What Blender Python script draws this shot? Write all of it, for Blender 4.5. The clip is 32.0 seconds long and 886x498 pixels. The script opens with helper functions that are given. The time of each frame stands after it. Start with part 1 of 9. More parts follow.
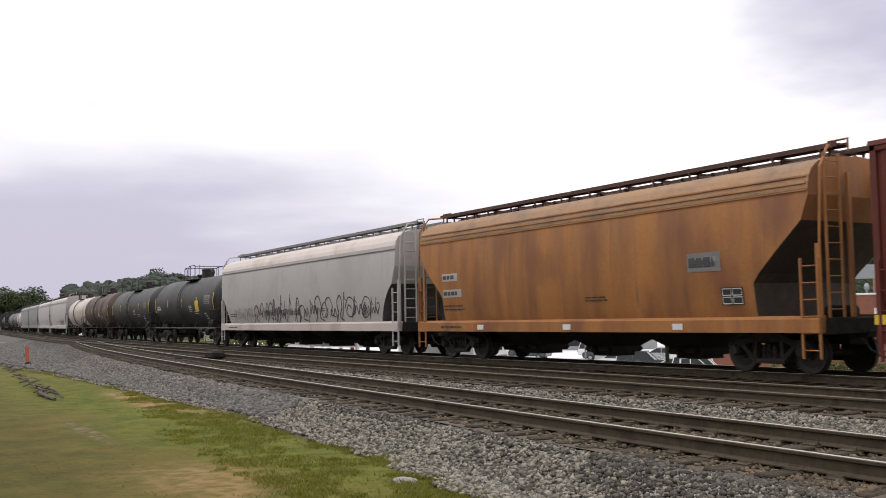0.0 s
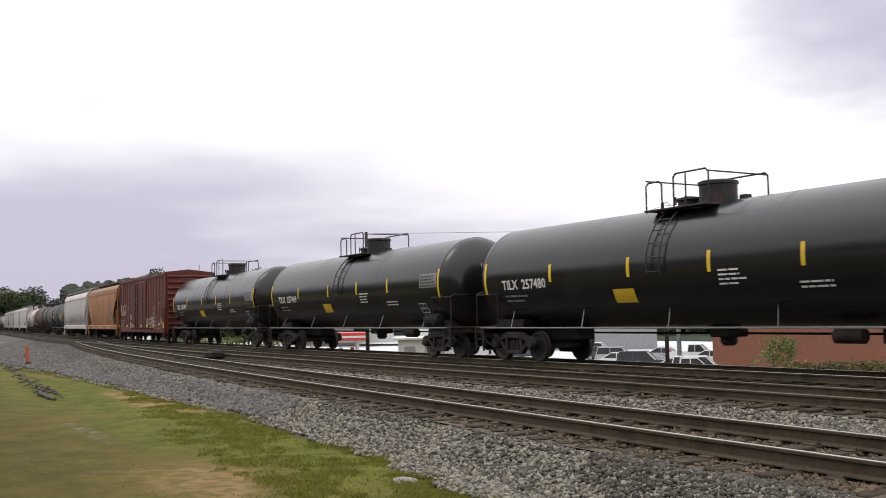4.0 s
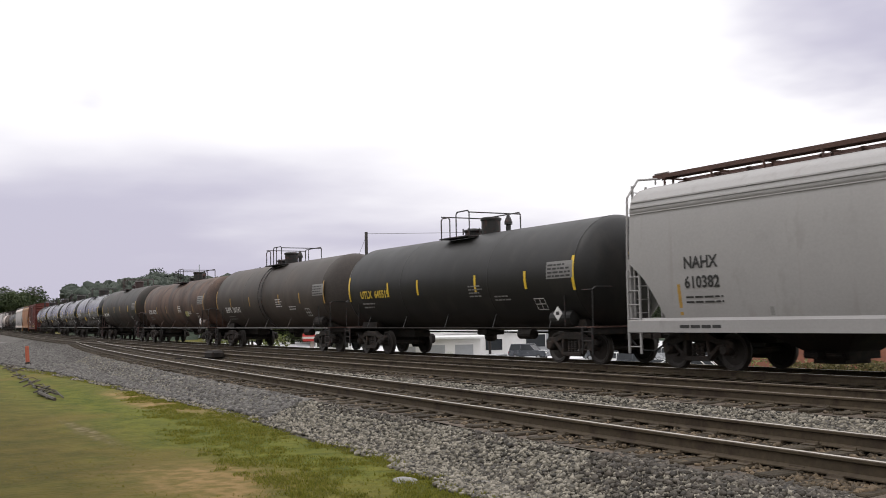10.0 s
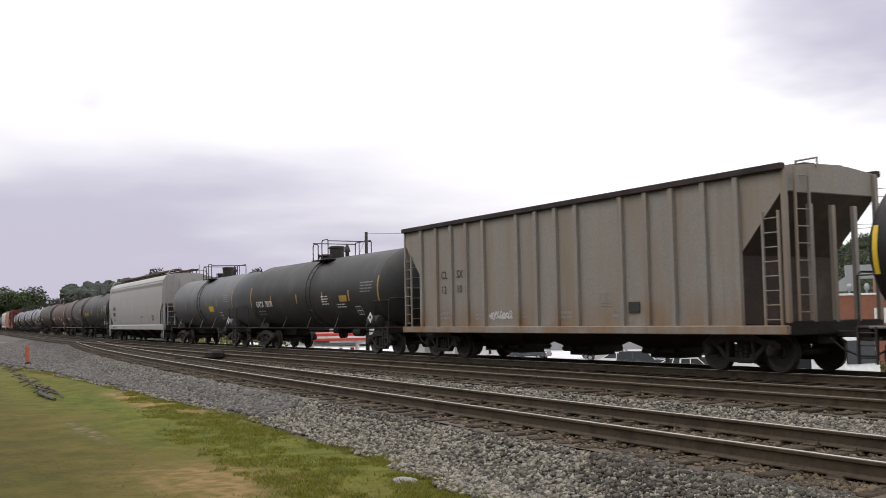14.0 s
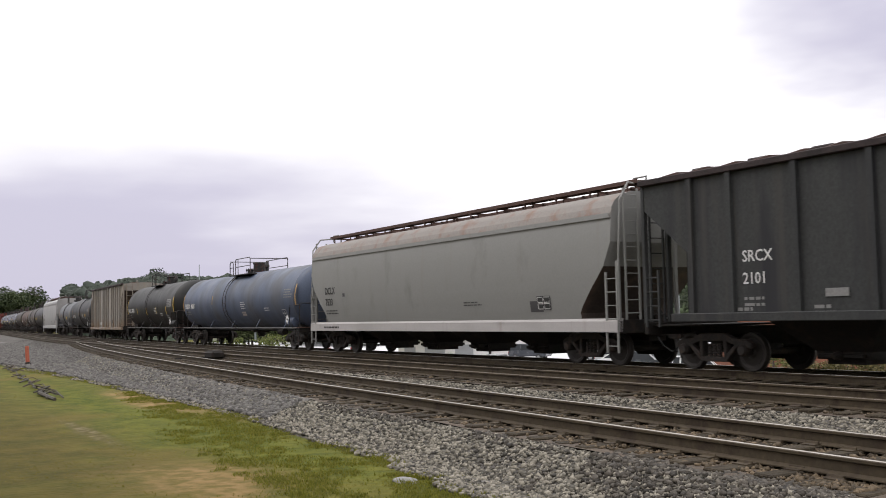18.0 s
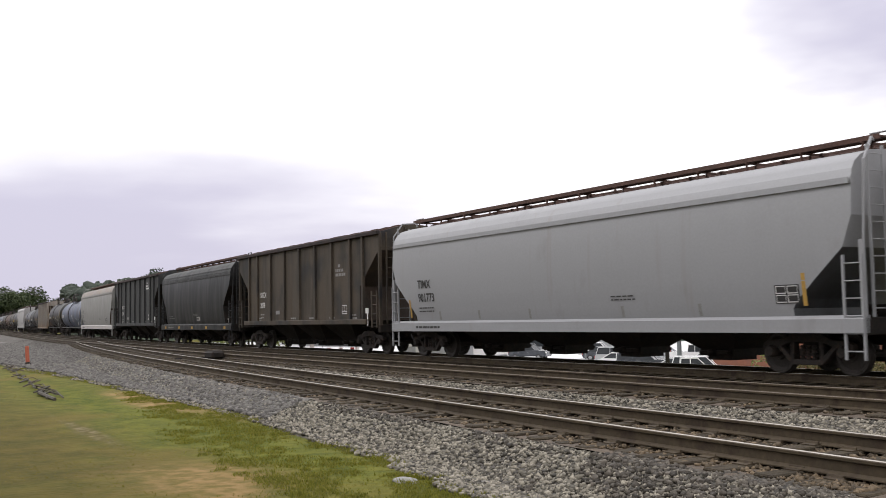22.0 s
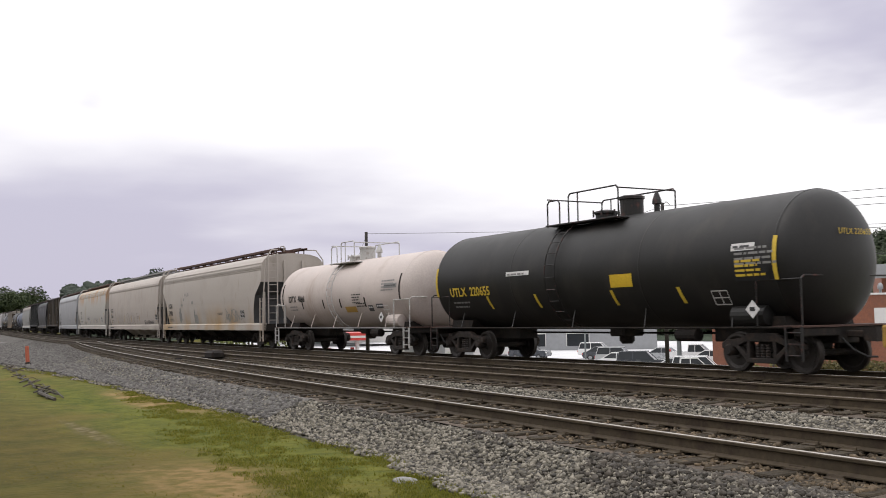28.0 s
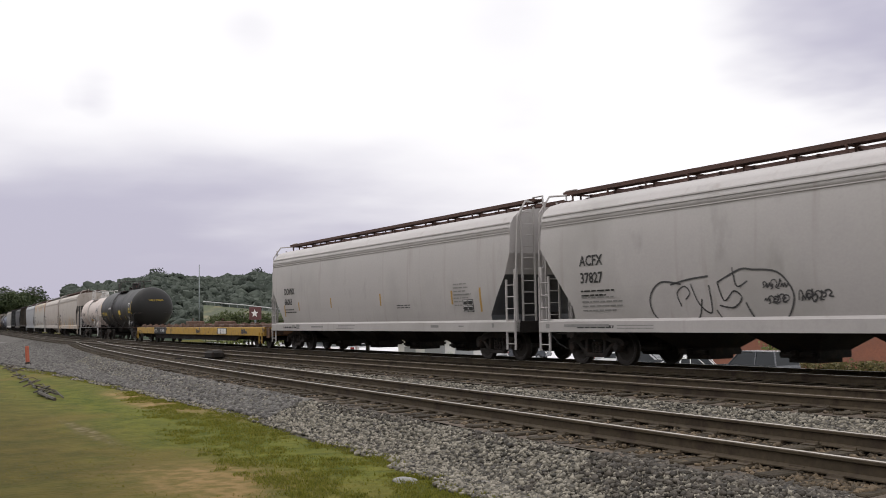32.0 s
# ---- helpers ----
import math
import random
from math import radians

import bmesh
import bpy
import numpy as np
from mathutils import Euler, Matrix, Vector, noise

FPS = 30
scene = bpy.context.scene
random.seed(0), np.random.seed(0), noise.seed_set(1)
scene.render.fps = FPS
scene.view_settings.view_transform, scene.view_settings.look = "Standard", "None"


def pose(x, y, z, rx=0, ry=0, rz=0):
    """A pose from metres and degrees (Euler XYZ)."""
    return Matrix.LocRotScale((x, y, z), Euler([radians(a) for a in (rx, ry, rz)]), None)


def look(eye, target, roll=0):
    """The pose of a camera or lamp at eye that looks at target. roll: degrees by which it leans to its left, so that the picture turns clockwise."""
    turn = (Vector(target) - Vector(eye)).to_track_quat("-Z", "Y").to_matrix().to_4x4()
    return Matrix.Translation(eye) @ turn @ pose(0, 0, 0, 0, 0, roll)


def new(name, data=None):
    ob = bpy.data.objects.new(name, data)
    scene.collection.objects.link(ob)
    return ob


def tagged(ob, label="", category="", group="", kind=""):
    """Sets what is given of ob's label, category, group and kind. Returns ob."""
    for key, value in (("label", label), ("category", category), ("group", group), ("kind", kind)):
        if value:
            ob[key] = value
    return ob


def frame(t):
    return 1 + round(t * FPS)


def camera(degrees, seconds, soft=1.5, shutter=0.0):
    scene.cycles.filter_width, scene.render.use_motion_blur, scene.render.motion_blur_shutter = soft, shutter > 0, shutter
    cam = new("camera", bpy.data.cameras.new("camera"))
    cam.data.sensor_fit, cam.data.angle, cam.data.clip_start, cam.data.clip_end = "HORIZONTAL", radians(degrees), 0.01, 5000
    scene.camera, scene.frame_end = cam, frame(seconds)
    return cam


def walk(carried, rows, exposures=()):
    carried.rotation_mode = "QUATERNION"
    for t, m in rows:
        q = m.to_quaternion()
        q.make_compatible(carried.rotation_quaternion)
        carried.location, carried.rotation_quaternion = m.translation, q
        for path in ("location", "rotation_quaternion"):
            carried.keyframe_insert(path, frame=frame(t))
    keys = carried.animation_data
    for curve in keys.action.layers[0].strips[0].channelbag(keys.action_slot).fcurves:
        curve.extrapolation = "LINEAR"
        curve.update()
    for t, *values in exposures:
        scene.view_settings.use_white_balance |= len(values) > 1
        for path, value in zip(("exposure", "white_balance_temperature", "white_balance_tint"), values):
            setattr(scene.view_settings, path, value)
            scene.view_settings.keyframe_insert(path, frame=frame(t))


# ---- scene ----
cam = camera(47.43, 32.0, soft=0.92, shutter=0.08)
H = 1.307
EYE = (0.0, 0.0, H)
AIM = (EYE[0] - 0.85643, EYE[1] + 0.51183, EYE[2] + 0.06749)
POSE = look(EYE, AIM, -1.085)
walk(cam, [(0.0, POSE), (32.0, POSE)],
     exposures=[(0.0, 0.0, 6500, 11.5), (1.0, 0.10, 6500, 11.5), (2.0, 0.10, 6500, 11.5), (3.2, 0.0, 6500, 11.5), (8.0, -0.05, 6500, 11.5),
                (13.0, -0.06, 6500, 11.5), (17.0, 0.0, 6500, 11.5), (19.0, 0.12, 6500, 11.5), (22.0, 0.14, 6500, 11.5), (24.0, 0.04, 6500, 11.5),
                (27.0, -0.03, 6500, 11.5), (28.5, -0.08, 6500, 11.5), (29.6, -0.22, 6500, 11.5), (31.0, -0.24, 6500, 11.5), (32.0, -0.18, 6500, 11.5)])

# ---- world and light: bright overcast ----
world = bpy.data.worlds.new("overcast_sky")
scene.world = world
world.use_nodes = True
wn, wl = world.node_tree.nodes, world.node_tree.links
wn.clear()
SUN_EL, SUN_ROT = radians(58), radians(200)


def wnode(kind, **kw):
    n = wn.new(kind)
    for k, v in kw.items():
        n.inputs[k].default_value = v
    return n


def wmath(op, a, b=None, clamp=False):
    n = wn.new("ShaderNodeMath")
    n.operation = op
    n.use_clamp = clamp
    for i, v in enumerate((a, b)):
        if v is None:
            continue
        if isinstance(v, (int, float)):
            n.inputs[i].default_value = v
        else:
            wl.new(v, n.inputs[i])
    return n.outputs[0]


sky = wn.new("ShaderNodeTexSky")
sky.sky_type, sky.sun_disc, sky.sun_elevation, sky.sun_rotation = "NISHITA", False, SUN_EL, SUN_ROT
sky.air_density, sky.dust_density = 1.2, 3.0
tc = wn.new("ShaderNodeTexCoord")
sep = wn.new("ShaderNodeSeparateXYZ")
wl.new(tc.outputs["Generated"], sep.inputs[0])
up = sep.outputs[2]
# cloud layer seen in perspective: direction divided by its height
den = wmath("MAXIMUM", wmath("ADD", up, 0.10), 0.06)
comb = wn.new("ShaderNodeCombineXYZ")
wl.new(wmath("DIVIDE", sep.outputs[0], den), comb.inputs[0])
wl.new(wmath("DIVIDE", sep.outputs[1], den), comb.inputs[1])
big = wnode("ShaderNodeTexNoise", Scale=0.42, Detail=3.0, Roughness=0.45)
wl.new(comb.outputs[0], big.inputs["Vector"])
fine = wnode("ShaderNodeTexNoise", Scale=1.3, Detail=4.0, Roughness=0.5)
wl.new(comb.outputs[0], fine.inputs["Vector"])
# a heavier bank low in the west, thinner cloud to the north-east
bank = wmath("SUBTRACT", 0.112, up)
west = wmath("MULTIPLY", wmath("SUBTRACT", wmath("MULTIPLY", sep.outputs[0], -1.0), 0.72), 0.42)
n0 = wmath("MULTIPLY", wmath("SUBTRACT", big.outputs["Fac"], 0.5), 0.26)
n1 = wmath("MULTIPLY", wmath("SUBTRACT", fine.outputs["Fac"], 0.5), 0.07)
grey = wmath("MULTIPLY", wmath("ADD", wmath("ADD", bank, west), wmath("ADD", n0, n1)), 7.5, True)
north = wn.new("ShaderNodeVectorMath")
north.operation = "DOT_PRODUCT"
wl.new(tc.outputs["Generated"], north.inputs[0])
north.inputs[1].default_value = (-0.555, 0.785, 0.275)
heavy = wmath("MULTIPLY", wmath("SUBTRACT", wmath("ADD", north.outputs["Value"], wmath("MULTIPLY", wmath("ADD", n0, wmath("MULTIPLY", wmath("SUBTRACT", fine.outputs["Fac"], 0.5), 0.35)), 0.06)), 0.9885), 85.0, True)
grey = wmath("MAXIMUM", grey, wmath("MULTIPLY", heavy, 0.95), True)
# small torn darker clouds
for way, reach, depth in (((-0.9578, 0.198, 0.2127), 0.99965, 0.42), ((-0.958, 0.183, 0.210), 0.99978, 0.35), ((-0.9026, 0.3286, 0.278), 0.9996, 0.34), ((-0.806, 0.563, 0.182), 0.9988, 0.3), ((-0.80, 0.565, 0.205), 0.9992, 0.3), ((-0.789, 0.550, 0.273), 0.9988, 0.22), ((-0.598, 0.780, 0.185), 0.9978, 0.35)):
    puff = wn.new("ShaderNodeVectorMath")
    puff.operation = "DOT_PRODUCT"
    wl.new(tc.outputs["Generated"], puff.inputs[0])
    puff.inputs[1].default_value = Vector(way).normalized()
    near_ = wmath("ADD", puff.outputs["Value"], wmath("MULTIPLY", wmath("SUBTRACT", fine.outputs["Fac"], 0.5), 5.0 * (1.0 - reach)))
    soft_ = wmath("MULTIPLY", wmath("SUBTRACT", near_, reach), 0.6 / (1.0 - reach), True)
    grey = wmath("MAXIMUM", grey, wmath("MULTIPLY", soft_, depth), True)
ramp = wn.new("ShaderNodeValToRGB")
ramp.color_ramp.interpolation = "EASE"
ramp.color_ramp.elements[0].position, ramp.color_ramp.elements[0].color = 0.0, (1.22, 1.21, 1.22, 1)
ramp.color_ramp.elements[1].position, ramp.color_ramp.elements[1].color = 1.0, (0.632, 0.610, 0.742, 1)
wl.new(grey, ramp.inputs[0])
skys = wn.new("ShaderNodeVectorMath")
skys.operation = "SCALE"
skys.inputs["Scale"].default_value = 0.10
wl.new(sky.outputs[0], skys.inputs[0])
mixs = wn.new("ShaderNodeMix")
mixs.data_type = "RGBA"
mixs.inputs["Factor"].default_value = 0.93
wl.new(skys.outputs[0], mixs.inputs["A"])
wl.new(ramp.outputs[0], mixs.inputs["B"])
bg = wn.new("ShaderNodeBackground")
bg.inputs["Strength"].default_value = 1.0
# an overcast sky is brightest overhead
zen = wn.new("ShaderNodeMapRange")
zen.interpolation_type = "SMOOTHSTEP"
zen.inputs["From Min"].default_value, zen.inputs["From Max"].default_value = 0.32, 0.95
zen.inputs["To Min"].default_value, zen.inputs["To Max"].default_value = 1.0, 1.8
wl.new(up, zen.inputs[0])
lift = wn.new("ShaderNodeVectorMath")
lift.operation = "SCALE"
wl.new(mixs.outputs["Result"], lift.inputs[0])
wl.new(zen.outputs[0], lift.inputs["Scale"])
wl.new(lift.outputs[0], bg.inputs[0])
wout = wn.new("ShaderNodeOutputWorld")
wl.new(bg.outputs[0], wout.inputs[0])

sun_data = bpy.data.lights.new("sun", "SUN")
sun_data.energy, sun_data.angle, sun_data.color = 0.55, radians(25), (1.0, 0.97, 0.93)
sun = new("sun", sun_data)
sun.matrix_world = look((0, 0, 60), (0 + 14, 22, 60 - 40))


# ---- materials ----
def material(name, color, rough=0.7, metal=0.0, var=0.18, scale=2.0, spots=None, spot_amt=0.0, spot_scale=3.0,
             streak=(1, 1, 1), bump=0.0, bump_scale=40.0, coat=0.0, rnd=0.0, spec=0.5, rv=0.1, runs=(), band=None):
    m = bpy.data.materials.new(name)
    m.use_nodes = True
    nt = m.node_tree
    N, L = nt.nodes, nt.links
    b = N["Principled BSDF"]
    b.inputs["Metallic"].default_value = metal
    b.inputs["Specular IOR Level"].default_value = spec
    b.inputs["Coat Weight"].default_value = coat
    b.inputs["Coat Roughness"].default_value = 0.15
    t = N.new("ShaderNodeTexCoord")
    info = N.new("ShaderNodeObjectInfo")
    shift = N.new("ShaderNodeVectorMath")
    shift.operation = "MULTIPLY_ADD"
    L.new(info.outputs["Random"], shift.inputs[0])
    shift.inputs[1].default_value = (7.0, 13.0, 5.0)
    L.new(t.outputs["Object"], shift.inputs[2])
    mp = N.new("ShaderNodeMapping")
    mp.inputs["Scale"].default_value = streak
    L.new(shift.outputs[0], mp.inputs[0])
    n1 = N.new("ShaderNodeTexNoise")
    n1.inputs["Scale"].default_value, n1.inputs["Detail"].default_value = scale, 6.0
    L.new(mp.outputs[0], n1.inputs["Vector"])
    n2 = N.new("ShaderNodeTexNoise")
    n2.inputs["Scale"].default_value, n2.inputs["Detail"].default_value = scale * 9.0, 3.0
    L.new(shift.outputs[0], n2.inputs["Vector"])
    add = N.new("ShaderNodeMath")
    add.operation = "ADD"
    L.new(n1.outputs["Fac"], add.inputs[0])
    L.new(n2.outputs["Fac"], add.inputs[1])
    mr = N.new("ShaderNodeMapRange")
    mr.inputs["From Min"].default_value, mr.inputs["From Max"].default_value = 0.7, 1.3
    mr.inputs["To Min"].default_value, mr.inputs["To Max"].default_value = 1.0 - var, 1.0 + var
    L.new(add.outputs[0], mr.inputs[0])
    val = mr.outputs[0]
    if rnd:
        r = N.new("ShaderNodeMapRange")
        r.inputs["To Min"].default_value, r.inputs["To Max"].default_value = 1.0 - rnd, 1.0 + rnd
        L.new(info.outputs["Random"], r.inputs[0])
        mu = N.new("ShaderNodeMath")
        mu.operation = "MULTIPLY"
        L.new(val, mu.inputs[0])
        L.new(r.outputs[0], mu.inputs[1])
        val = mu.outputs[0]
    sc = N.new("ShaderNodeVectorMath")
    sc.operation = "SCALE"
    sc.inputs[0].default_value = color[:3]
    L.new(val, sc.inputs["Scale"])
    col = sc.outputs[0]
    if spots:
        n3 = N.new("ShaderNodeTexNoise")
        n3.inputs["Scale"].default_value, n3.inputs["Detail"].default_value = spot_scale, 7.0
        n3.inputs["Roughness"].default_value = 0.62
        L.new(mp.outputs[0], n3.inputs["Vector"])
        mr3 = N.new("ShaderNodeMapRange")
        mr3.inputs["From Min"].default_value, mr3.inputs["From Max"].default_value = 0.62 - 0.3 * spot_amt, 0.78 - 0.3 * spot_amt
        L.new(n3.outputs["Fac"], mr3.inputs[0])
        mx = N.new("ShaderNodeMix")
        mx.data_type = "RGBA"
        L.new(mr3.outputs[0], mx.inputs["Factor"])
        L.new(col, mx.inputs["A"])
        mx.inputs["B"].default_value = (*spots[:3], 1)
        col = mx.outputs["Result"]
    for tint, stretch, sc_, lo, hi in runs:
        mq = N.new("ShaderNodeMapping")
        mq.inputs["Scale"].default_value = stretch
        L.new(shift.outputs[0], mq.inputs[0])
        nq = N.new("ShaderNodeTexNoise")
        nq.inputs["Scale"].default_value, nq.inputs["Detail"].default_value = sc_, 5.0
        L.new(mq.outputs[0], nq.inputs["Vector"])
        rq = N.new("ShaderNodeMapRange")
        rq.inputs["From Min"].default_value, rq.inputs["From Max"].default_value = lo, hi
        L.new(nq.outputs["Fac"], rq.inputs[0])
        mx = N.new("ShaderNodeMix")
        mx.data_type = "RGBA"
        L.new(rq.outputs[0], mx.inputs["Factor"])
        L.new(col, mx.inputs["A"])
        mx.inputs["B"].default_value = (*tint, 1)
        col = mx.outputs["Result"]
    if band:
        # stains that start at one height and fade towards another
        tint, z_from, z_to, stretch, sc_, lo, hi = band
        mq = N.new("ShaderNodeMapping")
        mq.inputs["Scale"].default_value = stretch
        L.new(t.outputs["Object"], mq.inputs[0])
        nq = N.new("ShaderNodeTexNoise")
        nq.inputs["Scale"].default_value, nq.inputs["Detail"].default_value = sc_, 6.0
        L.new(mq.outputs[0], nq.inputs["Vector"])
        rq = N.new("ShaderNodeMapRange")
        rq.inputs["From Min"].default_value, rq.inputs["From Max"].default_value = lo, hi
        L.new(nq.outputs["Fac"], rq.inputs[0])
        sz = N.new("ShaderNodeSeparateXYZ")
        L.new(t.outputs["Object"], sz.inputs[0])
        rz = N.new("ShaderNodeMapRange")
        rz.interpolation_type = "SMOOTHSTEP"
        rz.inputs["From Min"].default_value, rz.inputs["From Max"].default_value = z_to, z_from
        L.new(sz.outputs[2], rz.inputs[0])
        fq = N.new("ShaderNodeMath")
        fq.operation = "MULTIPLY"
        L.new(rq.outputs[0], fq.inputs[0])
        L.new(rz.outputs[0], fq.inputs[1])
        mx = N.new("ShaderNodeMix")
        mx.data_type = "RGBA"
        L.new(fq.outputs[0], mx.inputs["Factor"])
        L.new(col, mx.inputs["A"])
        mx.inputs["B"].default_value = (*tint, 1)
        col = mx.outputs["Result"]
    L.new(col, b.inputs["Base Color"])
    mrr = N.new("ShaderNodeMapRange")
    mrr.inputs["From Min"].default_value, mrr.inputs["From Max"].default_value = 0.3, 0.7
    mrr.inputs["To Min"].default_value, mrr.inputs["To Max"].default_value = max(0.05, rough - rv), min(1.0, rough + rv)
    L.new(n1.outputs["Fac"], mrr.inputs[0])
    L.new(mrr.outputs[0], b.inputs["Roughness"])
    if bump:
        nb = N.new("ShaderNodeTexNoise")
        nb.inputs["Scale"].default_value, nb.inputs["Detail"].default_value = bump_scale, 4.0
        L.new(t.outputs["Object"], nb.inputs["Vector"])
        bp = N.new("ShaderNodeBump")
        bp.inputs["Strength"].default_value, bp.inputs["Distance"].default_value = bump, 0.03
        L.new(nb.outputs["Fac"], bp.inputs["Height"])
        L.new(bp.outputs[0], b.inputs["Normal"])
    return m


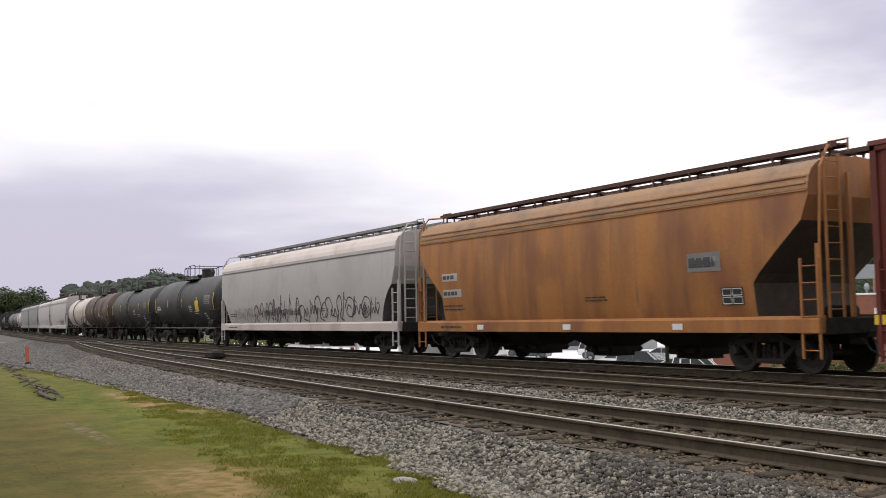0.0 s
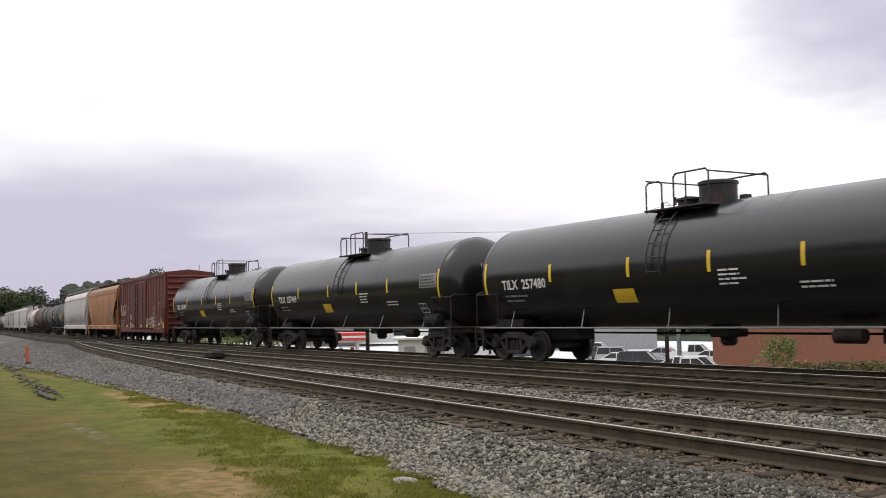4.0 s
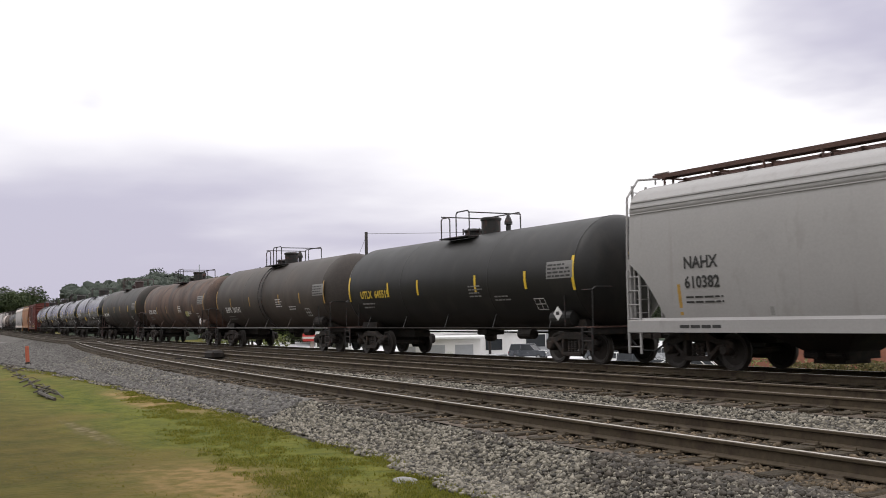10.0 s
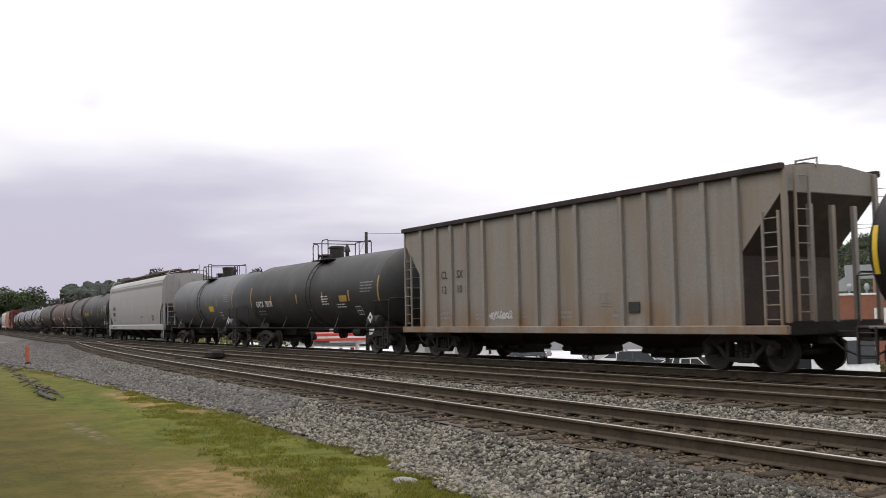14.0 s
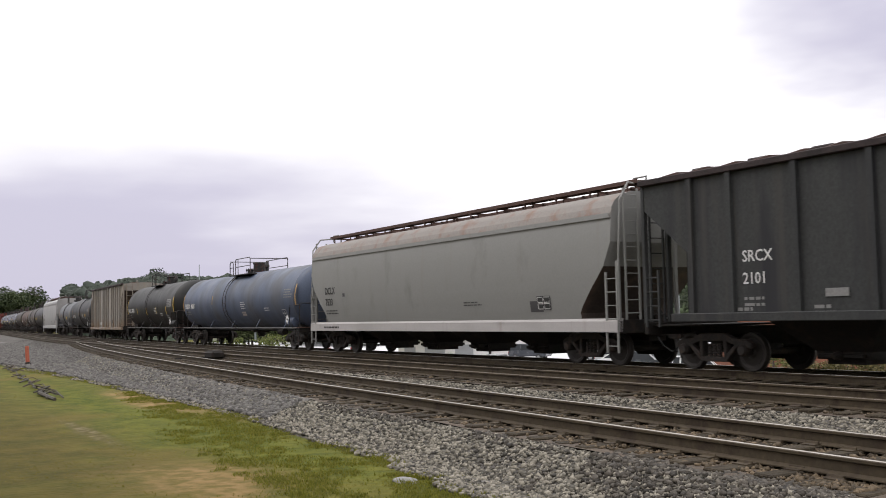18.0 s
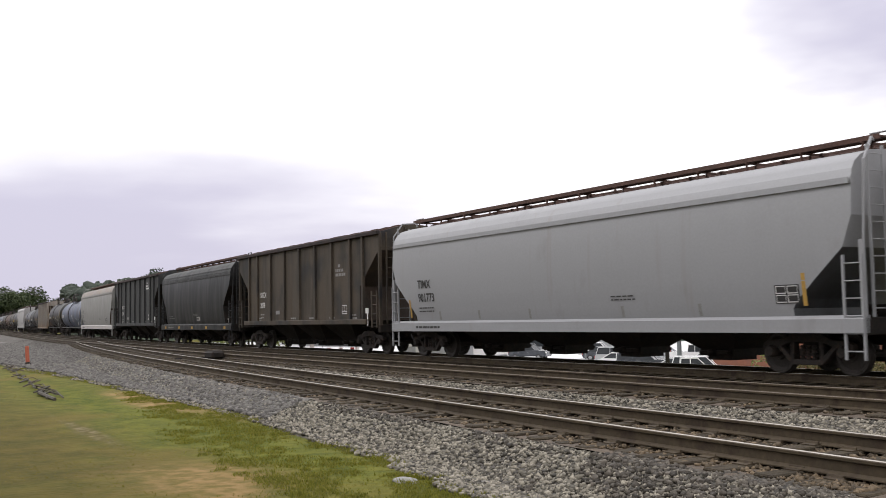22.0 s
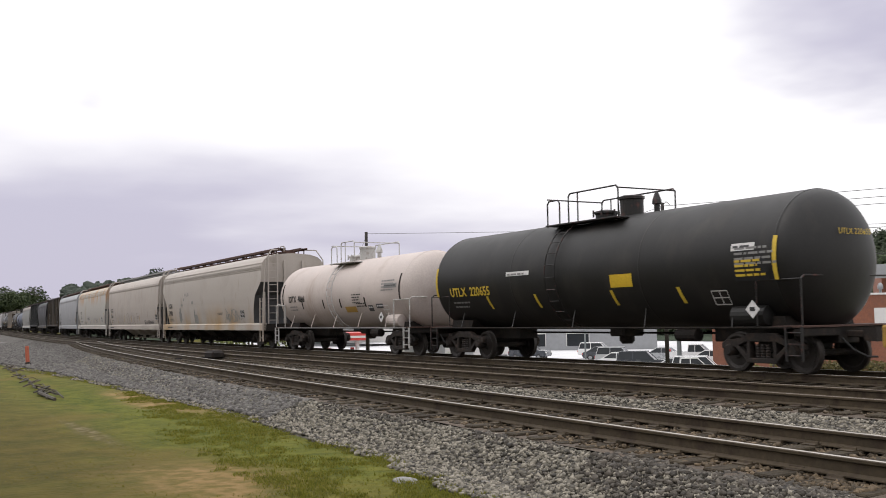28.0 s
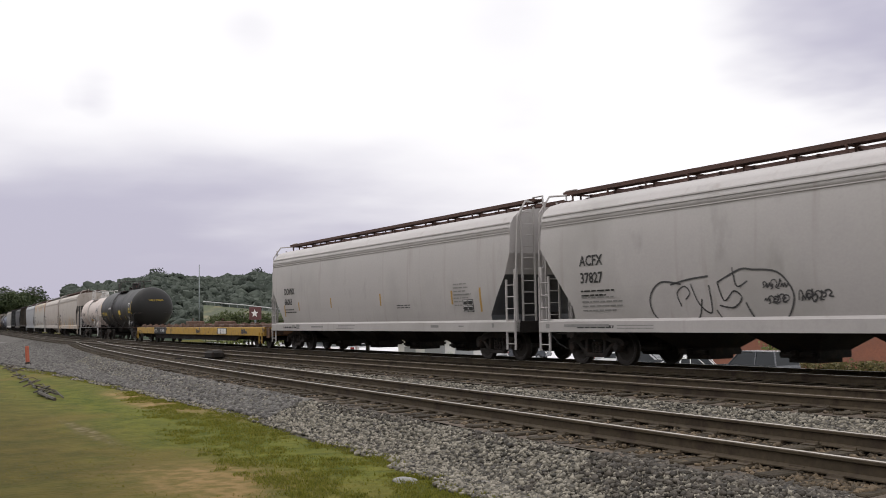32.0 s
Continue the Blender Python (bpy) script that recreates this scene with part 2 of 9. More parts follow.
V = (1.0, 1.0, 0.16)     # streaks that run down a side
M = {
    "black": material("black_tank_paint", (0.006, 0.006, 0.0065), 0.24, var=0.08, spots=(0.02, 0.019, 0.018), spot_amt=0.05, spot_scale=1.6, streak=(0.5, 0.5, 0.3), coat=0.0, spec=0.52, rv=0.03),
    "black_dull": material("dull_black_tank_paint", (0.012, 0.0115, 0.011), 0.5, var=0.15, spots=(0.026, 0.023, 0.02), spot_amt=0.3, spot_scale=1.4, streak=(0.5, 0.5, 0.3), spec=0.3, rv=0.05),
    "black_brown": material("brown_stained_black_paint", (0.0150, 0.0142, 0.0108), 0.55, var=0.2, spots=(0.034, 0.022, 0.017), spot_amt=0.6, spot_scale=1.1, streak=(0.5, 0.5, 0.3), spec=0.3, rv=0.05),
    "brown_rust": material("rusty_brown_tank_paint", (0.092, 0.056, 0.041), 0.66, var=0.28, spots=(0.035, 0.0225, 0.018), spot_amt=0.5, spot_scale=1.2, streak=(0.5, 0.5, 0.3), spec=0.3, runs=(((0.028, 0.022, 0.019), (1.6, 1.6, 0.5), 0.8, 0.46, 0.70), ((0.085, 0.048, 0.03), (1.2, 1.2, 1.2), 0.6, 0.56, 0.75), ((0.16, 0.145, 0.13), (2.5, 2.5, 0.05), 1.4, 0.70, 0.8))),
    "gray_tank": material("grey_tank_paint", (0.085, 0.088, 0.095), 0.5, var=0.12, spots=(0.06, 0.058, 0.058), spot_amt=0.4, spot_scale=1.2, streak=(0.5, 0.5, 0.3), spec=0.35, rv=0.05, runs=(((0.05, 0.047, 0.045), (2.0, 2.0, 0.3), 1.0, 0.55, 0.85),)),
    "gray_dark": material("dark_grey_tank_paint", (0.026, 0.026, 0.026), 0.55, var=0.15, spots=(0.042, 0.039, 0.036), spot_amt=0.4, spot_scale=1.2, streak=(0.5, 0.5, 0.3), spec=0.3, rv=0.05),
    "blue_tank": material("faded_blue_tank_paint", (0.064, 0.082, 0.128), 0.5, var=0.12, spots=(0.0675, 0.072, 0.0855), spot_amt=0.5, spot_scale=1.0, streak=(0.5, 0.5, 0.3), spec=0.35, runs=(((0.06, 0.058, 0.06), (2.0, 2.0, 0.3), 1.0, 0.55, 0.85),)),
    "white_tank": material("chalky_white_tank_paint", (0.45, 0.388, 0.358), 0.6, var=0.1, spots=(0.36, 0.29, 0.25), spot_amt=0.35, spot_scale=1.2, streak=(0.5, 0.5, 0.3)),
    "white": material("white_hopper_paint", (0.375, 0.352, 0.343), 0.6, var=0.05, spots=(0.29, 0.275, 0.26), spot_amt=0.08, spot_scale=1.2, streak=(1, 1, 0.5), runs=(((0.27, 0.24, 0.215), (2.2, 2.2, 0.08), 1.5, 0.60, 0.85), ((0.30, 0.285, 0.27), (1, 1, 1), 0.35, 0.5, 0.75))),
    "white_warm": material("weathered_cream_hopper_paint", (0.36, 0.318, 0.287), 0.65, var=0.06, spots=(0.25, 0.215, 0.18), spot_amt=0.12, spot_scale=1.2, streak=(1, 1, 0.5), runs=(((0.26, 0.19, 0.13), (2.2, 2.2, 0.08), 1.5, 0.62, 0.88), ((0.27, 0.24, 0.21), (1, 1, 1), 0.35, 0.5, 0.75))),
    "white_rusty": material("rust_streaked_white_paint", (0.345, 0.325, 0.30), 0.65, var=0.06, spots=(0.30, 0.265, 0.22), spot_amt=0.1, spot_scale=0.8, streak=(1, 1, 0.5), runs=(((0.30, 0.26, 0.20), (1, 1, 0.5), 0.5, 0.58, 0.8),), band=((0.36, 0.185, 0.06), 3.75, 2.7, (1.0, 1.0, 0.22), 0.75, 0.50, 0.66)),
    "white_stained": material("ochre_stained_cream_paint", (0.355, 0.318, 0.287), 0.65, var=0.06, spots=(0.27, 0.235, 0.2), spot_amt=0.12, spot_scale=1.2, streak=(1, 1, 0.5), runs=(((0.27, 0.24, 0.21), (1, 1, 1), 0.35, 0.5, 0.75),), band=((0.34, 0.22, 0.10), 1.0, 2.5, (1.0, 1.0, 0.4), 0.55, 0.46, 0.70)),
    "gray_pale": material("pale_grey_hopper_paint", (0.285, 0.276, 0.27), 0.6, var=0.06, spots=(0.22, 0.212, 0.2), spot_amt=0.1, spot_scale=1.2, streak=(1, 1, 0.5), runs=(((0.21, 0.19, 0.175), (2.2, 2.2, 0.08), 1.5, 0.60, 0.88),)),
    "gray_light": material("light_grey_hopper_paint", (0.205, 0.202, 0.192), 0.6, var=0.06, spots=(0.17, 0.165, 0.155), spot_amt=0.1, spot_scale=1.2, streak=(1, 1, 0.5), runs=(((0.19, 0.17, 0.155), (2.2, 2.2, 0.08), 1.5, 0.60, 0.88),)),
    "gray_blue": material("pale_blue_grey_hopper_paint", (0.245, 0.247, 0.258), 0.6, var=0.05, spots=(0.206, 0.202, 0.206), spot_amt=0.08, spot_scale=1.2, streak=(1, 1, 0.5), runs=(((0.21, 0.195, 0.19), (2.2, 2.2, 0.08), 1.5, 0.60, 0.88),)),
    "orange": material("rusty_orange_hopper_paint", (0.308, 0.124, 0.0294), 0.62, var=0.14, spots=(0.202, 0.0782, 0.0239), spot_amt=0.55, spot_scale=0.9, streak=V, runs=(((0.27, 0.17, 0.09), (1.6, 1.6, 0.07), 1.3, 0.62, 0.9), ((0.17, 0.062, 0.022), (1.3, 1.3, 0.9), 0.55, 0.52, 0.74), ((0.12, 0.055, 0.03), (2.5, 2.5, 0.12), 1.7, 0.62, 0.85))),
    "roof_tan": material("dusty_tan_roof_paint", (0.25, 0.135, 0.06), 0.7, var=0.2, spots=(0.16, 0.10, 0.06), spot_amt=0.5, spot_scale=1.0),
    "rust_roof": material("rust_blotched_white_roof", (0.36, 0.32, 0.27), 0.7, var=0.12, spots=(0.36, 0.20, 0.09), spot_amt=0.5, spot_scale=0.7, streak=(1, 1, 0.6)),
    "red_box": material("oxide_red_boxcar_paint", (0.104, 0.0172, 0.0105), 0.6, var=0.2, spots=(0.068, 0.0221, 0.0153), spot_amt=0.5, spot_scale=1.4, streak=V, spec=0.35, runs=(((0.045, 0.017, 0.014), (2.4, 2.4, 0.1), 1.5, 0.54, 0.8),)),
    "beige": material("weathered_beige_hopper_paint", (0.232, 0.212, 0.190), 0.7, var=0.14, spots=(0.215, 0.175, 0.135), spot_amt=0.5, spot_scale=1.0, streak=V, spec=0.3, runs=(((0.17, 0.13, 0.10), (2.4, 2.4, 0.1), 1.5, 0.58, 0.85),), band=((0.20, 0.125, 0.07), 0.95, 1.9, (1.0, 1.0, 0.5), 1.2, 0.40, 0.66)),
    "roof_rust": material("rust_tinged_grey_roof", (0.185, 0.165, 0.148), 0.7, var=0.12, spots=(0.17, 0.105, 0.08), spot_amt=0.4, spot_scale=1.5),
    # rust, taken darker for the shade inside the end recess
    "slope_rust_shade": material("rusted_shaded_slope_sheet", (0.042, 0.029, 0.022), 0.8, var=0.3, spots=(0.07, 0.045, 0.032), spot_amt=0.4, spot_scale=1.5),
    "soot_roof": material("sooty_purple_brown_roof", (0.042, 0.031, 0.031), 0.75, var=0.25, spots=(0.025, 0.021, 0.021), spot_amt=0.5, spot_scale=1.5, spec=0.2),
    "gray_brown": material("brown_grey_tank_paint", (0.044, 0.036, 0.031), 0.58, var=0.2, spots=(0.066, 0.052, 0.043), spot_amt=0.5, spot_scale=1.1, streak=(0.5, 0.5, 0.3), spec=0.3, rv=0.05),
    "charcoal": material("sooty_charcoal_paint", (0.038, 0.039, 0.0385), 0.62, var=0.25, spots=(0.0253, 0.0253, 0.028), spot_amt=0.5, spot_scale=1.2, streak=V, spec=0.25, runs=(((0.055, 0.05, 0.046), (2.2, 2.2, 0.12), 1.5, 0.55, 0.8),)),
    "charcoal_brown": material("brownish_sooty_paint", (0.066, 0.053, 0.040), 0.66, var=0.25, spots=(0.036, 0.030, 0.024), spot_amt=0.5, spot_scale=1.2, streak=V, spec=0.25, runs=(((0.06, 0.042, 0.028), (2.2, 2.2, 0.12), 1.5, 0.5, 0.8), ((0.022, 0.021, 0.022), (0.8, 0.8, 0.8), 0.8, 0.5, 0.7))),
    "black_hop": material("satin_black_hopper_paint", (0.0142, 0.0142, 0.015), 0.5, var=0.2, spots=(0.0165, 0.0161, 0.0158), spot_amt=0.3, spot_scale=1.2, streak=V, spec=0.3),
    "yellow_flat": material("flaking_yellow_paint", (0.359, 0.215, 0.0312), 0.65, var=0.15, spots=(0.172, 0.0936, 0.0234), spot_amt=0.25, spot_scale=2.5, runs=(((0.10, 0.06, 0.03), (2.0, 2.0, 3.0), 0.9, 0.58, 0.68), ((0.06, 0.045, 0.035), (3, 3, 0.4), 1.2, 0.64, 0.7))),
    "rust_orange": material("flaking_orange_rust", (0.15, 0.075, 0.036), 0.85, var=0.35, spots=(0.05, 0.027, 0.017), spot_amt=0.7, spot_scale=3.5, bump=0.4),
    "deck_rust": material("rusty_deck_steel", (0.115, 0.066, 0.044), 0.8, var=0.25, spots=(0.09, 0.05, 0.035), spot_amt=0.6, spot_scale=2.5, bump=0.3),
    "under": material("grimy_underframe_steel", (0.015, 0.0125, 0.011), 0.75, var=0.3, spots=(0.03, 0.022, 0.017), spot_amt=0.4, spot_scale=4.0, bump=0.2, spec=0.2),
    "truck": material("dusty_cast_steel", (0.024, 0.02, 0.018), 0.75, var=0.3, spots=(0.045, 0.031, 0.024), spot_amt=0.4, spot_scale=5.0, bump=0.3, spec=0.25),
    "wheel": material("brown_wheel_steel", (0.03, 0.025, 0.022), 0.6, metal=0.3, var=0.25, bump=0.1),
    "rail_iron": material("black_handrail_paint", (0.008, 0.007, 0.0065), 0.6, var=0.3, spots=(0.07, 0.02, 0.015), spot_amt=0.3, spot_scale=6.0),
    "red_iron": material("red_brown_iron_paint", (0.032, 0.013, 0.012), 0.6, var=0.3),
    "white_iron": material("white_ladder_paint", (0.42, 0.41, 0.40), 0.6, var=0.12, spots=(0.2, 0.17, 0.14), spot_amt=0.3, spot_scale=6.0),
    "walk": material("rusted_walkway_grating", (0.075, 0.043, 0.035), 0.8, var=0.3, spec=0.25),
    "yellow": material("reflective_yellow_tape", (0.60, 0.40, 0.025), 0.5, var=0.12),
    "mustard": material("dirty_yellow_tape", (0.34, 0.20, 0.04), 0.6, var=0.2),
    "letter_w": material("white_stencil_paint", (0.58, 0.57, 0.56), 0.6, var=0.12),
    "letter_y": material("yellow_stencil_paint", (0.52, 0.36, 0.03), 0.6, var=0.12),
    "letter_k": material("black_stencil_paint", (0.022, 0.021, 0.021), 0.6, var=0.15),
    "letter_g": material("faded_grey_stencil_paint", (0.19, 0.185, 0.18), 0.6, var=0.2),
    "letter_pale": material("pale_yellow_green_sign", (0.36, 0.38, 0.17), 0.6, var=0.15),
    "ink": material("black_spray_paint", (0.05, 0.048, 0.05), 0.6, var=0.2),
    # darker than the loose stones on it: shade of their gaps put into colour
    "ballast": material("crushed_grey_stone_bed", (0.0696, 0.0619, 0.0531), 0.9, var=0.35, scale=5.0, spots=(0.0348, 0.0302, 0.0255), spot_amt=0.5, spot_scale=9.0, bump=1.0, bump_scale=22.0),
    "gravel": material("pale_fine_gravel", (0.136, 0.127, 0.117), 0.9, var=0.3, scale=3.0, spots=(0.0746, 0.0679, 0.0611), spot_amt=0.5, spot_scale=9.0, bump=0.8, bump_scale=14.0),
    "rail_grey": material("greyed_pipe_paint", (0.16, 0.158, 0.155), 0.6, var=0.15),
    "ballast_dark": material("oily_stone_bed", (0.07, 0.051, 0.035), 0.9, var=0.35, scale=5.0, spots=(0.0815, 0.0597, 0.0439), spot_amt=0.4, spot_scale=9.0, bump=1.0, bump_scale=22.0),
    "tie": material("creosoted_wooden_tie", (0.043, 0.034, 0.022), 0.85, var=0.35, scale=3.0, streak=(6, 1, 6), spots=(0.019, 0.0131, 0.00872), spot_amt=0.5, spot_scale=4.0, bump=0.5, rnd=0.35, spec=0.2),
    "rail_side": material("rusty_rail_steel", (0.057, 0.043, 0.027), 0.75, var=0.25, spots=(0.03, 0.02, 0.0135), spot_amt=0.4, spot_scale=3.0, spec=0.25),
    "rail_top": material("polished_rail_head", (0.47, 0.435, 0.395), 0.42, metal=0.8, var=0.08),
    "rail_top_dull": material("dull_rail_head", (0.20, 0.165, 0.135), 0.5, metal=0.7, var=0.15),
    "asphalt": material("car_park_asphalt", (0.56, 0.56, 0.57), 0.9, var=0.15, scale=0.6, bump=0.3),
    "brick_wall": material("red_brick", (0.189, 0.0735, 0.042), 0.85, var=0.2, scale=1.2, spots=(0.147, 0.063, 0.042), spot_amt=0.4, spot_scale=3.0, bump=0.3, rnd=0.14),
    "white_wall": material("white_painted_wall", (0.53, 0.52, 0.505), 0.7, var=0.06, spots=(0.51, 0.501, 0.484), spot_amt=0.3, spot_scale=1.0),
    "grey_metal": material("grey_galvanised_duct", (0.255, 0.262, 0.27), 0.5, metal=0.3, var=0.12),
    "roof_pale": material("pale_membrane_roof", (0.55, 0.55, 0.54), 0.8, var=0.1),
    "red_door": material("dull_red_door_paint", (0.16, 0.04, 0.035), 0.6, var=0.15),
    "red_sign": material("red_enamel", (0.42, 0.035, 0.03), 0.45, var=0.08),
    "wood_pole": material("weathered_pole_wood", (0.022, 0.018, 0.016), 0.85, var=0.25, streak=(5, 5, 0.4), bump=0.4),
    "rail_pale": material("pale_galvanised_rail", (0.36, 0.36, 0.36), 0.6, var=0.1),
    "road_grey": material("worn_concrete_road", (0.27, 0.27, 0.275), 0.9, var=0.2, scale=0.4, spots=(0.18, 0.18, 0.18), spot_amt=0.4, spot_scale=0.5),
    "bank": material("rough_bank_grass", (0.058, 0.068, 0.036), 0.9, var=0.3, scale=0.3, spots=(0.13, 0.115, 0.06), spot_amt=0.5, spot_scale=0.25, bump=0.5, bump_scale=3.0),
    "steel_pole": material("dull_grey_pole_steel", (0.16, 0.18, 0.18), 0.5, metal=0.3, var=0.1),
    "wire": material("black_cable", (0.05, 0.05, 0.052), 0.6),
    "glass": material("dark_window_glass", (0.02, 0.023, 0.026), 0.12, var=0.05, spec=0.25),
    "car_white": material("white_car_paint", (0.66, 0.66, 0.66), 0.25, var=0.03, coat=0.8),
    "car_silver": material("silver_car_paint", (0.36, 0.37, 0.38), 0.3, metal=0.3, var=0.03, coat=0.8),
    "car_dark": material("dark_car_paint", (0.035, 0.04, 0.05), 0.25, var=0.03, coat=0.8),
    "tyre": material("black_rubber", (0.015, 0.015, 0.015), 0.85),
    "marker": material("orange_marker_plastic", (0.34, 0.085, 0.0425), 0.6, var=0.1, spots=(0.255, 0.051, 0.0255), spot_amt=0.3, spot_scale=8.0),
    "stick": material("bleached_dead_wood", (0.06, 0.052, 0.042), 0.9, var=0.2),
    "stone": material("pale_grey_stone", (0.216, 0.21, 0.198), 0.9, var=0.2, bump=0.5),
    "bark": material("grey_brown_bark", (0.07, 0.055, 0.042), 0.9, var=0.3, bump=0.5),
}


def leafy(name, a, b, trans=0.25):
    m = bpy.data.materials.new(name)
    m.use_nodes = True
    N, L = m.node_tree.nodes, m.node_tree.links
    bs = N["Principled BSDF"]
    g = N.new("ShaderNodeNewGeometry")
    r = N.new("ShaderNodeValToRGB")
    r.color_ramp.elements[0].color, r.color_ramp.elements[1].color = (*a, 1), (*b, 1)
    L.new(g.outputs["Random Per Island"], r.inputs[0])
    L.new(r.outputs[0], bs.inputs["Base Color"])
    bs.inputs["Roughness"].default_value = 0.65
    bs.inputs["Specular IOR Level"].default_value = 0.25
    tr = N.new("ShaderNodeBsdfTranslucent")
    L.new(r.outputs[0], tr.inputs[0])
    mx = N.new("ShaderNodeMixShader")
    mx.inputs[0].default_value = trans
    L.new(bs.outputs[0], mx.inputs[1])
    L.new(tr.outputs[0], mx.inputs[2])
    L.new(mx.outputs[0], N["Material Output"].inputs[0])
    return m


# lifted, greyed greens: distance haze is put into this leaf colour
M["leaf_far"] = leafy("haze_paled_foliage", (0.050, 0.064, 0.050), (0.074, 0.090, 0.066), 0.6)
M["leaf_wood"] = leafy("dark_woodland_foliage", (0.042, 0.056, 0.036), (0.085, 0.10, 0.062), 0.45)
M["leaf_left"] = leafy("dark_green_foliage", (0.030, 0.045, 0.020), (0.075, 0.095, 0.040), 0.15)
M["leaf_bush"] = leafy("fresh_green_foliage", (0.075, 0.10, 0.025), (0.17, 0.18, 0.06), 0.3)
M["leaf_olive"] = leafy("olive_rough_grass", (0.07, 0.066, 0.024), (0.15, 0.122, 0.05), 0.3)
M["leaf_bush_dark"] = leafy("mid_green_foliage", (0.055, 0.075, 0.030), (0.10, 0.115, 0.05), 0.4)
M["blade"] = leafy("grass_blades", (0.109, 0.109, 0.0122), (0.177, 0.15, 0.0339), 0.6)
M["pebble"] = leafy("broken_grey_ballast_stone", (0.0275, 0.0250, 0.0200), (0.262, 0.236, 0.188), 0.0)
M["pebble_verge"] = leafy("dusty_grey_verge_stone", (0.0407, 0.0373, 0.0339), (0.153, 0.143, 0.132), 0.0)
M["weed"] = leafy("bright_green_weed_leaves", (0.098, 0.108, 0.014), (0.215, 0.200, 0.034), 0.6)
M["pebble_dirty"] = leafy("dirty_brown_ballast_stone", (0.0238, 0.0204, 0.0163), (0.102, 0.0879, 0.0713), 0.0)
M["pebble_brown"] = leafy("oily_brown_ballast_stone", (0.030, 0.022, 0.0125), (0.148, 0.107, 0.065), 0.0)


def forest_material():
    """Tree tops far away: mottled dull greens with rough relief."""
    m = bpy.data.materials.new("distant_tree_tops")
    m.use_nodes = True
    N, L = m.node_tree.nodes, m.node_tree.links
    bs = N["Principled BSDF"]
    t = N.new("ShaderNodeTexCoord")
    ns = []
    for sc in (0.035, 0.22, 0.9):
        n = N.new("ShaderNodeTexNoise")
        n.inputs["Scale"].default_value, n.inputs["Detail"].default_value = sc, 4.0
        L.new(t.outputs["Object"], n.inputs["Vector"])
        ns.append(n.outputs["Fac"])
    ad = N.new("ShaderNodeMath")
    ad.operation = "ADD"
    L.new(ns[0], ad.inputs[0])
    L.new(ns[1], ad.inputs[1])
    r = N.new("ShaderNodeValToRGB")
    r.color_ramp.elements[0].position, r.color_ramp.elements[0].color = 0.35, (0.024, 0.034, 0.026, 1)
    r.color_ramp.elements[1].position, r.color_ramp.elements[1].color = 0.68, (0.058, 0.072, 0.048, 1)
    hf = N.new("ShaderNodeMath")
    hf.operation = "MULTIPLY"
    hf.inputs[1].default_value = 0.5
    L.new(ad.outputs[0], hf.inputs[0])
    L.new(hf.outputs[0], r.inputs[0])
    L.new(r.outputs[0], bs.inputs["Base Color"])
    bs.inputs["Roughness"].default_value = 0.9
    bs.inputs["Specular IOR Level"].default_value = 0.1
    bp = N.new("ShaderNodeBump")
    bp.inputs["Strength"].default_value, bp.inputs["Distance"].default_value = 0.6, 0.8
    L.new(ns[2], bp.inputs["Height"])
    L.new(bp.outputs[0], bs.inputs["Normal"])
    return m


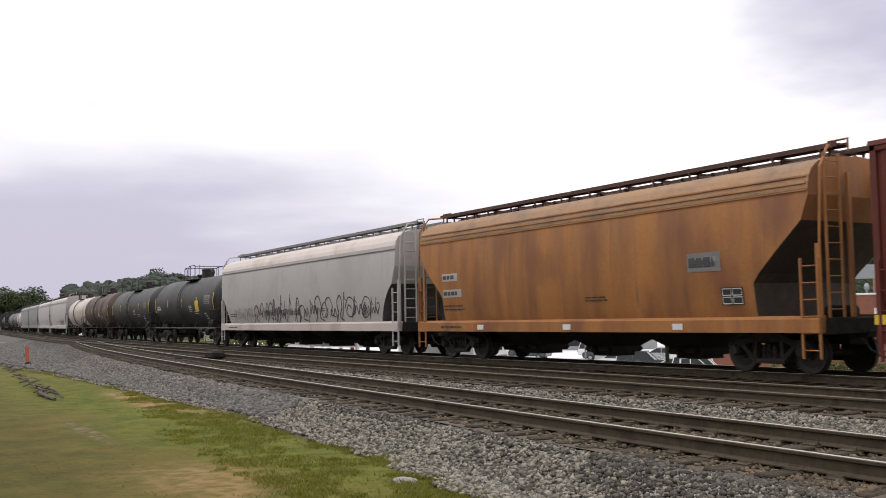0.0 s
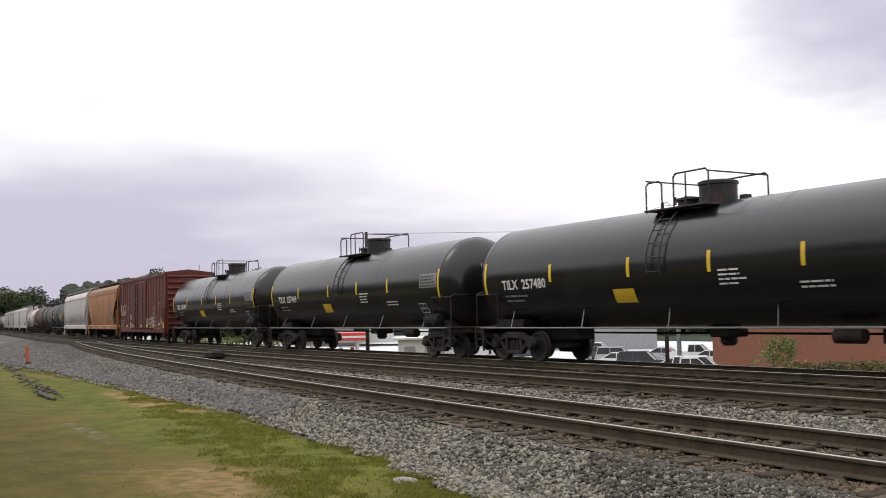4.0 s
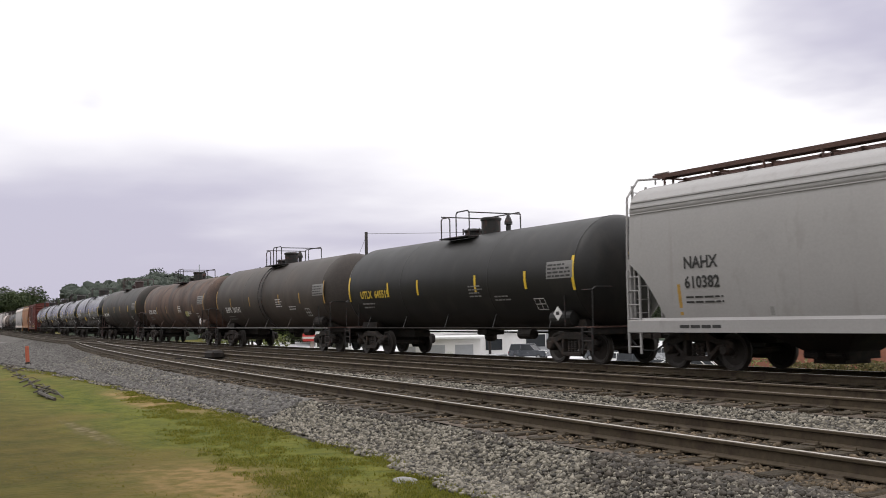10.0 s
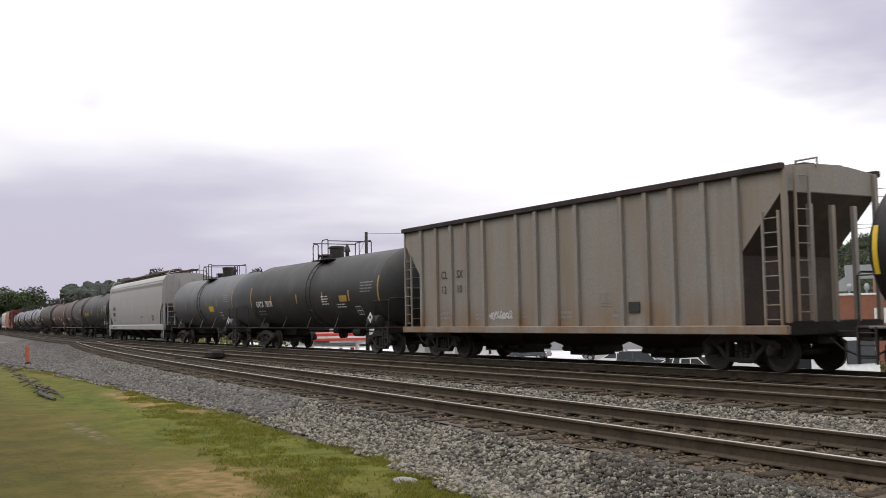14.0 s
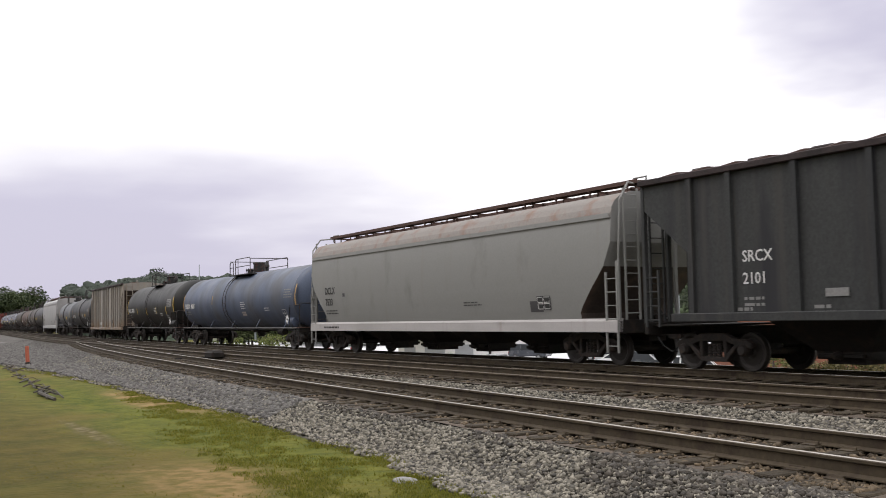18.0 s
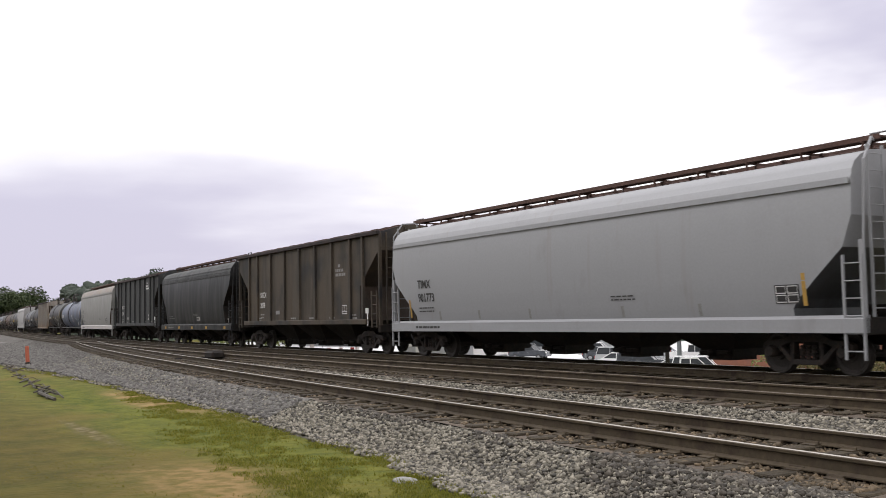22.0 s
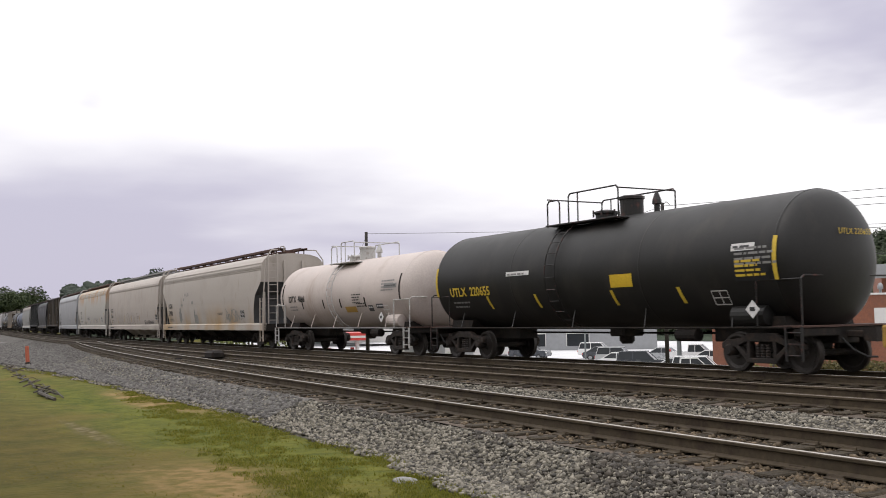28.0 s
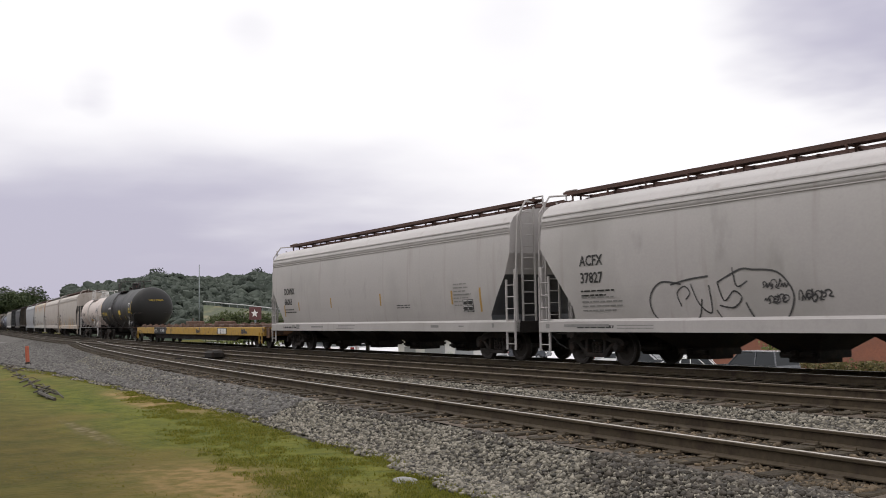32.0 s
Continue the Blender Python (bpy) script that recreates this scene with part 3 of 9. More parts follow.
def ground_material():
    m = bpy.data.materials.new("lawn_and_dirt")
    m.use_nodes = True
    N, L = m.node_tree.nodes, m.node_tree.links
    bs = N["Principled BSDF"]
    t = N.new("ShaderNodeTexCoord")

    def nz(scale, detail=6.0, stretch=(1, 1, 1), rough=0.55):
        mp = N.new("ShaderNodeMapping")
        mp.inputs["Scale"].default_value = stretch
        L.new(t.outputs["Object"], mp.inputs[0])
        n = N.new("ShaderNodeTexNoise")
        n.inputs["Scale"].default_value, n.inputs["Detail"].default_value, n.inputs["Roughness"].default_value = scale, detail, rough
        L.new(mp.outputs[0], n.inputs["Vector"])
        return n.outputs["Fac"]

    def mixc(fac, a, b, lo, hi):
        mr = N.new("ShaderNodeMapRange")
        mr.interpolation_type = "SMOOTHSTEP"
        mr.inputs["From Min"].default_value, mr.inputs["From Max"].default_value = lo, hi
        L.new(fac, mr.inputs[0])
        mx = N.new("ShaderNodeMix")
        mx.data_type = "RGBA"
        L.new(mr.outputs[0], mx.inputs["Factor"])
        for k, v in (("A", a), ("B", b)):
            if isinstance(v, tuple):
                mx.inputs[k].default_value = (*v, 1)
            else:
                L.new(v, mx.inputs[k])
        return mx.outputs["Result"]

    c = mixc(nz(1.6, 9.0, (1, 1, 1), 0.72), (0.0505, 0.060, 0.0075), (0.122, 0.108, 0.021), 0.40, 0.60)
    c = mixc(nz(0.22, 4.0, (1, 1.6, 1)), c, (0.118, 0.0882, 0.0207), 0.50, 0.68)       # straw-coloured patches
    c = mixc(nz(0.5, 3.0), c, (0.129, 0.0882, 0.0288), 0.62, 0.78)                      # bare earth
    wob = nz(0.9, 5.0)

    def patch(c, tint, cx, cy, rx, ry, soft=0.7):
        mp = N.new("ShaderNodeMapping")
        mp.inputs["Location"].default_value = (-cx / rx, -cy / ry, 0)
        mp.inputs["Scale"].default_value = (1 / rx, 1 / ry, 0)
        L.new(t.outputs["Object"], mp.inputs[0])
        ln = N.new("ShaderNodeVectorMath")
        ln.operation = "LENGTH"
        L.new(mp.outputs[0], ln.inputs[0])
        ad = N.new("ShaderNodeMath")
        ad.operation = "MULTIPLY_ADD"
        L.new(wob, ad.inputs[0])
        ad.inputs[1].default_value = -2.4
        L.new(ln.outputs["Value"], ad.inputs[2])
        return mixc(ad.outputs[0], tint, c, -1.2 + 1.0 - soft, -1.2 + 1.0 + soft)

    # worn and mossy places of the lawn; the first also holds corner light falloff
    c = patch(c, mixc(nz(1.4, 9.0, (1, 1, 1), 0.72), (0.0448, 0.0393, 0.00519), (0.08, 0.0629, 0.0116), 0.35, 0.65), -17.0, 1.7, 15.0, 2.2, 1.0)
    c = patch(c, mixc(nz(2.6, 9.0, (1, 1, 1), 0.78), (0.040, 0.056, 0.0042), (0.100, 0.104, 0.0115), 0.38, 0.62), -25.0, 5.4, 10.0, 1.1, 0.9)
    c = patch(c, mixc(nz(2.6, 9.0, (1, 1, 1), 0.78), (0.044, 0.058, 0.0045), (0.112, 0.112, 0.0135), 0.38, 0.62), -14.5, 5.4, 5.0, 1.0, 0.9)
    c = patch(c, mixc(nz(4.0, 8.0), (0.13, 0.095, 0.028), (0.25, 0.165, 0.075), 0.35, 0.65), -24.4, 6.5, 4.2, 0.6)
    c = patch(c, mixc(nz(4.0, 8.0), (0.10, 0.078, 0.019), (0.20, 0.13, 0.055), 0.35, 0.65), -11.9, 3.7, 1.3, 0.8, 0.9)
    c = patch(c, mixc(nz(5.0, 8.0), (0.0746, 0.0622, 0.0173), (0.15, 0.121, 0.0692), 0.45, 0.62), -18.8, 3.72, 2.2, 0.14, 0.6)
    L.new(c, bs.inputs["Base Color"])
    bs.inputs["Roughness"].default_value = 0.95
    bs.inputs["Specular IOR Level"].default_value = 0.15
    bp = N.new("ShaderNodeBump")
    bp.inputs["Strength"].default_value, bp.inputs["Distance"].default_value = 0.5, 0.04
    L.new(nz(9.0, 5.0), bp.inputs["Height"])
    L.new(bp.outputs[0], bs.inputs["Normal"])
    return m


def mass_material(name, a, b_):
    """Foliage in masses: each mass has its own green, mottled by leaf-sized dark and light."""
    m = bpy.data.materials.new(name)
    m.use_nodes = True
    N, L = m.node_tree.nodes, m.node_tree.links
    bs = N["Principled BSDF"]
    t, g = N.new("ShaderNodeTexCoord"), N.new("ShaderNodeNewGeometry")
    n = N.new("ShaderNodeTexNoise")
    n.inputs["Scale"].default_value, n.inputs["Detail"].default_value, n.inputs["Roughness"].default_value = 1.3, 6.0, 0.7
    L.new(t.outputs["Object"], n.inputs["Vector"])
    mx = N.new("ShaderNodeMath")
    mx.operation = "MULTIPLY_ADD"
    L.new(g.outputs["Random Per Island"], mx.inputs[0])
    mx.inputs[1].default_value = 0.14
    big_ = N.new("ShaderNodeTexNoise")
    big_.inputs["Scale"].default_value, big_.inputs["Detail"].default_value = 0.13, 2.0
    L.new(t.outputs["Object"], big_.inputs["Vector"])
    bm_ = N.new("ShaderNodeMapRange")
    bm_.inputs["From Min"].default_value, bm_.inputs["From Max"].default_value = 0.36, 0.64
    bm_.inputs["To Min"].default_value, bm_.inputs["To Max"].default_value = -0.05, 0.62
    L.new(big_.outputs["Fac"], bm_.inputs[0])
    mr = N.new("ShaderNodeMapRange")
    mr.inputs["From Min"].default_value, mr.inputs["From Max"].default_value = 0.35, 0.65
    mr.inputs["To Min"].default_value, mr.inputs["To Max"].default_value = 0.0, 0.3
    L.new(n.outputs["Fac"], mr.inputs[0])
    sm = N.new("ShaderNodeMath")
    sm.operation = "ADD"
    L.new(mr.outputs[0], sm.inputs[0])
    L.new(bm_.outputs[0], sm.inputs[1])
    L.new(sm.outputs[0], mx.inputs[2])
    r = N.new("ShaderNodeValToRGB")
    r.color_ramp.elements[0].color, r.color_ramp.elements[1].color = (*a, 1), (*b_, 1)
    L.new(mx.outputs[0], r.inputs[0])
    L.new(r.outputs[0], bs.inputs["Base Color"])
    bs.inputs["Roughness"].default_value = 0.8
    bs.inputs["Specular IOR Level"].default_value = 0.15
    bp = N.new("ShaderNodeBump")
    bp.inputs["Strength"].default_value, bp.inputs["Distance"].default_value = 0.5, 0.4
    L.new(n.outputs["Fac"], bp.inputs["Height"])
    L.new(bp.outputs[0], bs.inputs["Normal"])
    return m


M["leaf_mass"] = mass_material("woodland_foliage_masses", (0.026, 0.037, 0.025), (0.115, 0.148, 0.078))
# far and middle masses: haze of the distance mixed into greyer greens
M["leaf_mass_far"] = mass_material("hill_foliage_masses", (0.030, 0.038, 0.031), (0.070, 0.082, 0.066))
M["leaf_mass_mid"] = mass_material("haze_tinted_woodland_masses", (0.052, 0.062, 0.054), (0.120, 0.140, 0.112))
M["lawn"] = ground_material()
M["forest"] = forest_material()


# ---- mesh helpers ----
def part(name, bm, mat, parent=None, label="", smooth=False, loc=None):
    me = bm if isinstance(bm, bpy.types.Mesh) else bpy.data.meshes.new(name)
    if me is not bm:
        bm.normal_update()
        bm.to_mesh(me)
        bm.free()
        me.materials.append(M[mat] if isinstance(mat, str) else mat)
        if smooth:
            me.polygons.foreach_set("use_smooth", [True] * len(me.polygons))
    ob = new(name, me)
    if parent is not None:
        ob.parent = parent
    if loc is not None:
        ob.location = loc
    if label:
        ob["label"] = label
    return ob


def BM():
    return bmesh.new()


def box(bm, x0, x1, y0, y1, z0, z1):
    v = [bm.verts.new((x, y, z)) for x in (x0, x1) for y in (y0, y1) for z in (z0, z1)]
    for f in ((0, 1, 3, 2), (4, 6, 7, 5), (0, 4, 5, 1), (2, 3, 7, 6), (0, 2, 6, 4), (1, 5, 7, 3)):
        bm.faces.new([v[i] for i in f])
    return bm


def bbox(bm, x0, x1, y0, y1, z0, z1, b=0.01):
    """A box with chamfered edges."""
    t = BM()
    box(t, x0, x1, y0, y1, z0, z1)
    bmesh.ops.bevel(t, geom=t.edges[:], offset=b, segments=1, affect="EDGES")
    merge(bm, t)
    return bm


def merge(bm, t, m=None):
    vs = {}
    for v in t.verts:
        vs[v] = bm.verts.new(m @ v.co if m else v.co)
    for f in t.faces:
        bm.faces.new([vs[v] for v in f.verts])
    t.free()


def prism(bm, pts, y0, y1, axis="y"):
    """A polygon in the xz plane, drawn out from y0 to y1 (axis x: a polygon in yz)."""
    def co(p, d):
        return (p[0], d, p[1]) if axis == "y" else (d, p[0], p[1])
    a = [bm.verts.new(co(p, y0)) for p in pts]
    b = [bm.verts.new(co(p, y1)) for p in pts]
    n = len(pts)
    bm.faces.new(a)
    bm.faces.new(b[::-1])
    for i in range(n):
        bm.faces.new((a[i], b[i], b[(i + 1) % n], a[(i + 1) % n]))
    return bm


def rod(bm, a, b, r=0.02, n=6):
    a, b = Vector(a), Vector(b)
    d = (b - a).normalized()
    u = d.orthogonal().normalized()
    w = d.cross(u)
    ra, rb = [], []
    for i in range(n):
        o = (u * math.cos(2 * math.pi * i / n) + w * math.sin(2 * math.pi * i / n)) * r
        ra.append(bm.verts.new(a + o))
        rb.append(bm.verts.new(b + o))
    for i in range(n):
        bm.faces.new((ra[i], ra[(i + 1) % n], rb[(i + 1) % n], rb[i]))
    bm.faces.new(ra[::-1])
    bm.faces.new(rb)
    return bm


def path(bm, pts, r=0.02, n=6):
    """A bent round bar through points."""
    pts = [Vector(p) for p in pts]
    prev, side = None, None
    for i, p in enumerate(pts):
        a = (p - pts[i - 1]).normalized() if i else None
        c = (pts[i + 1] - p).normalized() if i < len(pts) - 1 else None
        d = (a + c).normalized() if a and c else (a or c)
        grow = 1.0 / max(0.5, d.dot(a or c))
        if side is None:
            side = d.cross(Vector((0, 0, 1)) if abs(d.z) < 0.9 else Vector((1, 0, 0)))
        side = (side - d * side.dot(d)).normalized()
        up_ = d.cross(side)
        ring = [bm.verts.new(p + (side * math.cos(2 * math.pi * k / n) + up_ * math.sin(2 * math.pi * k / n)) * r * grow) for k in range(n)]
        if prev:
            for k in range(n):
                bm.faces.new((prev[k], prev[(k + 1) % n], ring[(k + 1) % n], ring[k]))
        else:
            bm.faces.new(ring[::-1])
        prev = ring
    bm.faces.new(prev)
    return bm


def lathe(bm, prof, axis, n=24, centre=(0, 0, 0)):
    """Turn a profile of (along, radius) round the x, y or z axis."""
    rings = []
    c = Vector(centre)
    for s, r in prof:
        ring = []
        for i in range(n):
            a = 2 * math.pi * i / n
            p, q = r * math.cos(a), r * math.sin(a)
            co = {"x": (s, p, q), "y": (q, s, p), "z": (p, q, s)}[axis]
            ring.append(bm.verts.new(c + Vector(co)))
        rings.append(ring)
    for A, B in zip(rings, rings[1:]):
        for i in range(n):
            bm.faces.new((A[i], A[(i + 1) % n], B[(i + 1) % n], B[i]))
    bm.faces.new(rings[0][::-1])
    bm.faces.new(rings[-1])
    return bm


def text_mesh(body, size, bold=0.0):
    cu = bpy.data.curves.new("lettering", "FONT")
    cu.body, cu.size, cu.extrude = body, size, 0.001
    cu.resolution_u = 2
    cu.offset = bold
    ob = bpy.data.objects.new("lettering", cu)
    scene.collection.objects.link(ob)
    me = bpy.data.meshes.new_from_object(ob.evaluated_get(bpy.context.evaluated_depsgraph_get()))
    bpy.data.objects.remove(ob)
    bpy.data.curves.remove(cu)
    return me


def letter(parent, body, x, y, z, size, mat, lean=0.0, wide=1.0, facing=0):
    me = text_mesh(body, size * 1.38)
    me.materials.clear()
    me.materials.append(M[mat])
    ob = part("lettering", me, mat, parent)
    ob.matrix_local = pose(x, y, z, 90 + lean, 0, facing) @ Matrix.Diagonal((wide, 1, 1, 1))
    return ob


def letter_on(parent, body, x, z, size, mat, yfun, wide=0.95, lift=0.007, bold=0.03):
    """Bold lettering that follows a curved side."""
    me = text_mesh(body, size * 1.38, size * bold)
    for v in me.vertices:
        h = v.co.y
        v.co = (v.co.x * wide, yfun(z + h) - lift - v.co.z, z + h)
    me.materials.clear()
    me.materials.append(M[mat])
    return part("lettering", me, mat, parent, loc=(x, 0, 0))


def bars(bm, x, z, w, rows, h, gap, yfun, seed=0):
    """Rows of small stencil writing too fine to read."""
    rr = random.Random(seed)
    for i in range(rows):
        zz = z - i * (h + gap)
        xx = x
        end = x + w * rr.uniform(0.7, 1.0)
        while xx < end - 0.03:
            ww = min(rr.uniform(0.08, 0.3), end - xx)
            y = yfun(zz)
            q = [bm.verts.new(c) for c in ((xx, y, zz), (xx + ww, y, zz), (xx + ww, yfun(zz + h), zz + h), (xx, yfun(zz + h), zz + h))]
            bm.faces.new(q)
            xx += ww + 0.04
    return bm


def quad_on(bm, x0, x1, z0, z1, yfun, slant=0.0, n=3, lift=0.0):
    """A sheet that lies on a curved side."""
    prev = None
    for i in range(n + 1):
        z = z0 + (z1 - z0) * i / n
        s = slant * (z - z0)
        y = yfun(z) - lift
        row = (bm.verts.new((x0 + s, y, z)), bm.verts.new((x1 + s, y, z)))
        if prev:
            bm.faces.new((prev[0], prev[1], row[1], row[0]))
        prev = row
    return bm


def stroke(bm, pts, w, yfun, lift=0.006):
    """A painted line along points (x, z) on a side."""
    prev = None
    for i, (px, pz) in enumerate(pts):
        ax, az = pts[max(i - 1, 0)]
        bx, bz = pts[min(i + 1, len(pts) - 1)]
        ln = math.hypot(bx - ax, bz - az) or 1e-6
        nx, nz = -(bz - az) / ln * w / 2, (bx - ax) / ln * w / 2
        row = [bm.verts.new((px + s * nx, yfun(pz + s * nz) - lift, pz + s * nz)) for s in (-1, 1)]
        if prev:
            bm.faces.new((prev[0], row[0], row[1], prev[1]))
        prev = row
    return bm


TAGS = (
    (((0, 0), (0.03, 0.6), (0.2, 1), (0.42, 0.75), (0.45, 0.1), (0.25, -0.1)),),
    (((0.1, -0.1), (0.32, 0.5), (0.36, 1.1)), ((0.3, 1.0), (0.6, 0.7))),
    (((0.0, 0.5), (0.3, 1.0), (0.7, 0.85), (0.75, 0.4), (0.4, 0.1), (0.1, 0.3), (0.3, 0.65), (0.5, 0.5)),),
    (((0.1, 1.05), (0.02, 0.4), (0.25, -0.05), (0.6, 0.3), (0.45, 0.6), (0.2, 0.45)),),
    (((0.3, 0.8), (0.05, 0.5), (0.2, 0.1), (0.5, 0.35), (0.4, 0.75), (0.15, 0.7), (-0.1, 0.2)),),
    (((0, 0.2), (0.2, 0.55), (0.35, 0.2), (0.55, 0.6), (0.7, 0.15), (0.9, 0.5)),),
    (((0.0, 0.0), (0.25, 0.3), (0.1, 0.8), (0.45, 1.0), (0.7, 0.6), (0.5, 0.2), (0.9, 0.05)),),
)
BUBBLES = (
    (((0.05, 0.1), (-0.1, 0.6), (0.25, 1), (0.7, 0.9), (0.8, 0.5), (0.75, 0.15), (0.4, -0.03), (0.05, 0.1)), ((0.2, 0.75), (0.35, 0.45), (0.25, 0.15))),
    (((0.1, 0.0), (-0.05, 0.5), (0.1, 1.0), (0.5, 0.95), (0.55, 0.5), (0.85, 0.45), (0.8, 0.05), (0.45, -0.05), (0.1, 0.0)), ((0.5, 0.85), (0.3, 0.5), (0.5, 0.15))),
    (((0.4, 1.05), (0.0, 0.75), (0.05, 0.15), (0.45, -0.02), (0.85, 0.2), (0.9, 0.8), (0.4, 1.05)), ((0.15, 0.5), (0.5, 0.6), (0.75, 0.4))),
)


def flowing(pts, n=5):
    """A smooth line through points."""
    out = []
    q = [pts[0]] + list(pts) + [pts[-1]]
    for a, b_, c, e in zip(q, q[1:], q[2:], q[3:]):
        for i in range(n):
            t = i / n
            out.append(tuple(0.5 * (2 * b_[k] + (c[k] - a[k]) * t + (2 * a[k] - 5 * b_[k] + 4 * c[k] - e[k]) * t * t + (3 * b_[k] - a[k] - 3 * c[k] + e[k]) * t ** 3) for k in (0, 1)))
    return out + [pts[-1]]


def scribble(root, x0, x1, z0, z1, yfun, seed, w=0.03, size=0.5, mat="ink", name="graffiti_mark"):
    """Spray-can signs side by side, each a mark of its own."""
    rr = random.Random(seed)
    x, last = x0, -1
    signs = BUBBLES if size >= 0.97 else TAGS
    while x < x1:
        k = rr.randrange(len(signs))
        if k == last:
            k = (k + 1) % len(signs)
        last = k
        hh = (z1 - z0) * rr.uniform(0.6, 1.0)
        zb = z0 + (z1 - z0 - hh) * rr.random()
        ww = size * rr.uniform(0.8, 1.25)
        sl = rr.uniform(-0.05, 0.25) * hh
        wide = 0.0
        for line in signs[k]:
            pts = [(x + ww * px + sl * pz, zb + hh * pz) for px, pz in flowing(line)]
            wide = max(wide, max(p[0] for p in pts) - x)
            part(name, stroke(BM(), pts, w * rr.uniform(0.7, 1.2), yfun), mat, root)
        x += wide * rr.uniform(0.35, 0.75) + size * 0.04


# ---- the line of the tracks ----
C3, X3, U3, Y3 = 0.001015, -18.87, 86.0, 17.906


def far_y(x):
    u = max(0.0, X3 - x)
    return Y3 + 0.5 * C3 * min(u, U3) ** 2 + C3 * U3 * max(0.0, u - U3)


def mid_y(x):
    k = min(max((-50 - x) / 50, 0.0), 1.0)
    k = k * k * (3 - 2 * k)
    xx = max(x, -110)
    a = 13.786 + 0.0156 * xx + 0.5 * 0.001213 * min(xx, 0) ** 2
    return (1 - k) * a + k * (far_y(x) - 3.95)


def near_y(x):
    xx = max(x, -90)
    a = 8.232 - 0.0345 * xx + 0.5 * 0.001591 * min(xx, 0) ** 2
    return min(a, mid_y(x))


ARC_X = np.linspace(-700, 700, 2801)
_fy = np.array([far_y(x) for x in ARC_X])
ARC_S = np.concatenate([[0], np.cumsum(np.hypot(np.diff(ARC_X), np.diff(_fy)))])
ARC_S -= np.interp(0, ARC_X, ARC_S)


def on_track(s):
    x = float(np.interp(s, ARC_S, ARC_X))
    return x, far_y(x)


def travelled(t):
    return 15.806 * t - 0.02715 * ((t - 16) ** 2 - 256) - 0.164 * max(0.0, t - 30.4) ** 2


# ---- ground, ballast, tracks ----
def lawn_edge(x):
    xs = (-420, -90, -53, -40, -29, -21, -14, -9, 10, 60)
    ys = (2.5, 5.6, 6.7, 7.0, 7.1, 7.0, 6.6, 5.9, 4.9, 4.5)
    e = float(np.interp(x, xs, ys)) + 0.22 * noise.noise((x * 0.8, 3.1, 0)) + 0.12 * noise.noise((x * 2.6, 8.1, 0))
    return min(e, near_y(x) - 2.1)


def smooth(a, b, v):
    t = min(max((v - a) / (b - a), 0.0), 1.0)
    return t * t * (3 - 2 * t)


def land(x, y):
    fy = far_y(max(x, -420))
    if y < fy:
        z = -0.56 + 0.05 * noise.noise((x * 0.25, y * 0.25, 0.3)) * smooth(3, 0, abs(y - 2) - 6)
        k = smooth(lawn_edge(x) - 0.05, lawn_edge(x) + 0.7, y)
        z = z * (1 - k) + -0.72 * k
    else:
        z = -0.72 - 1.75 * smooth(fy + 3.2, fy + 11, y) - 1.15 * smooth(fy + 22, fy + 27, y)
    d = math.hypot(x, y)
    if y > fy:
        z += 4.0 * smooth(200, 340, d) * smooth(30, 90, y - fy)
    return z


def grid_mesh(name, xs, ys, zf, mat):
    co = [(x, y, zf(x, y)) for x in xs for y in ys]
    n = len(ys)
    fa = [(i * n + j, (i + 1) * n + j, (i + 1) * n + j + 1, i * n + j + 1) for i in range(len(xs) - 1) for j in range(n - 1)]
    me = bpy.data.meshes.new(name)
    me.from_pydata(co, [], fa)
    me.polygons.foreach_set("use_smooth", [True] * len(me.polygons))
    me.materials.append(M[mat])
    return me


gx = np.concatenate([[-2600, -1800, -1200, -800, -600], np.arange(-460, -130, 12), np.arange(-130, 24, 1.4), np.arange(24, 100, 8), [140, 220, 400, 800, 1500, 2600]])
gy = np.concatenate([[-2600, -1500, -700, -300, -120, -60, -30], np.arange(-20, 42, 0.9), np.arange(42, 330, 9), [360, 450, 700, 1200, 2600]])
ground = tagged(new("ground", grid_mesh("ground", gx, gy, land, "lawn")), "mown lawn with straw patches, falling away behind the railway", kind="structure")


def bed_z(x, y):
    """The top of the stone bed."""
    n, m, f = near_y(x), mid_y(x), far_y(x)
    if y < n - 1.55:
        return -0.262 - 0.32 * smooth(-0.1, 0.98, n - 1.55 - y) - 0.12 * smooth(0.95, 1.2, n - 1.55 - y)
    if y > f + 1.7:
        return -0.22 - 0.9 * smooth(0, 1.6, y - f - 1.7)
    z = -0.25
    for a, b in ((n, m), (m, f)):
        if a + 1.5 < y < b - 1.5:
            z = -0.25 - 0.10 * smooth(0, 0.6, min(y - a - 1.5, b - 1.5 - y))
    return z


def strip(name, xs, offs, zf, mat):
    co, fa = [], []
    for x in xs:
        for y in offs(x):
            co.append((x, y, zf(x, y)))
    n = len(offs(xs[0]))
    for i in range(len(xs) - 1):
        for j in range(n - 1):
            fa.append((i * n + j, (i + 1) * n + j, (i + 1) * n + j + 1, i * n + j + 1))
    me = bpy.data.meshes.new(name)
    me.from_pydata(co, [], fa)
    me.materials.append(M[mat])
    return me


bx = np.concatenate([np.arange(-420, -100, 6), np.arange(-100, 30, 0.7), np.arange(30, 120, 8)])


def bed_lines(x):
    n, f = near_y(x), far_y(x)
    ks = list(np.linspace(n - 2.6, n - 1.5, 7)) + list(np.linspace(n - 1.4, f + 1.6, 34)) + list(np.linspace(f + 1.7, f + 3.6, 6))
    return ks


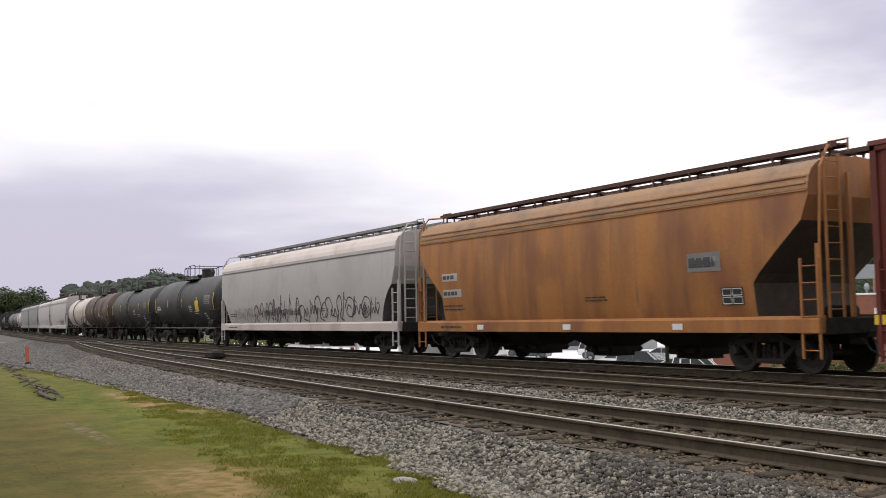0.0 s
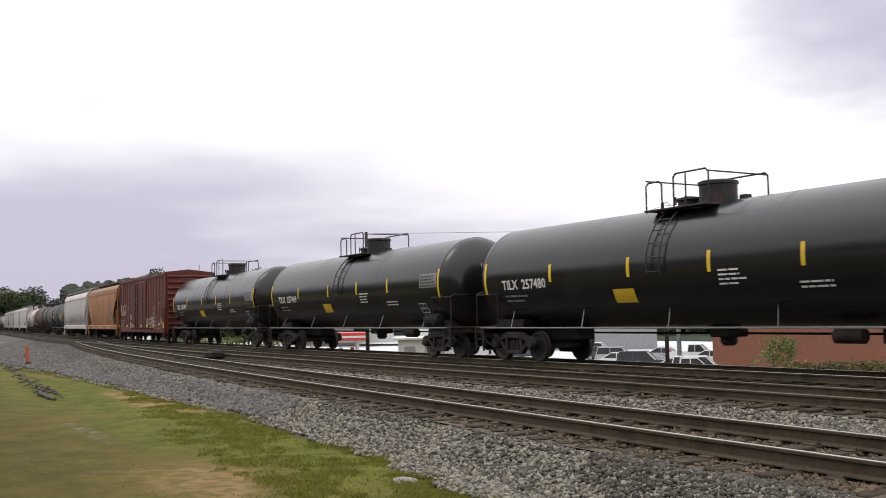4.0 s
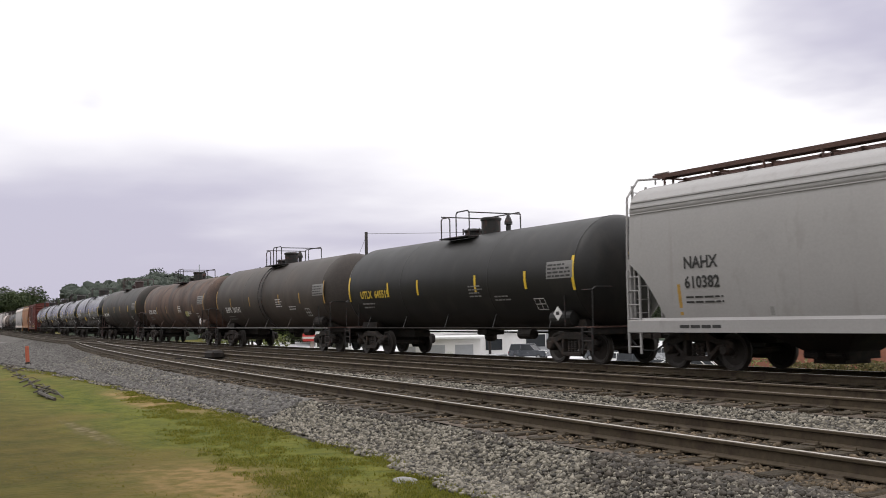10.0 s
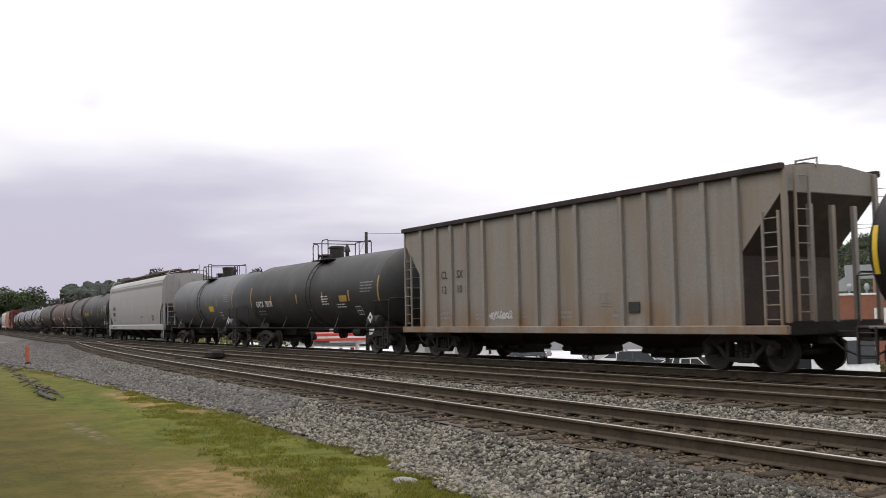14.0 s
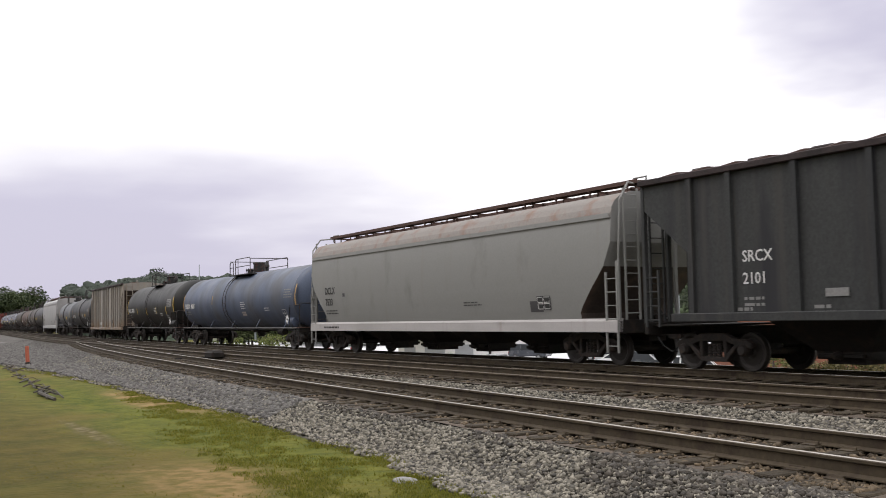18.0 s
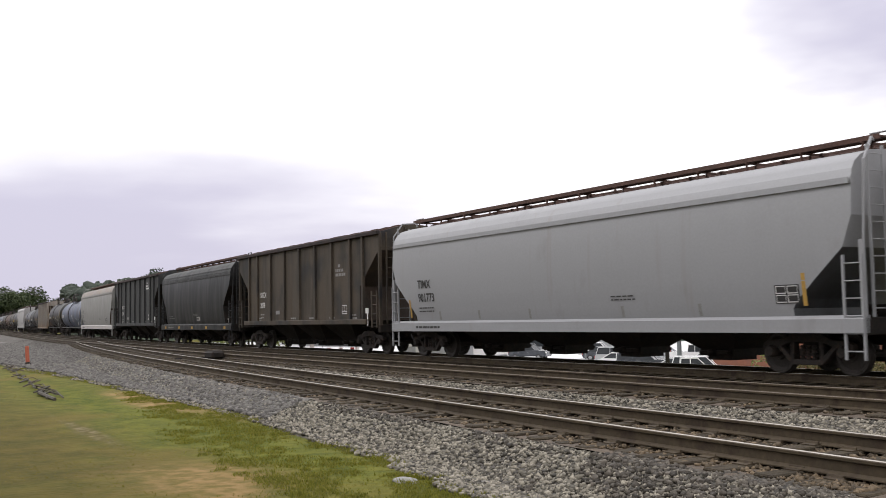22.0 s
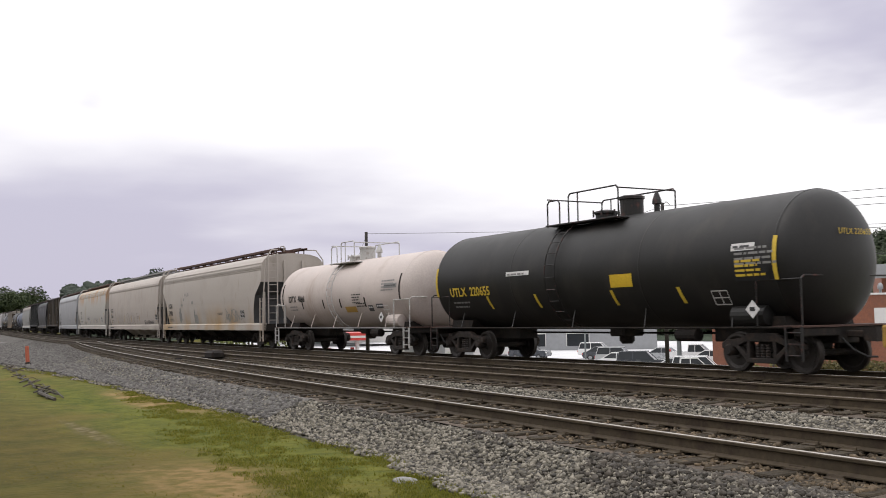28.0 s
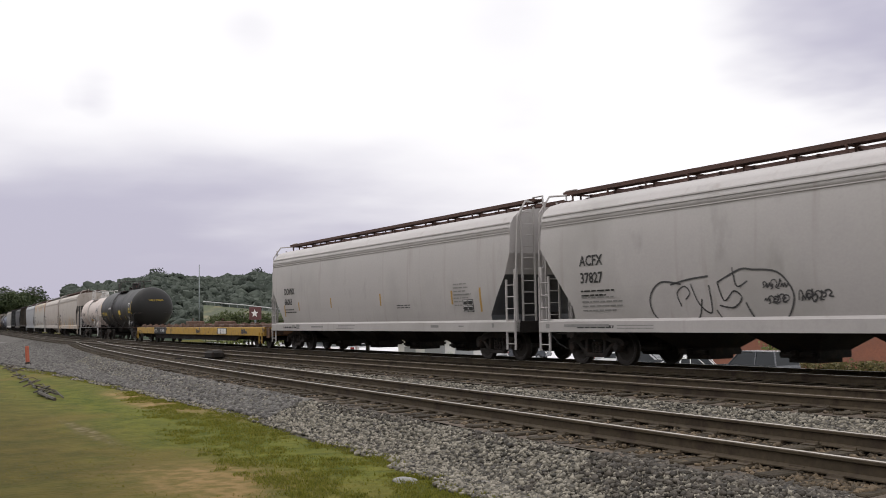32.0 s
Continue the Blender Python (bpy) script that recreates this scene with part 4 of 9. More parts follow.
bed = tagged(new("ballast_bed", strip("ballast_bed", bx, bed_lines, lambda x, y: bed_z(x, y) + 0.015 * noise.noise((x * 3, y * 3, 0)), "ballast")),
             "grey crushed-stone railway bed under three tracks", kind="structure")
tagged(new("gravel_apron", strip("gravel_apron", bx, lambda x: list(np.linspace(lawn_edge(x), max(near_y(x) - 2.0, lawn_edge(x) + 0.06), 6)),
                                        lambda x, y: max(land(x, y), -0.60) + 0.05 * smooth(0, 0.35, y - lawn_edge(x)) + 0.01, "gravel")),
               "flat grey gravel verge between lawn and railway", kind="structure")

for ty, nm in ((near_y, "near"), (mid_y, "middle"), (far_y, "far")):
    tagged(new("oily_bed_" + nm, strip("oily_bed", [x for x in bx if x > -80 or nm != "near"], lambda x: list(np.linspace(ty(x) - 1.38, ty(x) + 1.38, 9)), lambda x, y: -0.214 + 0.022 * noise.noise((x * 3, y * 3, 5)), "ballast_dark")),
           "dark oily stone bed between the rails", kind="structure")

RAIL = [(-0.07, -0.17), (0.07, -0.17), (0.07, -0.158), (0.012, -0.135), (0.010, -0.045), (0.036, -0.034), (0.037, -0.010), (0.030, -0.003), (-0.030, -0.003), (-0.037, -0.010), (-0.036, -0.034), (-0.010, -0.045), (-0.012, -0.135), (-0.07, -0.158)]


def sweep(name, prof, xs, fy, off, mat, parent):
    bm = BM()
    prev = None
    for x in xs:
        y = fy(x)
        dy = (fy(x + 0.5) - fy(x - 0.5))
        nn = Vector((-dy, 1, 0)).normalized()
        ring = [bm.verts.new(Vector((x, y, 0)) + nn * (off + p) + Vector((0, 0, q))) for p, q in prof]
        if prev:
            for i in range(len(prof)):
                j = (i + 1) % len(prof)
                bm.faces.new((prev[i], prev[j], ring[j], ring[i]))
        prev = ring
    return part(name, bm, mat, parent)


TOP = [(-0.018, -0.003), (0.018, -0.003), (0.016, 0.001), (-0.016, 0.001)]
tie_bm = BM()
bbox(tie_bm, -0.115, 0.115, -1.30, 1.30, -0.36, -0.174, 0.015)
tie_mesh = bpy.data.meshes.new("tie")
tie_bm.to_mesh(tie_mesh)
tie_bm.free()
tie_mesh.materials.append(M["tie"])
plate_bm = BM()
prism(plate_bm, [(-0.17, -0.176), (0.17, -0.176), (0.17, -0.162), (0.10, -0.158), (0.09, -0.135), (0.078, -0.135), (0.072, -0.156), (-0.072, -0.156), (-0.078, -0.135), (-0.09, -0.135), (-0.10, -0.158), (-0.17, -0.162)], -0.09, 0.09, axis="x")
plate_mesh = bpy.data.meshes.new("tie_plate")
plate_bm.to_mesh(plate_mesh)
plate_bm.free()
plate_mesh.materials.append(M["rail_side"])


def track(label, fy, x_from, x_to, top, ties_to, seed):
    root = tagged(new("railway_track"), label, "railway track", "parallel tracks")
    xs = np.concatenate([np.arange(x_to, -100, 5.0), np.arange(max(x_to, -100), x_from, 1.2)])
    for s in (-1, 1):
        rail = sweep("rail", RAIL, xs, fy, s * 0.755, "rail_side", root)
        sweep("rail_head", TOP, xs, fy, s * 0.755, top, rail)
    rr = random.Random(seed)
    x = x_from - 0.3
    while x > ties_to:
        a = math.degrees(math.atan((fy(x + 0.5) - fy(x - 0.5)))) + rr.uniform(-1.2, 1.2)
        m = pose(x, fy(x) + rr.uniform(-0.08, 0.08), rr.uniform(-0.022, 0.004), rr.uniform(-0.5, 0.5), 0, a)
        ob = part("tie", tie_mesh, "tie", root)
        ob.matrix_local = m
        for s in (-1, 1):
            if x > -40:
                part("tie_plate", plate_mesh, "rail_side", ob, loc=(0, s * 0.755, 0))
        x -= 0.53 + rr.uniform(-0.03, 0.03)
    far = BM()
    while x > x_to:
        a = math.atan((fy(x + 0.5) - fy(x - 0.5)))
        c, s_ = math.cos(a), math.sin(a)
        t = BM()
        box(t, -0.115, 0.115, -1.30, 1.30, -0.30, -0.175)
        merge(far, t, pose(x, fy(x), 0, 0, 0, math.degrees(a)))
        x -= 0.54
    if far.verts:
        tagged(part("tie_bed", far, "tie", root), kind="stuff")
    else:
        far.free()
    return root


track("near railway track with bright worn rail heads on dark wooden ties", near_y, 40, -79, "rail_top", -60, 1)
track("middle railway track with dull rails on wooden ties", mid_y, 40, -420, "rail_top_dull", -60, 2)
track("far railway track that carries the freight train", far_y, 60, -420, "rail_top", -22, 3)

# the points where the near track joins: switch stand and timbers
sw = tagged(new("switch_stand"), "low dark track switch machine on long timbers", "switch machine")
sw.location = (-39.6, 12.9, -0.2)
b = BM()
bbox(b, -0.5, 0.5, -0.26, 0.26, 0.02, 0.34, 0.08)
part("housing", b, "under", sw)
b = BM()
for dx in (-0.55, 0.55):
    bbox(b, dx - 0.12, dx + 0.12, -1.9, 1.9, -0.12, 0.02, 0.01)
part("timber", b, "tie", sw)
b = BM()
rod(b, (0, -1.6, 0.08), (0, 1.6, 0.08), 0.025)
part("throw_rod", b, "under", sw)


# ---- loose stones, grass, the marker and litter beside the track ----
def scatter(name, n, place, templates, mat, size):
    """Many small solids joined in one mesh."""
    co, fa, k = [], [], 0
    rr = np.random.RandomState(5)
    for i in range(n):
        x, y, z = place(rr)
        v, f = templates[i % len(templates)]
        a = rr.rand() * 6.283
        c, s = math.cos(a), math.sin(a)
        q = size(rr) * np.array([1.0, 0.6 + 0.6 * rr.rand(), 0.55 + 0.5 * rr.rand()])
        p = v * q
        w = np.empty_like(p)
        w[:, 0], w[:, 1], w[:, 2] = p[:, 0] * c - p[:, 1] * s + x, p[:, 0] * s + p[:, 1] * c + y, p[:, 2] + z
        co.append(w)
        fa.append(f + k)
        k += len(v)
    co, fa = np.concatenate(co), np.concatenate(fa)
    me = bpy.data.meshes.new(name)
    me.vertices.add(len(co))
    me.vertices.foreach_set("co", co.astype(np.float32).ravel())
    nf, m = fa.shape
    me.loops.add(nf * m)
    me.loops.foreach_set("vertex_index", fa.astype(np.int32).ravel())
    me.polygons.add(nf)
    me.polygons.foreach_set("loop_start", np.arange(0, nf * m, m, dtype=np.int32))
    me.update(calc_edges=True)
    me.materials.append(M[mat])
    return new(name, me)


def stone_templates(count, seed):
    """Broken stones: skewed six-sided lumps with uneven corners."""
    rr = np.random.RandomState(seed)
    v = np.array([(sx, sy, sz) for sx in (-1, 1) for sy in (-1, 1) for sz in (-1, 1)], float) * 0.72
    f = np.array([(0, 1, 3), (0, 3, 2), (4, 6, 7), (4, 7, 5), (0, 4, 5), (0, 5, 1), (2, 3, 7), (2, 7, 6), (0, 2, 6), (0, 6, 4), (1, 5, 7), (1, 7, 3)])
    out = []
    for _ in range(count):
        q, _r = np.linalg.qr(rr.normal(size=(3, 3)))
        if np.linalg.det(q) < 0:
            q[:, 0] *= -1
        out.append(((v * (1 + rr.uniform(-0.5, 0.25, v.shape))) @ q.T, f))
    return out


def stone_place(rr):
    while True:
        x = -5.5 - 46 * rr.rand() ** 1.9
        n, m, f = near_y(x), mid_y(x), far_y(x)
        lo = min(lawn_edge(x) + 0.05, n - 1.9)
        y = lo + (f - 2.4 - lo) * rr.rand() ** 1.25
        if rr.rand() < 0.04:
            y = lo - 0.3 * rr.rand() ** 2
        if any(abs(y - c) < 1.3 for c in (n, m)):
            continue
        z = bed_z(x, y)
        if y < n - 2.1:
            z = max(-0.56, z)
        return x, y, z + 0.004


def brown_place(rr):
    x = -5.5 - 40 * rr.rand() ** 1.9
    c = near_y(x) if rr.rand() < 0.65 else mid_y(x)
    return x, c + rr.uniform(-1.22, 1.22), -0.206


tagged(scatter("oily_stones", 13000, brown_place, stone_templates(24, 6), "pebble_brown", lambda r: 0.018 + 0.022 * r.rand()),
       "oily brown ballast stones between the rails", "ballast", kind="stuff")
tagged(scatter("ballast_stones", 72000, stone_place, stone_templates(40, 2), "pebble", lambda r: 0.018 + 0.026 * r.rand() ** 1.3),
       "loose crushed grey ballast stones", "ballast", kind="stuff")


def verge_place(rr):
    while True:
        x = -18 - 95 * rr.rand() ** 1.3
        lo, hi = lawn_edge(x) + 0.02, near_y(x) - 1.35
        if hi < lo:
            continue
        y = lo + (hi - lo) * rr.rand()
        return x, y, max(max(land(x, y), -0.60) + 0.055, bed_z(x, y))


tagged(scatter("verge_stones", 20000, verge_place, stone_templates(24, 9), "pebble_verge", lambda r: 0.028 + 0.045 * r.rand()),
       "grey stones strewn over the gravel verge", "ballast", kind="stuff")


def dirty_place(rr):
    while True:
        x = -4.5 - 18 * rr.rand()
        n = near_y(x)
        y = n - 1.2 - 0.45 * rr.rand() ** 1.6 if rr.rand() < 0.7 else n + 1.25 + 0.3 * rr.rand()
        # extra brown stones close by, also imitating the lens falloff in that corner
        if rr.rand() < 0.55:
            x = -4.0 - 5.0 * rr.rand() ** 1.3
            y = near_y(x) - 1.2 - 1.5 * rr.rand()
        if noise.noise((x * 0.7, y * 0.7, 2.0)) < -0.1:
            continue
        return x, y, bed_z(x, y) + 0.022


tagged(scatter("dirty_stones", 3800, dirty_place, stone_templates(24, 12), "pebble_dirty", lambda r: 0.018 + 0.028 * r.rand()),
       "dirty brown ballast stones at the tie ends, also imitating corner falloff", "ballast", kind="stuff")


def blade_templates(count, seed):
    rr = np.random.RandomState(seed)
    out = []
    for _ in range(count):
        v, f = [], []
        for k in range(4):
            a, l = rr.rand() * 6.28, 0.5 + 0.5 * rr.rand()
            bx_, by_ = rr.uniform(-0.5, 0.5, 2)
            w = 0.13
            v += [(bx_ - w * math.sin(a), by_ + w * math.cos(a), 0), (bx_ + w * math.sin(a), by_ - w * math.cos(a), 0), (bx_ + 0.55 * l * math.cos(a), by_ + 0.55 * l * math.sin(a), l)]
            f.append((3 * k, 3 * k + 1, 3 * k + 2))
        out.append((np.array(v), np.array(f)))
    return out


def grass_place(rr):
    while True:
        x = -5.0 - 50 * rr.rand() ** 1.7
        e = lawn_edge(x)
        y = e + 0.2 - (5 + 0.55 * abs(x)) * rr.rand() ** 1.15
        if noise.noise((x * 0.5, y * 0.8, 4.0)) < -0.2 + 0.25 * noise.noise((x * 1.7, y * 2.2, 6.0)) and y < e - 0.6:
            continue
        if ((x + 24.4) / 4.0) ** 2 + ((y - 6.5) / 0.6) ** 2 < 1 or ((x + 11.9) / 1.3) ** 2 + ((y - 3.7) / 0.8) ** 2 < 1:
            continue
        return x, y, land(x, y) - 0.006


tagged(scatter("grass", 48000, grass_place, blade_templates(8, 3), "blade", lambda r: 0.016 + 0.02 * r.rand() ** 2),
       "short yellow-green lawn grass", "grass", kind="stuff")


wr = np.random.RandomState(77)
TUFTS = []
while len(TUFTS) < 1500:
    x = -6.5 - 40 * wr.rand() ** 1.5
    e = lawn_edge(x)
    y = e + 0.25 - (0.5 + 2.3 * max(0.0, 1 - abs(x + 14) / 16)) * wr.rand() ** 1.3
    if noise.noise((x * 0.7, y * 1.1, 9.0)) > -0.16:
        TUFTS.append((x, y, 0.05 + 0.13 * wr.rand() ** 1.6))
for k in range(26):
    x = -5.0 - 4.5 * wr.rand()
    TUFTS.append((x, near_y(x) - 2.0 + 0.5 * wr.rand() - 0.3, 0.05 + 0.06 * wr.rand()))


def weed_place(rr):
    x, y, r = TUFTS[rr.randint(len(TUFTS))]
    x, y = x + r * rr.normal(), y + r * rr.normal()
    return x, y, max(land(x, y), -0.58) - 0.006 + 0.02 * rr.rand()


tagged(scatter("edge_weeds", 46000, weed_place, blade_templates(12, 7), "weed", lambda r: 0.02 + 0.046 * r.rand() ** 1.8),
       "tufts of green weeds along the gravel edge", "weeds", kind="stuff")

post = tagged(new("marker_post"), "leaning faded orange plastic marker post in the grass", "marker post")
post.matrix_basis = pose(-50.6, 7.55, -0.58, 0, -7, 20)
b = BM()
bbox(b, -0.06, 0.06, -0.085, 0.085, 0.05, 0.92, 0.03)
part("blade", b, "marker", post)
b = BM()
lathe(b, [(0, 0.16), (0.08, 0.15), (0.16, 0.09)], "z", 12)
part("base", b, "under", post)
rk = tagged(new("rock"), "pale flat stone lying on the lawn edge", "stone")
rk.matrix_basis = pose(-10.35, 5.62, -0.57, 0, 0, 40)
b = BM()
bmesh.ops.create_icosphere(b, subdivisions=3, radius=0.11)
for v in b.verts:
    v.co *= 1 + 0.35 * noise.noise(v.co * 9)
    v.co.z *= 0.45
    v.co.x *= 1.5
part("stone", b, "stone", rk, smooth=True)
br = tagged(new("dead_branch"), "bleached dead branch lying on the lawn", "branch")
br.location = (-37.5, 5.45, -0.55)
rb_ = random.Random(4)
b = BM()
path(b, [(-11.0 + 1.7 * i, 0.9 - 0.145 * i + rb_.uniform(-0.12, 0.12), 0.03 + rb_.uniform(-0.02, 0.05)) for i in range(13)], 0.022, 6)
part("limb", b, "stick", br)
for i in range(22):
    q = rb_.uniform(0, 12)
    x, y = -11.0 + 1.7 * q, 0.9 - 0.145 * q
    b = path(BM(), [(x, y, 0.05), (x + rb_.uniform(0.2, 0.9), y + rb_.uniform(-0.25, 0.25), 0.08 + 0.1 * rb_.random()), (x + rb_.uniform(0.8, 1.8), y + rb_.uniform(-0.4, 0.4), 0.03)], rb_.uniform(0.012, 0.028), 5)
    part("twig", b, "bark" if i % 2 else "stick", br)
b = BM()
path(b, [(8.0, -0.7, 0.03), (9.2, -0.95, 0.08), (11.2, -0.9, 0.03)], 0.045, 6)
part("limb", b, "stick", br)

# ---- behind the railway ----
tagged(new("car_park", strip("car_park", list(np.arange(-230, 0, 5.0)), lambda x: list(np.linspace(far_y(x) + 12, 130, 16)), lambda x, y: land(x, y) + 0.02, "asphalt")),
             "grey asphalt car park below the embankment", kind="structure")


def frame_of(ax, ay, bx_, by_):
    """A pose with its x axis from a to b on the ground."""
    return math.degrees(math.atan2(by_ - ay, bx_ - ax)), math.hypot(bx_ - ax, by_ - ay)


LOW = -3.62


def brick_building():
    ang, _ = frame_of(-59.4, 60.8, -49.35, 69.2)
    root = tagged(new("brick_building"), "long flat-roofed red brick shop building", "building")
    root.matrix_basis = pose(-59.4, 60.8, LOW, 0, 0, ang)
    top = 2.4 - LOW
    b = BM()
    box(b, 0, 34, 0, 0.3, 0, top)
    box(b, 0, 0.3, 0.3, 16, 0, top)
    box(b, 33.7, 34, 0.3, 16, 0, top)
    box(b, 0.3, 33.7, 15.7, 16, 0, top)
    part("wall", b, "brick_wall", root)
    b = BM()
    bbox(b, -0.08, 34.08, -0.08, 0.38, top, top + 0.16, 0.03)
    bbox(b, -0.08, 0.38, 0.38, 16.08, top, top + 0.16, 0.03)
    part("coping", b, "white_wall", root, "white metal coping")
    b = BM()
    box(b, 0.3, 33.7, 0.38, 15.7, top - 0.5, top - 0.3)
    part("roof", b, "roof_pale", root)
    for x in (1.6, 8.3, 9.2, 10.6, 11.9, 12.9):
        b = BM()
        r = 0.10 if x < 5 else 0.14
        lathe(b, [(top - 0.4, r * 0.7), (top + 0.45, r * 0.7), (top + 0.5, r * 1.5), (top + 0.75, r * 1.6), (top + 0.95, r * 0.9), (top + 1.0, 0.02)], "z", 14, (x, 2.5, 0))
        part("roof_vent", b, "grey_metal", root, smooth=True)
    b = BM()
    box(b, 13.2, 34, 5.0, 5.3, top - 0.3, top + 1.9)
    box(b, 13.2, 13.5, 5.3, 15, top - 0.3, top + 1.9)
    part("upper_wall", b, "brick_wall", root)
    b = BM()
    prism(b, [(9.8, top + 0.4), (11.0, top + 0.4), (11.0, top + 1.4), (16, top + 1.4), (16, top + 2.5), (10.4, top + 2.5), (10.4, top + 1.6), (9.8, top + 1.2)], 3.2, 4.4)
    part("duct", b, "grey_metal", root)
    b = BM()
    for k in range(2):
        box(b, 12.2 + 4 * k, 14.6 + 4 * k, -0.04, 0.02, top - 2.6, top - 1.0)
    part("sign_panel", b, "white_wall", root)


brick_building()


def shed(label, ax, ay, bx_, by_, top, deep, wall, doors=(), base=LOW, roof="roof_pale", eave=0.3):
    ang, ln = frame_of(ax, ay, bx_, by_)
    root = tagged(new("low_building"), label, "building")
    root.matrix_basis = pose(ax, ay, base, 0, 0, ang)
    h = top - base
    b = BM()
    box(b, 0, ln, 0, 0.25, 0, h)
    box(b, 0, 0.25, 0.25, deep, 0, h)
    box(b, ln - 0.25, ln, 0.25, deep, 0, h)
    box(b, 0.25, ln - 0.25, deep - 0.25, deep, 0, h)
    part("wall", b, wall, root)
    b = BM()
    bbox(b, -eave, ln + eave, -eave, deep + eave, h, h + 0.22, 0.04)
    part("roof", b, roof, root)
    for x0, x1, z0, z1, mat in doors:
        d = part("door" if z0 < 0.2 else "window", box(BM(), x0, x1, -0.05, 0.02, z0, z1), mat, root)
        part("frame", box(box(box(BM(), x0 - 0.1, x0, -0.08, 0.0, z0, z1), x1, x1 + 0.1, -0.08, 0, z0, z1), x0 - 0.1, x1 + 0.1, -0.08, 0, z1, z1 + 0.12), "white_wall", d)
    return root


shed("long low white warehouse with a dull red door", -120.96, 88.7, -112.08, 99.69, 1.5, 9, "white_wall",
     [(7.2, 10.0, 2.2, 3.95, "red_door")], base=-3.2)
shed("low white commercial building with garage doors", -88.1, 47.3, -83.98, 54.28, -0.85, 7, "white_wall",
     [(0.6, 1.7, 0.05, 2.1, "grey_metal"), (2.6, 4.6, 0.05, 2.2, "grey_metal"), (5.6, 7.4, 0.05, 2.2, "grey_metal")], eave=0.6)
shed("small white shop seen across the car park", -104.0, 62.0, -99.0, 70.5, -0.75, 7, "white_wall", [(1.5, 3.0, 0.05, 2.2, "glass"), (5, 7, 0.9, 2.2, "glass")])
shed("grey flat-roofed store behind the car park", -118, 80, -104, 96, -0.2, 9, "grey_metal", [(3, 6, 0.6, 2.3, "glass"), (9, 12, 0.6, 2.3, "glass")])
shed("pale low factory with a long roof", -170, 77, -150, 92, 1.6, 12, "white_wall", [(5, 8, 1.2, 2.6, "glass"), (13, 16, 1.2, 2.6, "glass")], base=-3.0)


def canopy():
    """Filling-station canopy with a red fascia."""
    ang, ln = frame_of(-110.3, 47.2, -107.7, 52.9)
    root = tagged(new("fuel_station_canopy"), "red and white filling-station canopy on white columns", "canopy")
    root.matrix_basis = pose(-110.3, 47.2, LOW, 0, 0, ang)
    b = BM()
    bbox(b, -0.6, ln + 0.6, -0.6, 9, 2.4, 3.3, 0.05)
    part("fascia", b, "red_sign", root, "red fascia")
    b = BM()
    box(b, -0.62, ln + 0.62, -0.63, -0.6, 2.7, 2.95)
    part("stripe", b, "white_wall", root, "white stripe")
    for x in (0.4, ln - 0.4):
        for y in (0.5, 8):
            b = BM()
            bbox(b, x - 0.16, x + 0.16, y - 0.16, y + 0.16, 0, 2.4, 0.03)
            part("column", b, "white_wall", root)
    for k in range(4):
        pump = part("pump", bbox(BM(), 0.8 + 1.4 * k, 1.3 + 1.4 * k, 3.0, 3.5, 0, 1.5, 0.05), "red_sign" if k % 2 else "white_wall", root)
        part("display", box(BM(), 0.88 + 1.4 * k, 1.22 + 1.4 * k, 2.97, 3.0, 0.9, 1.3), "glass", pump)


canopy()


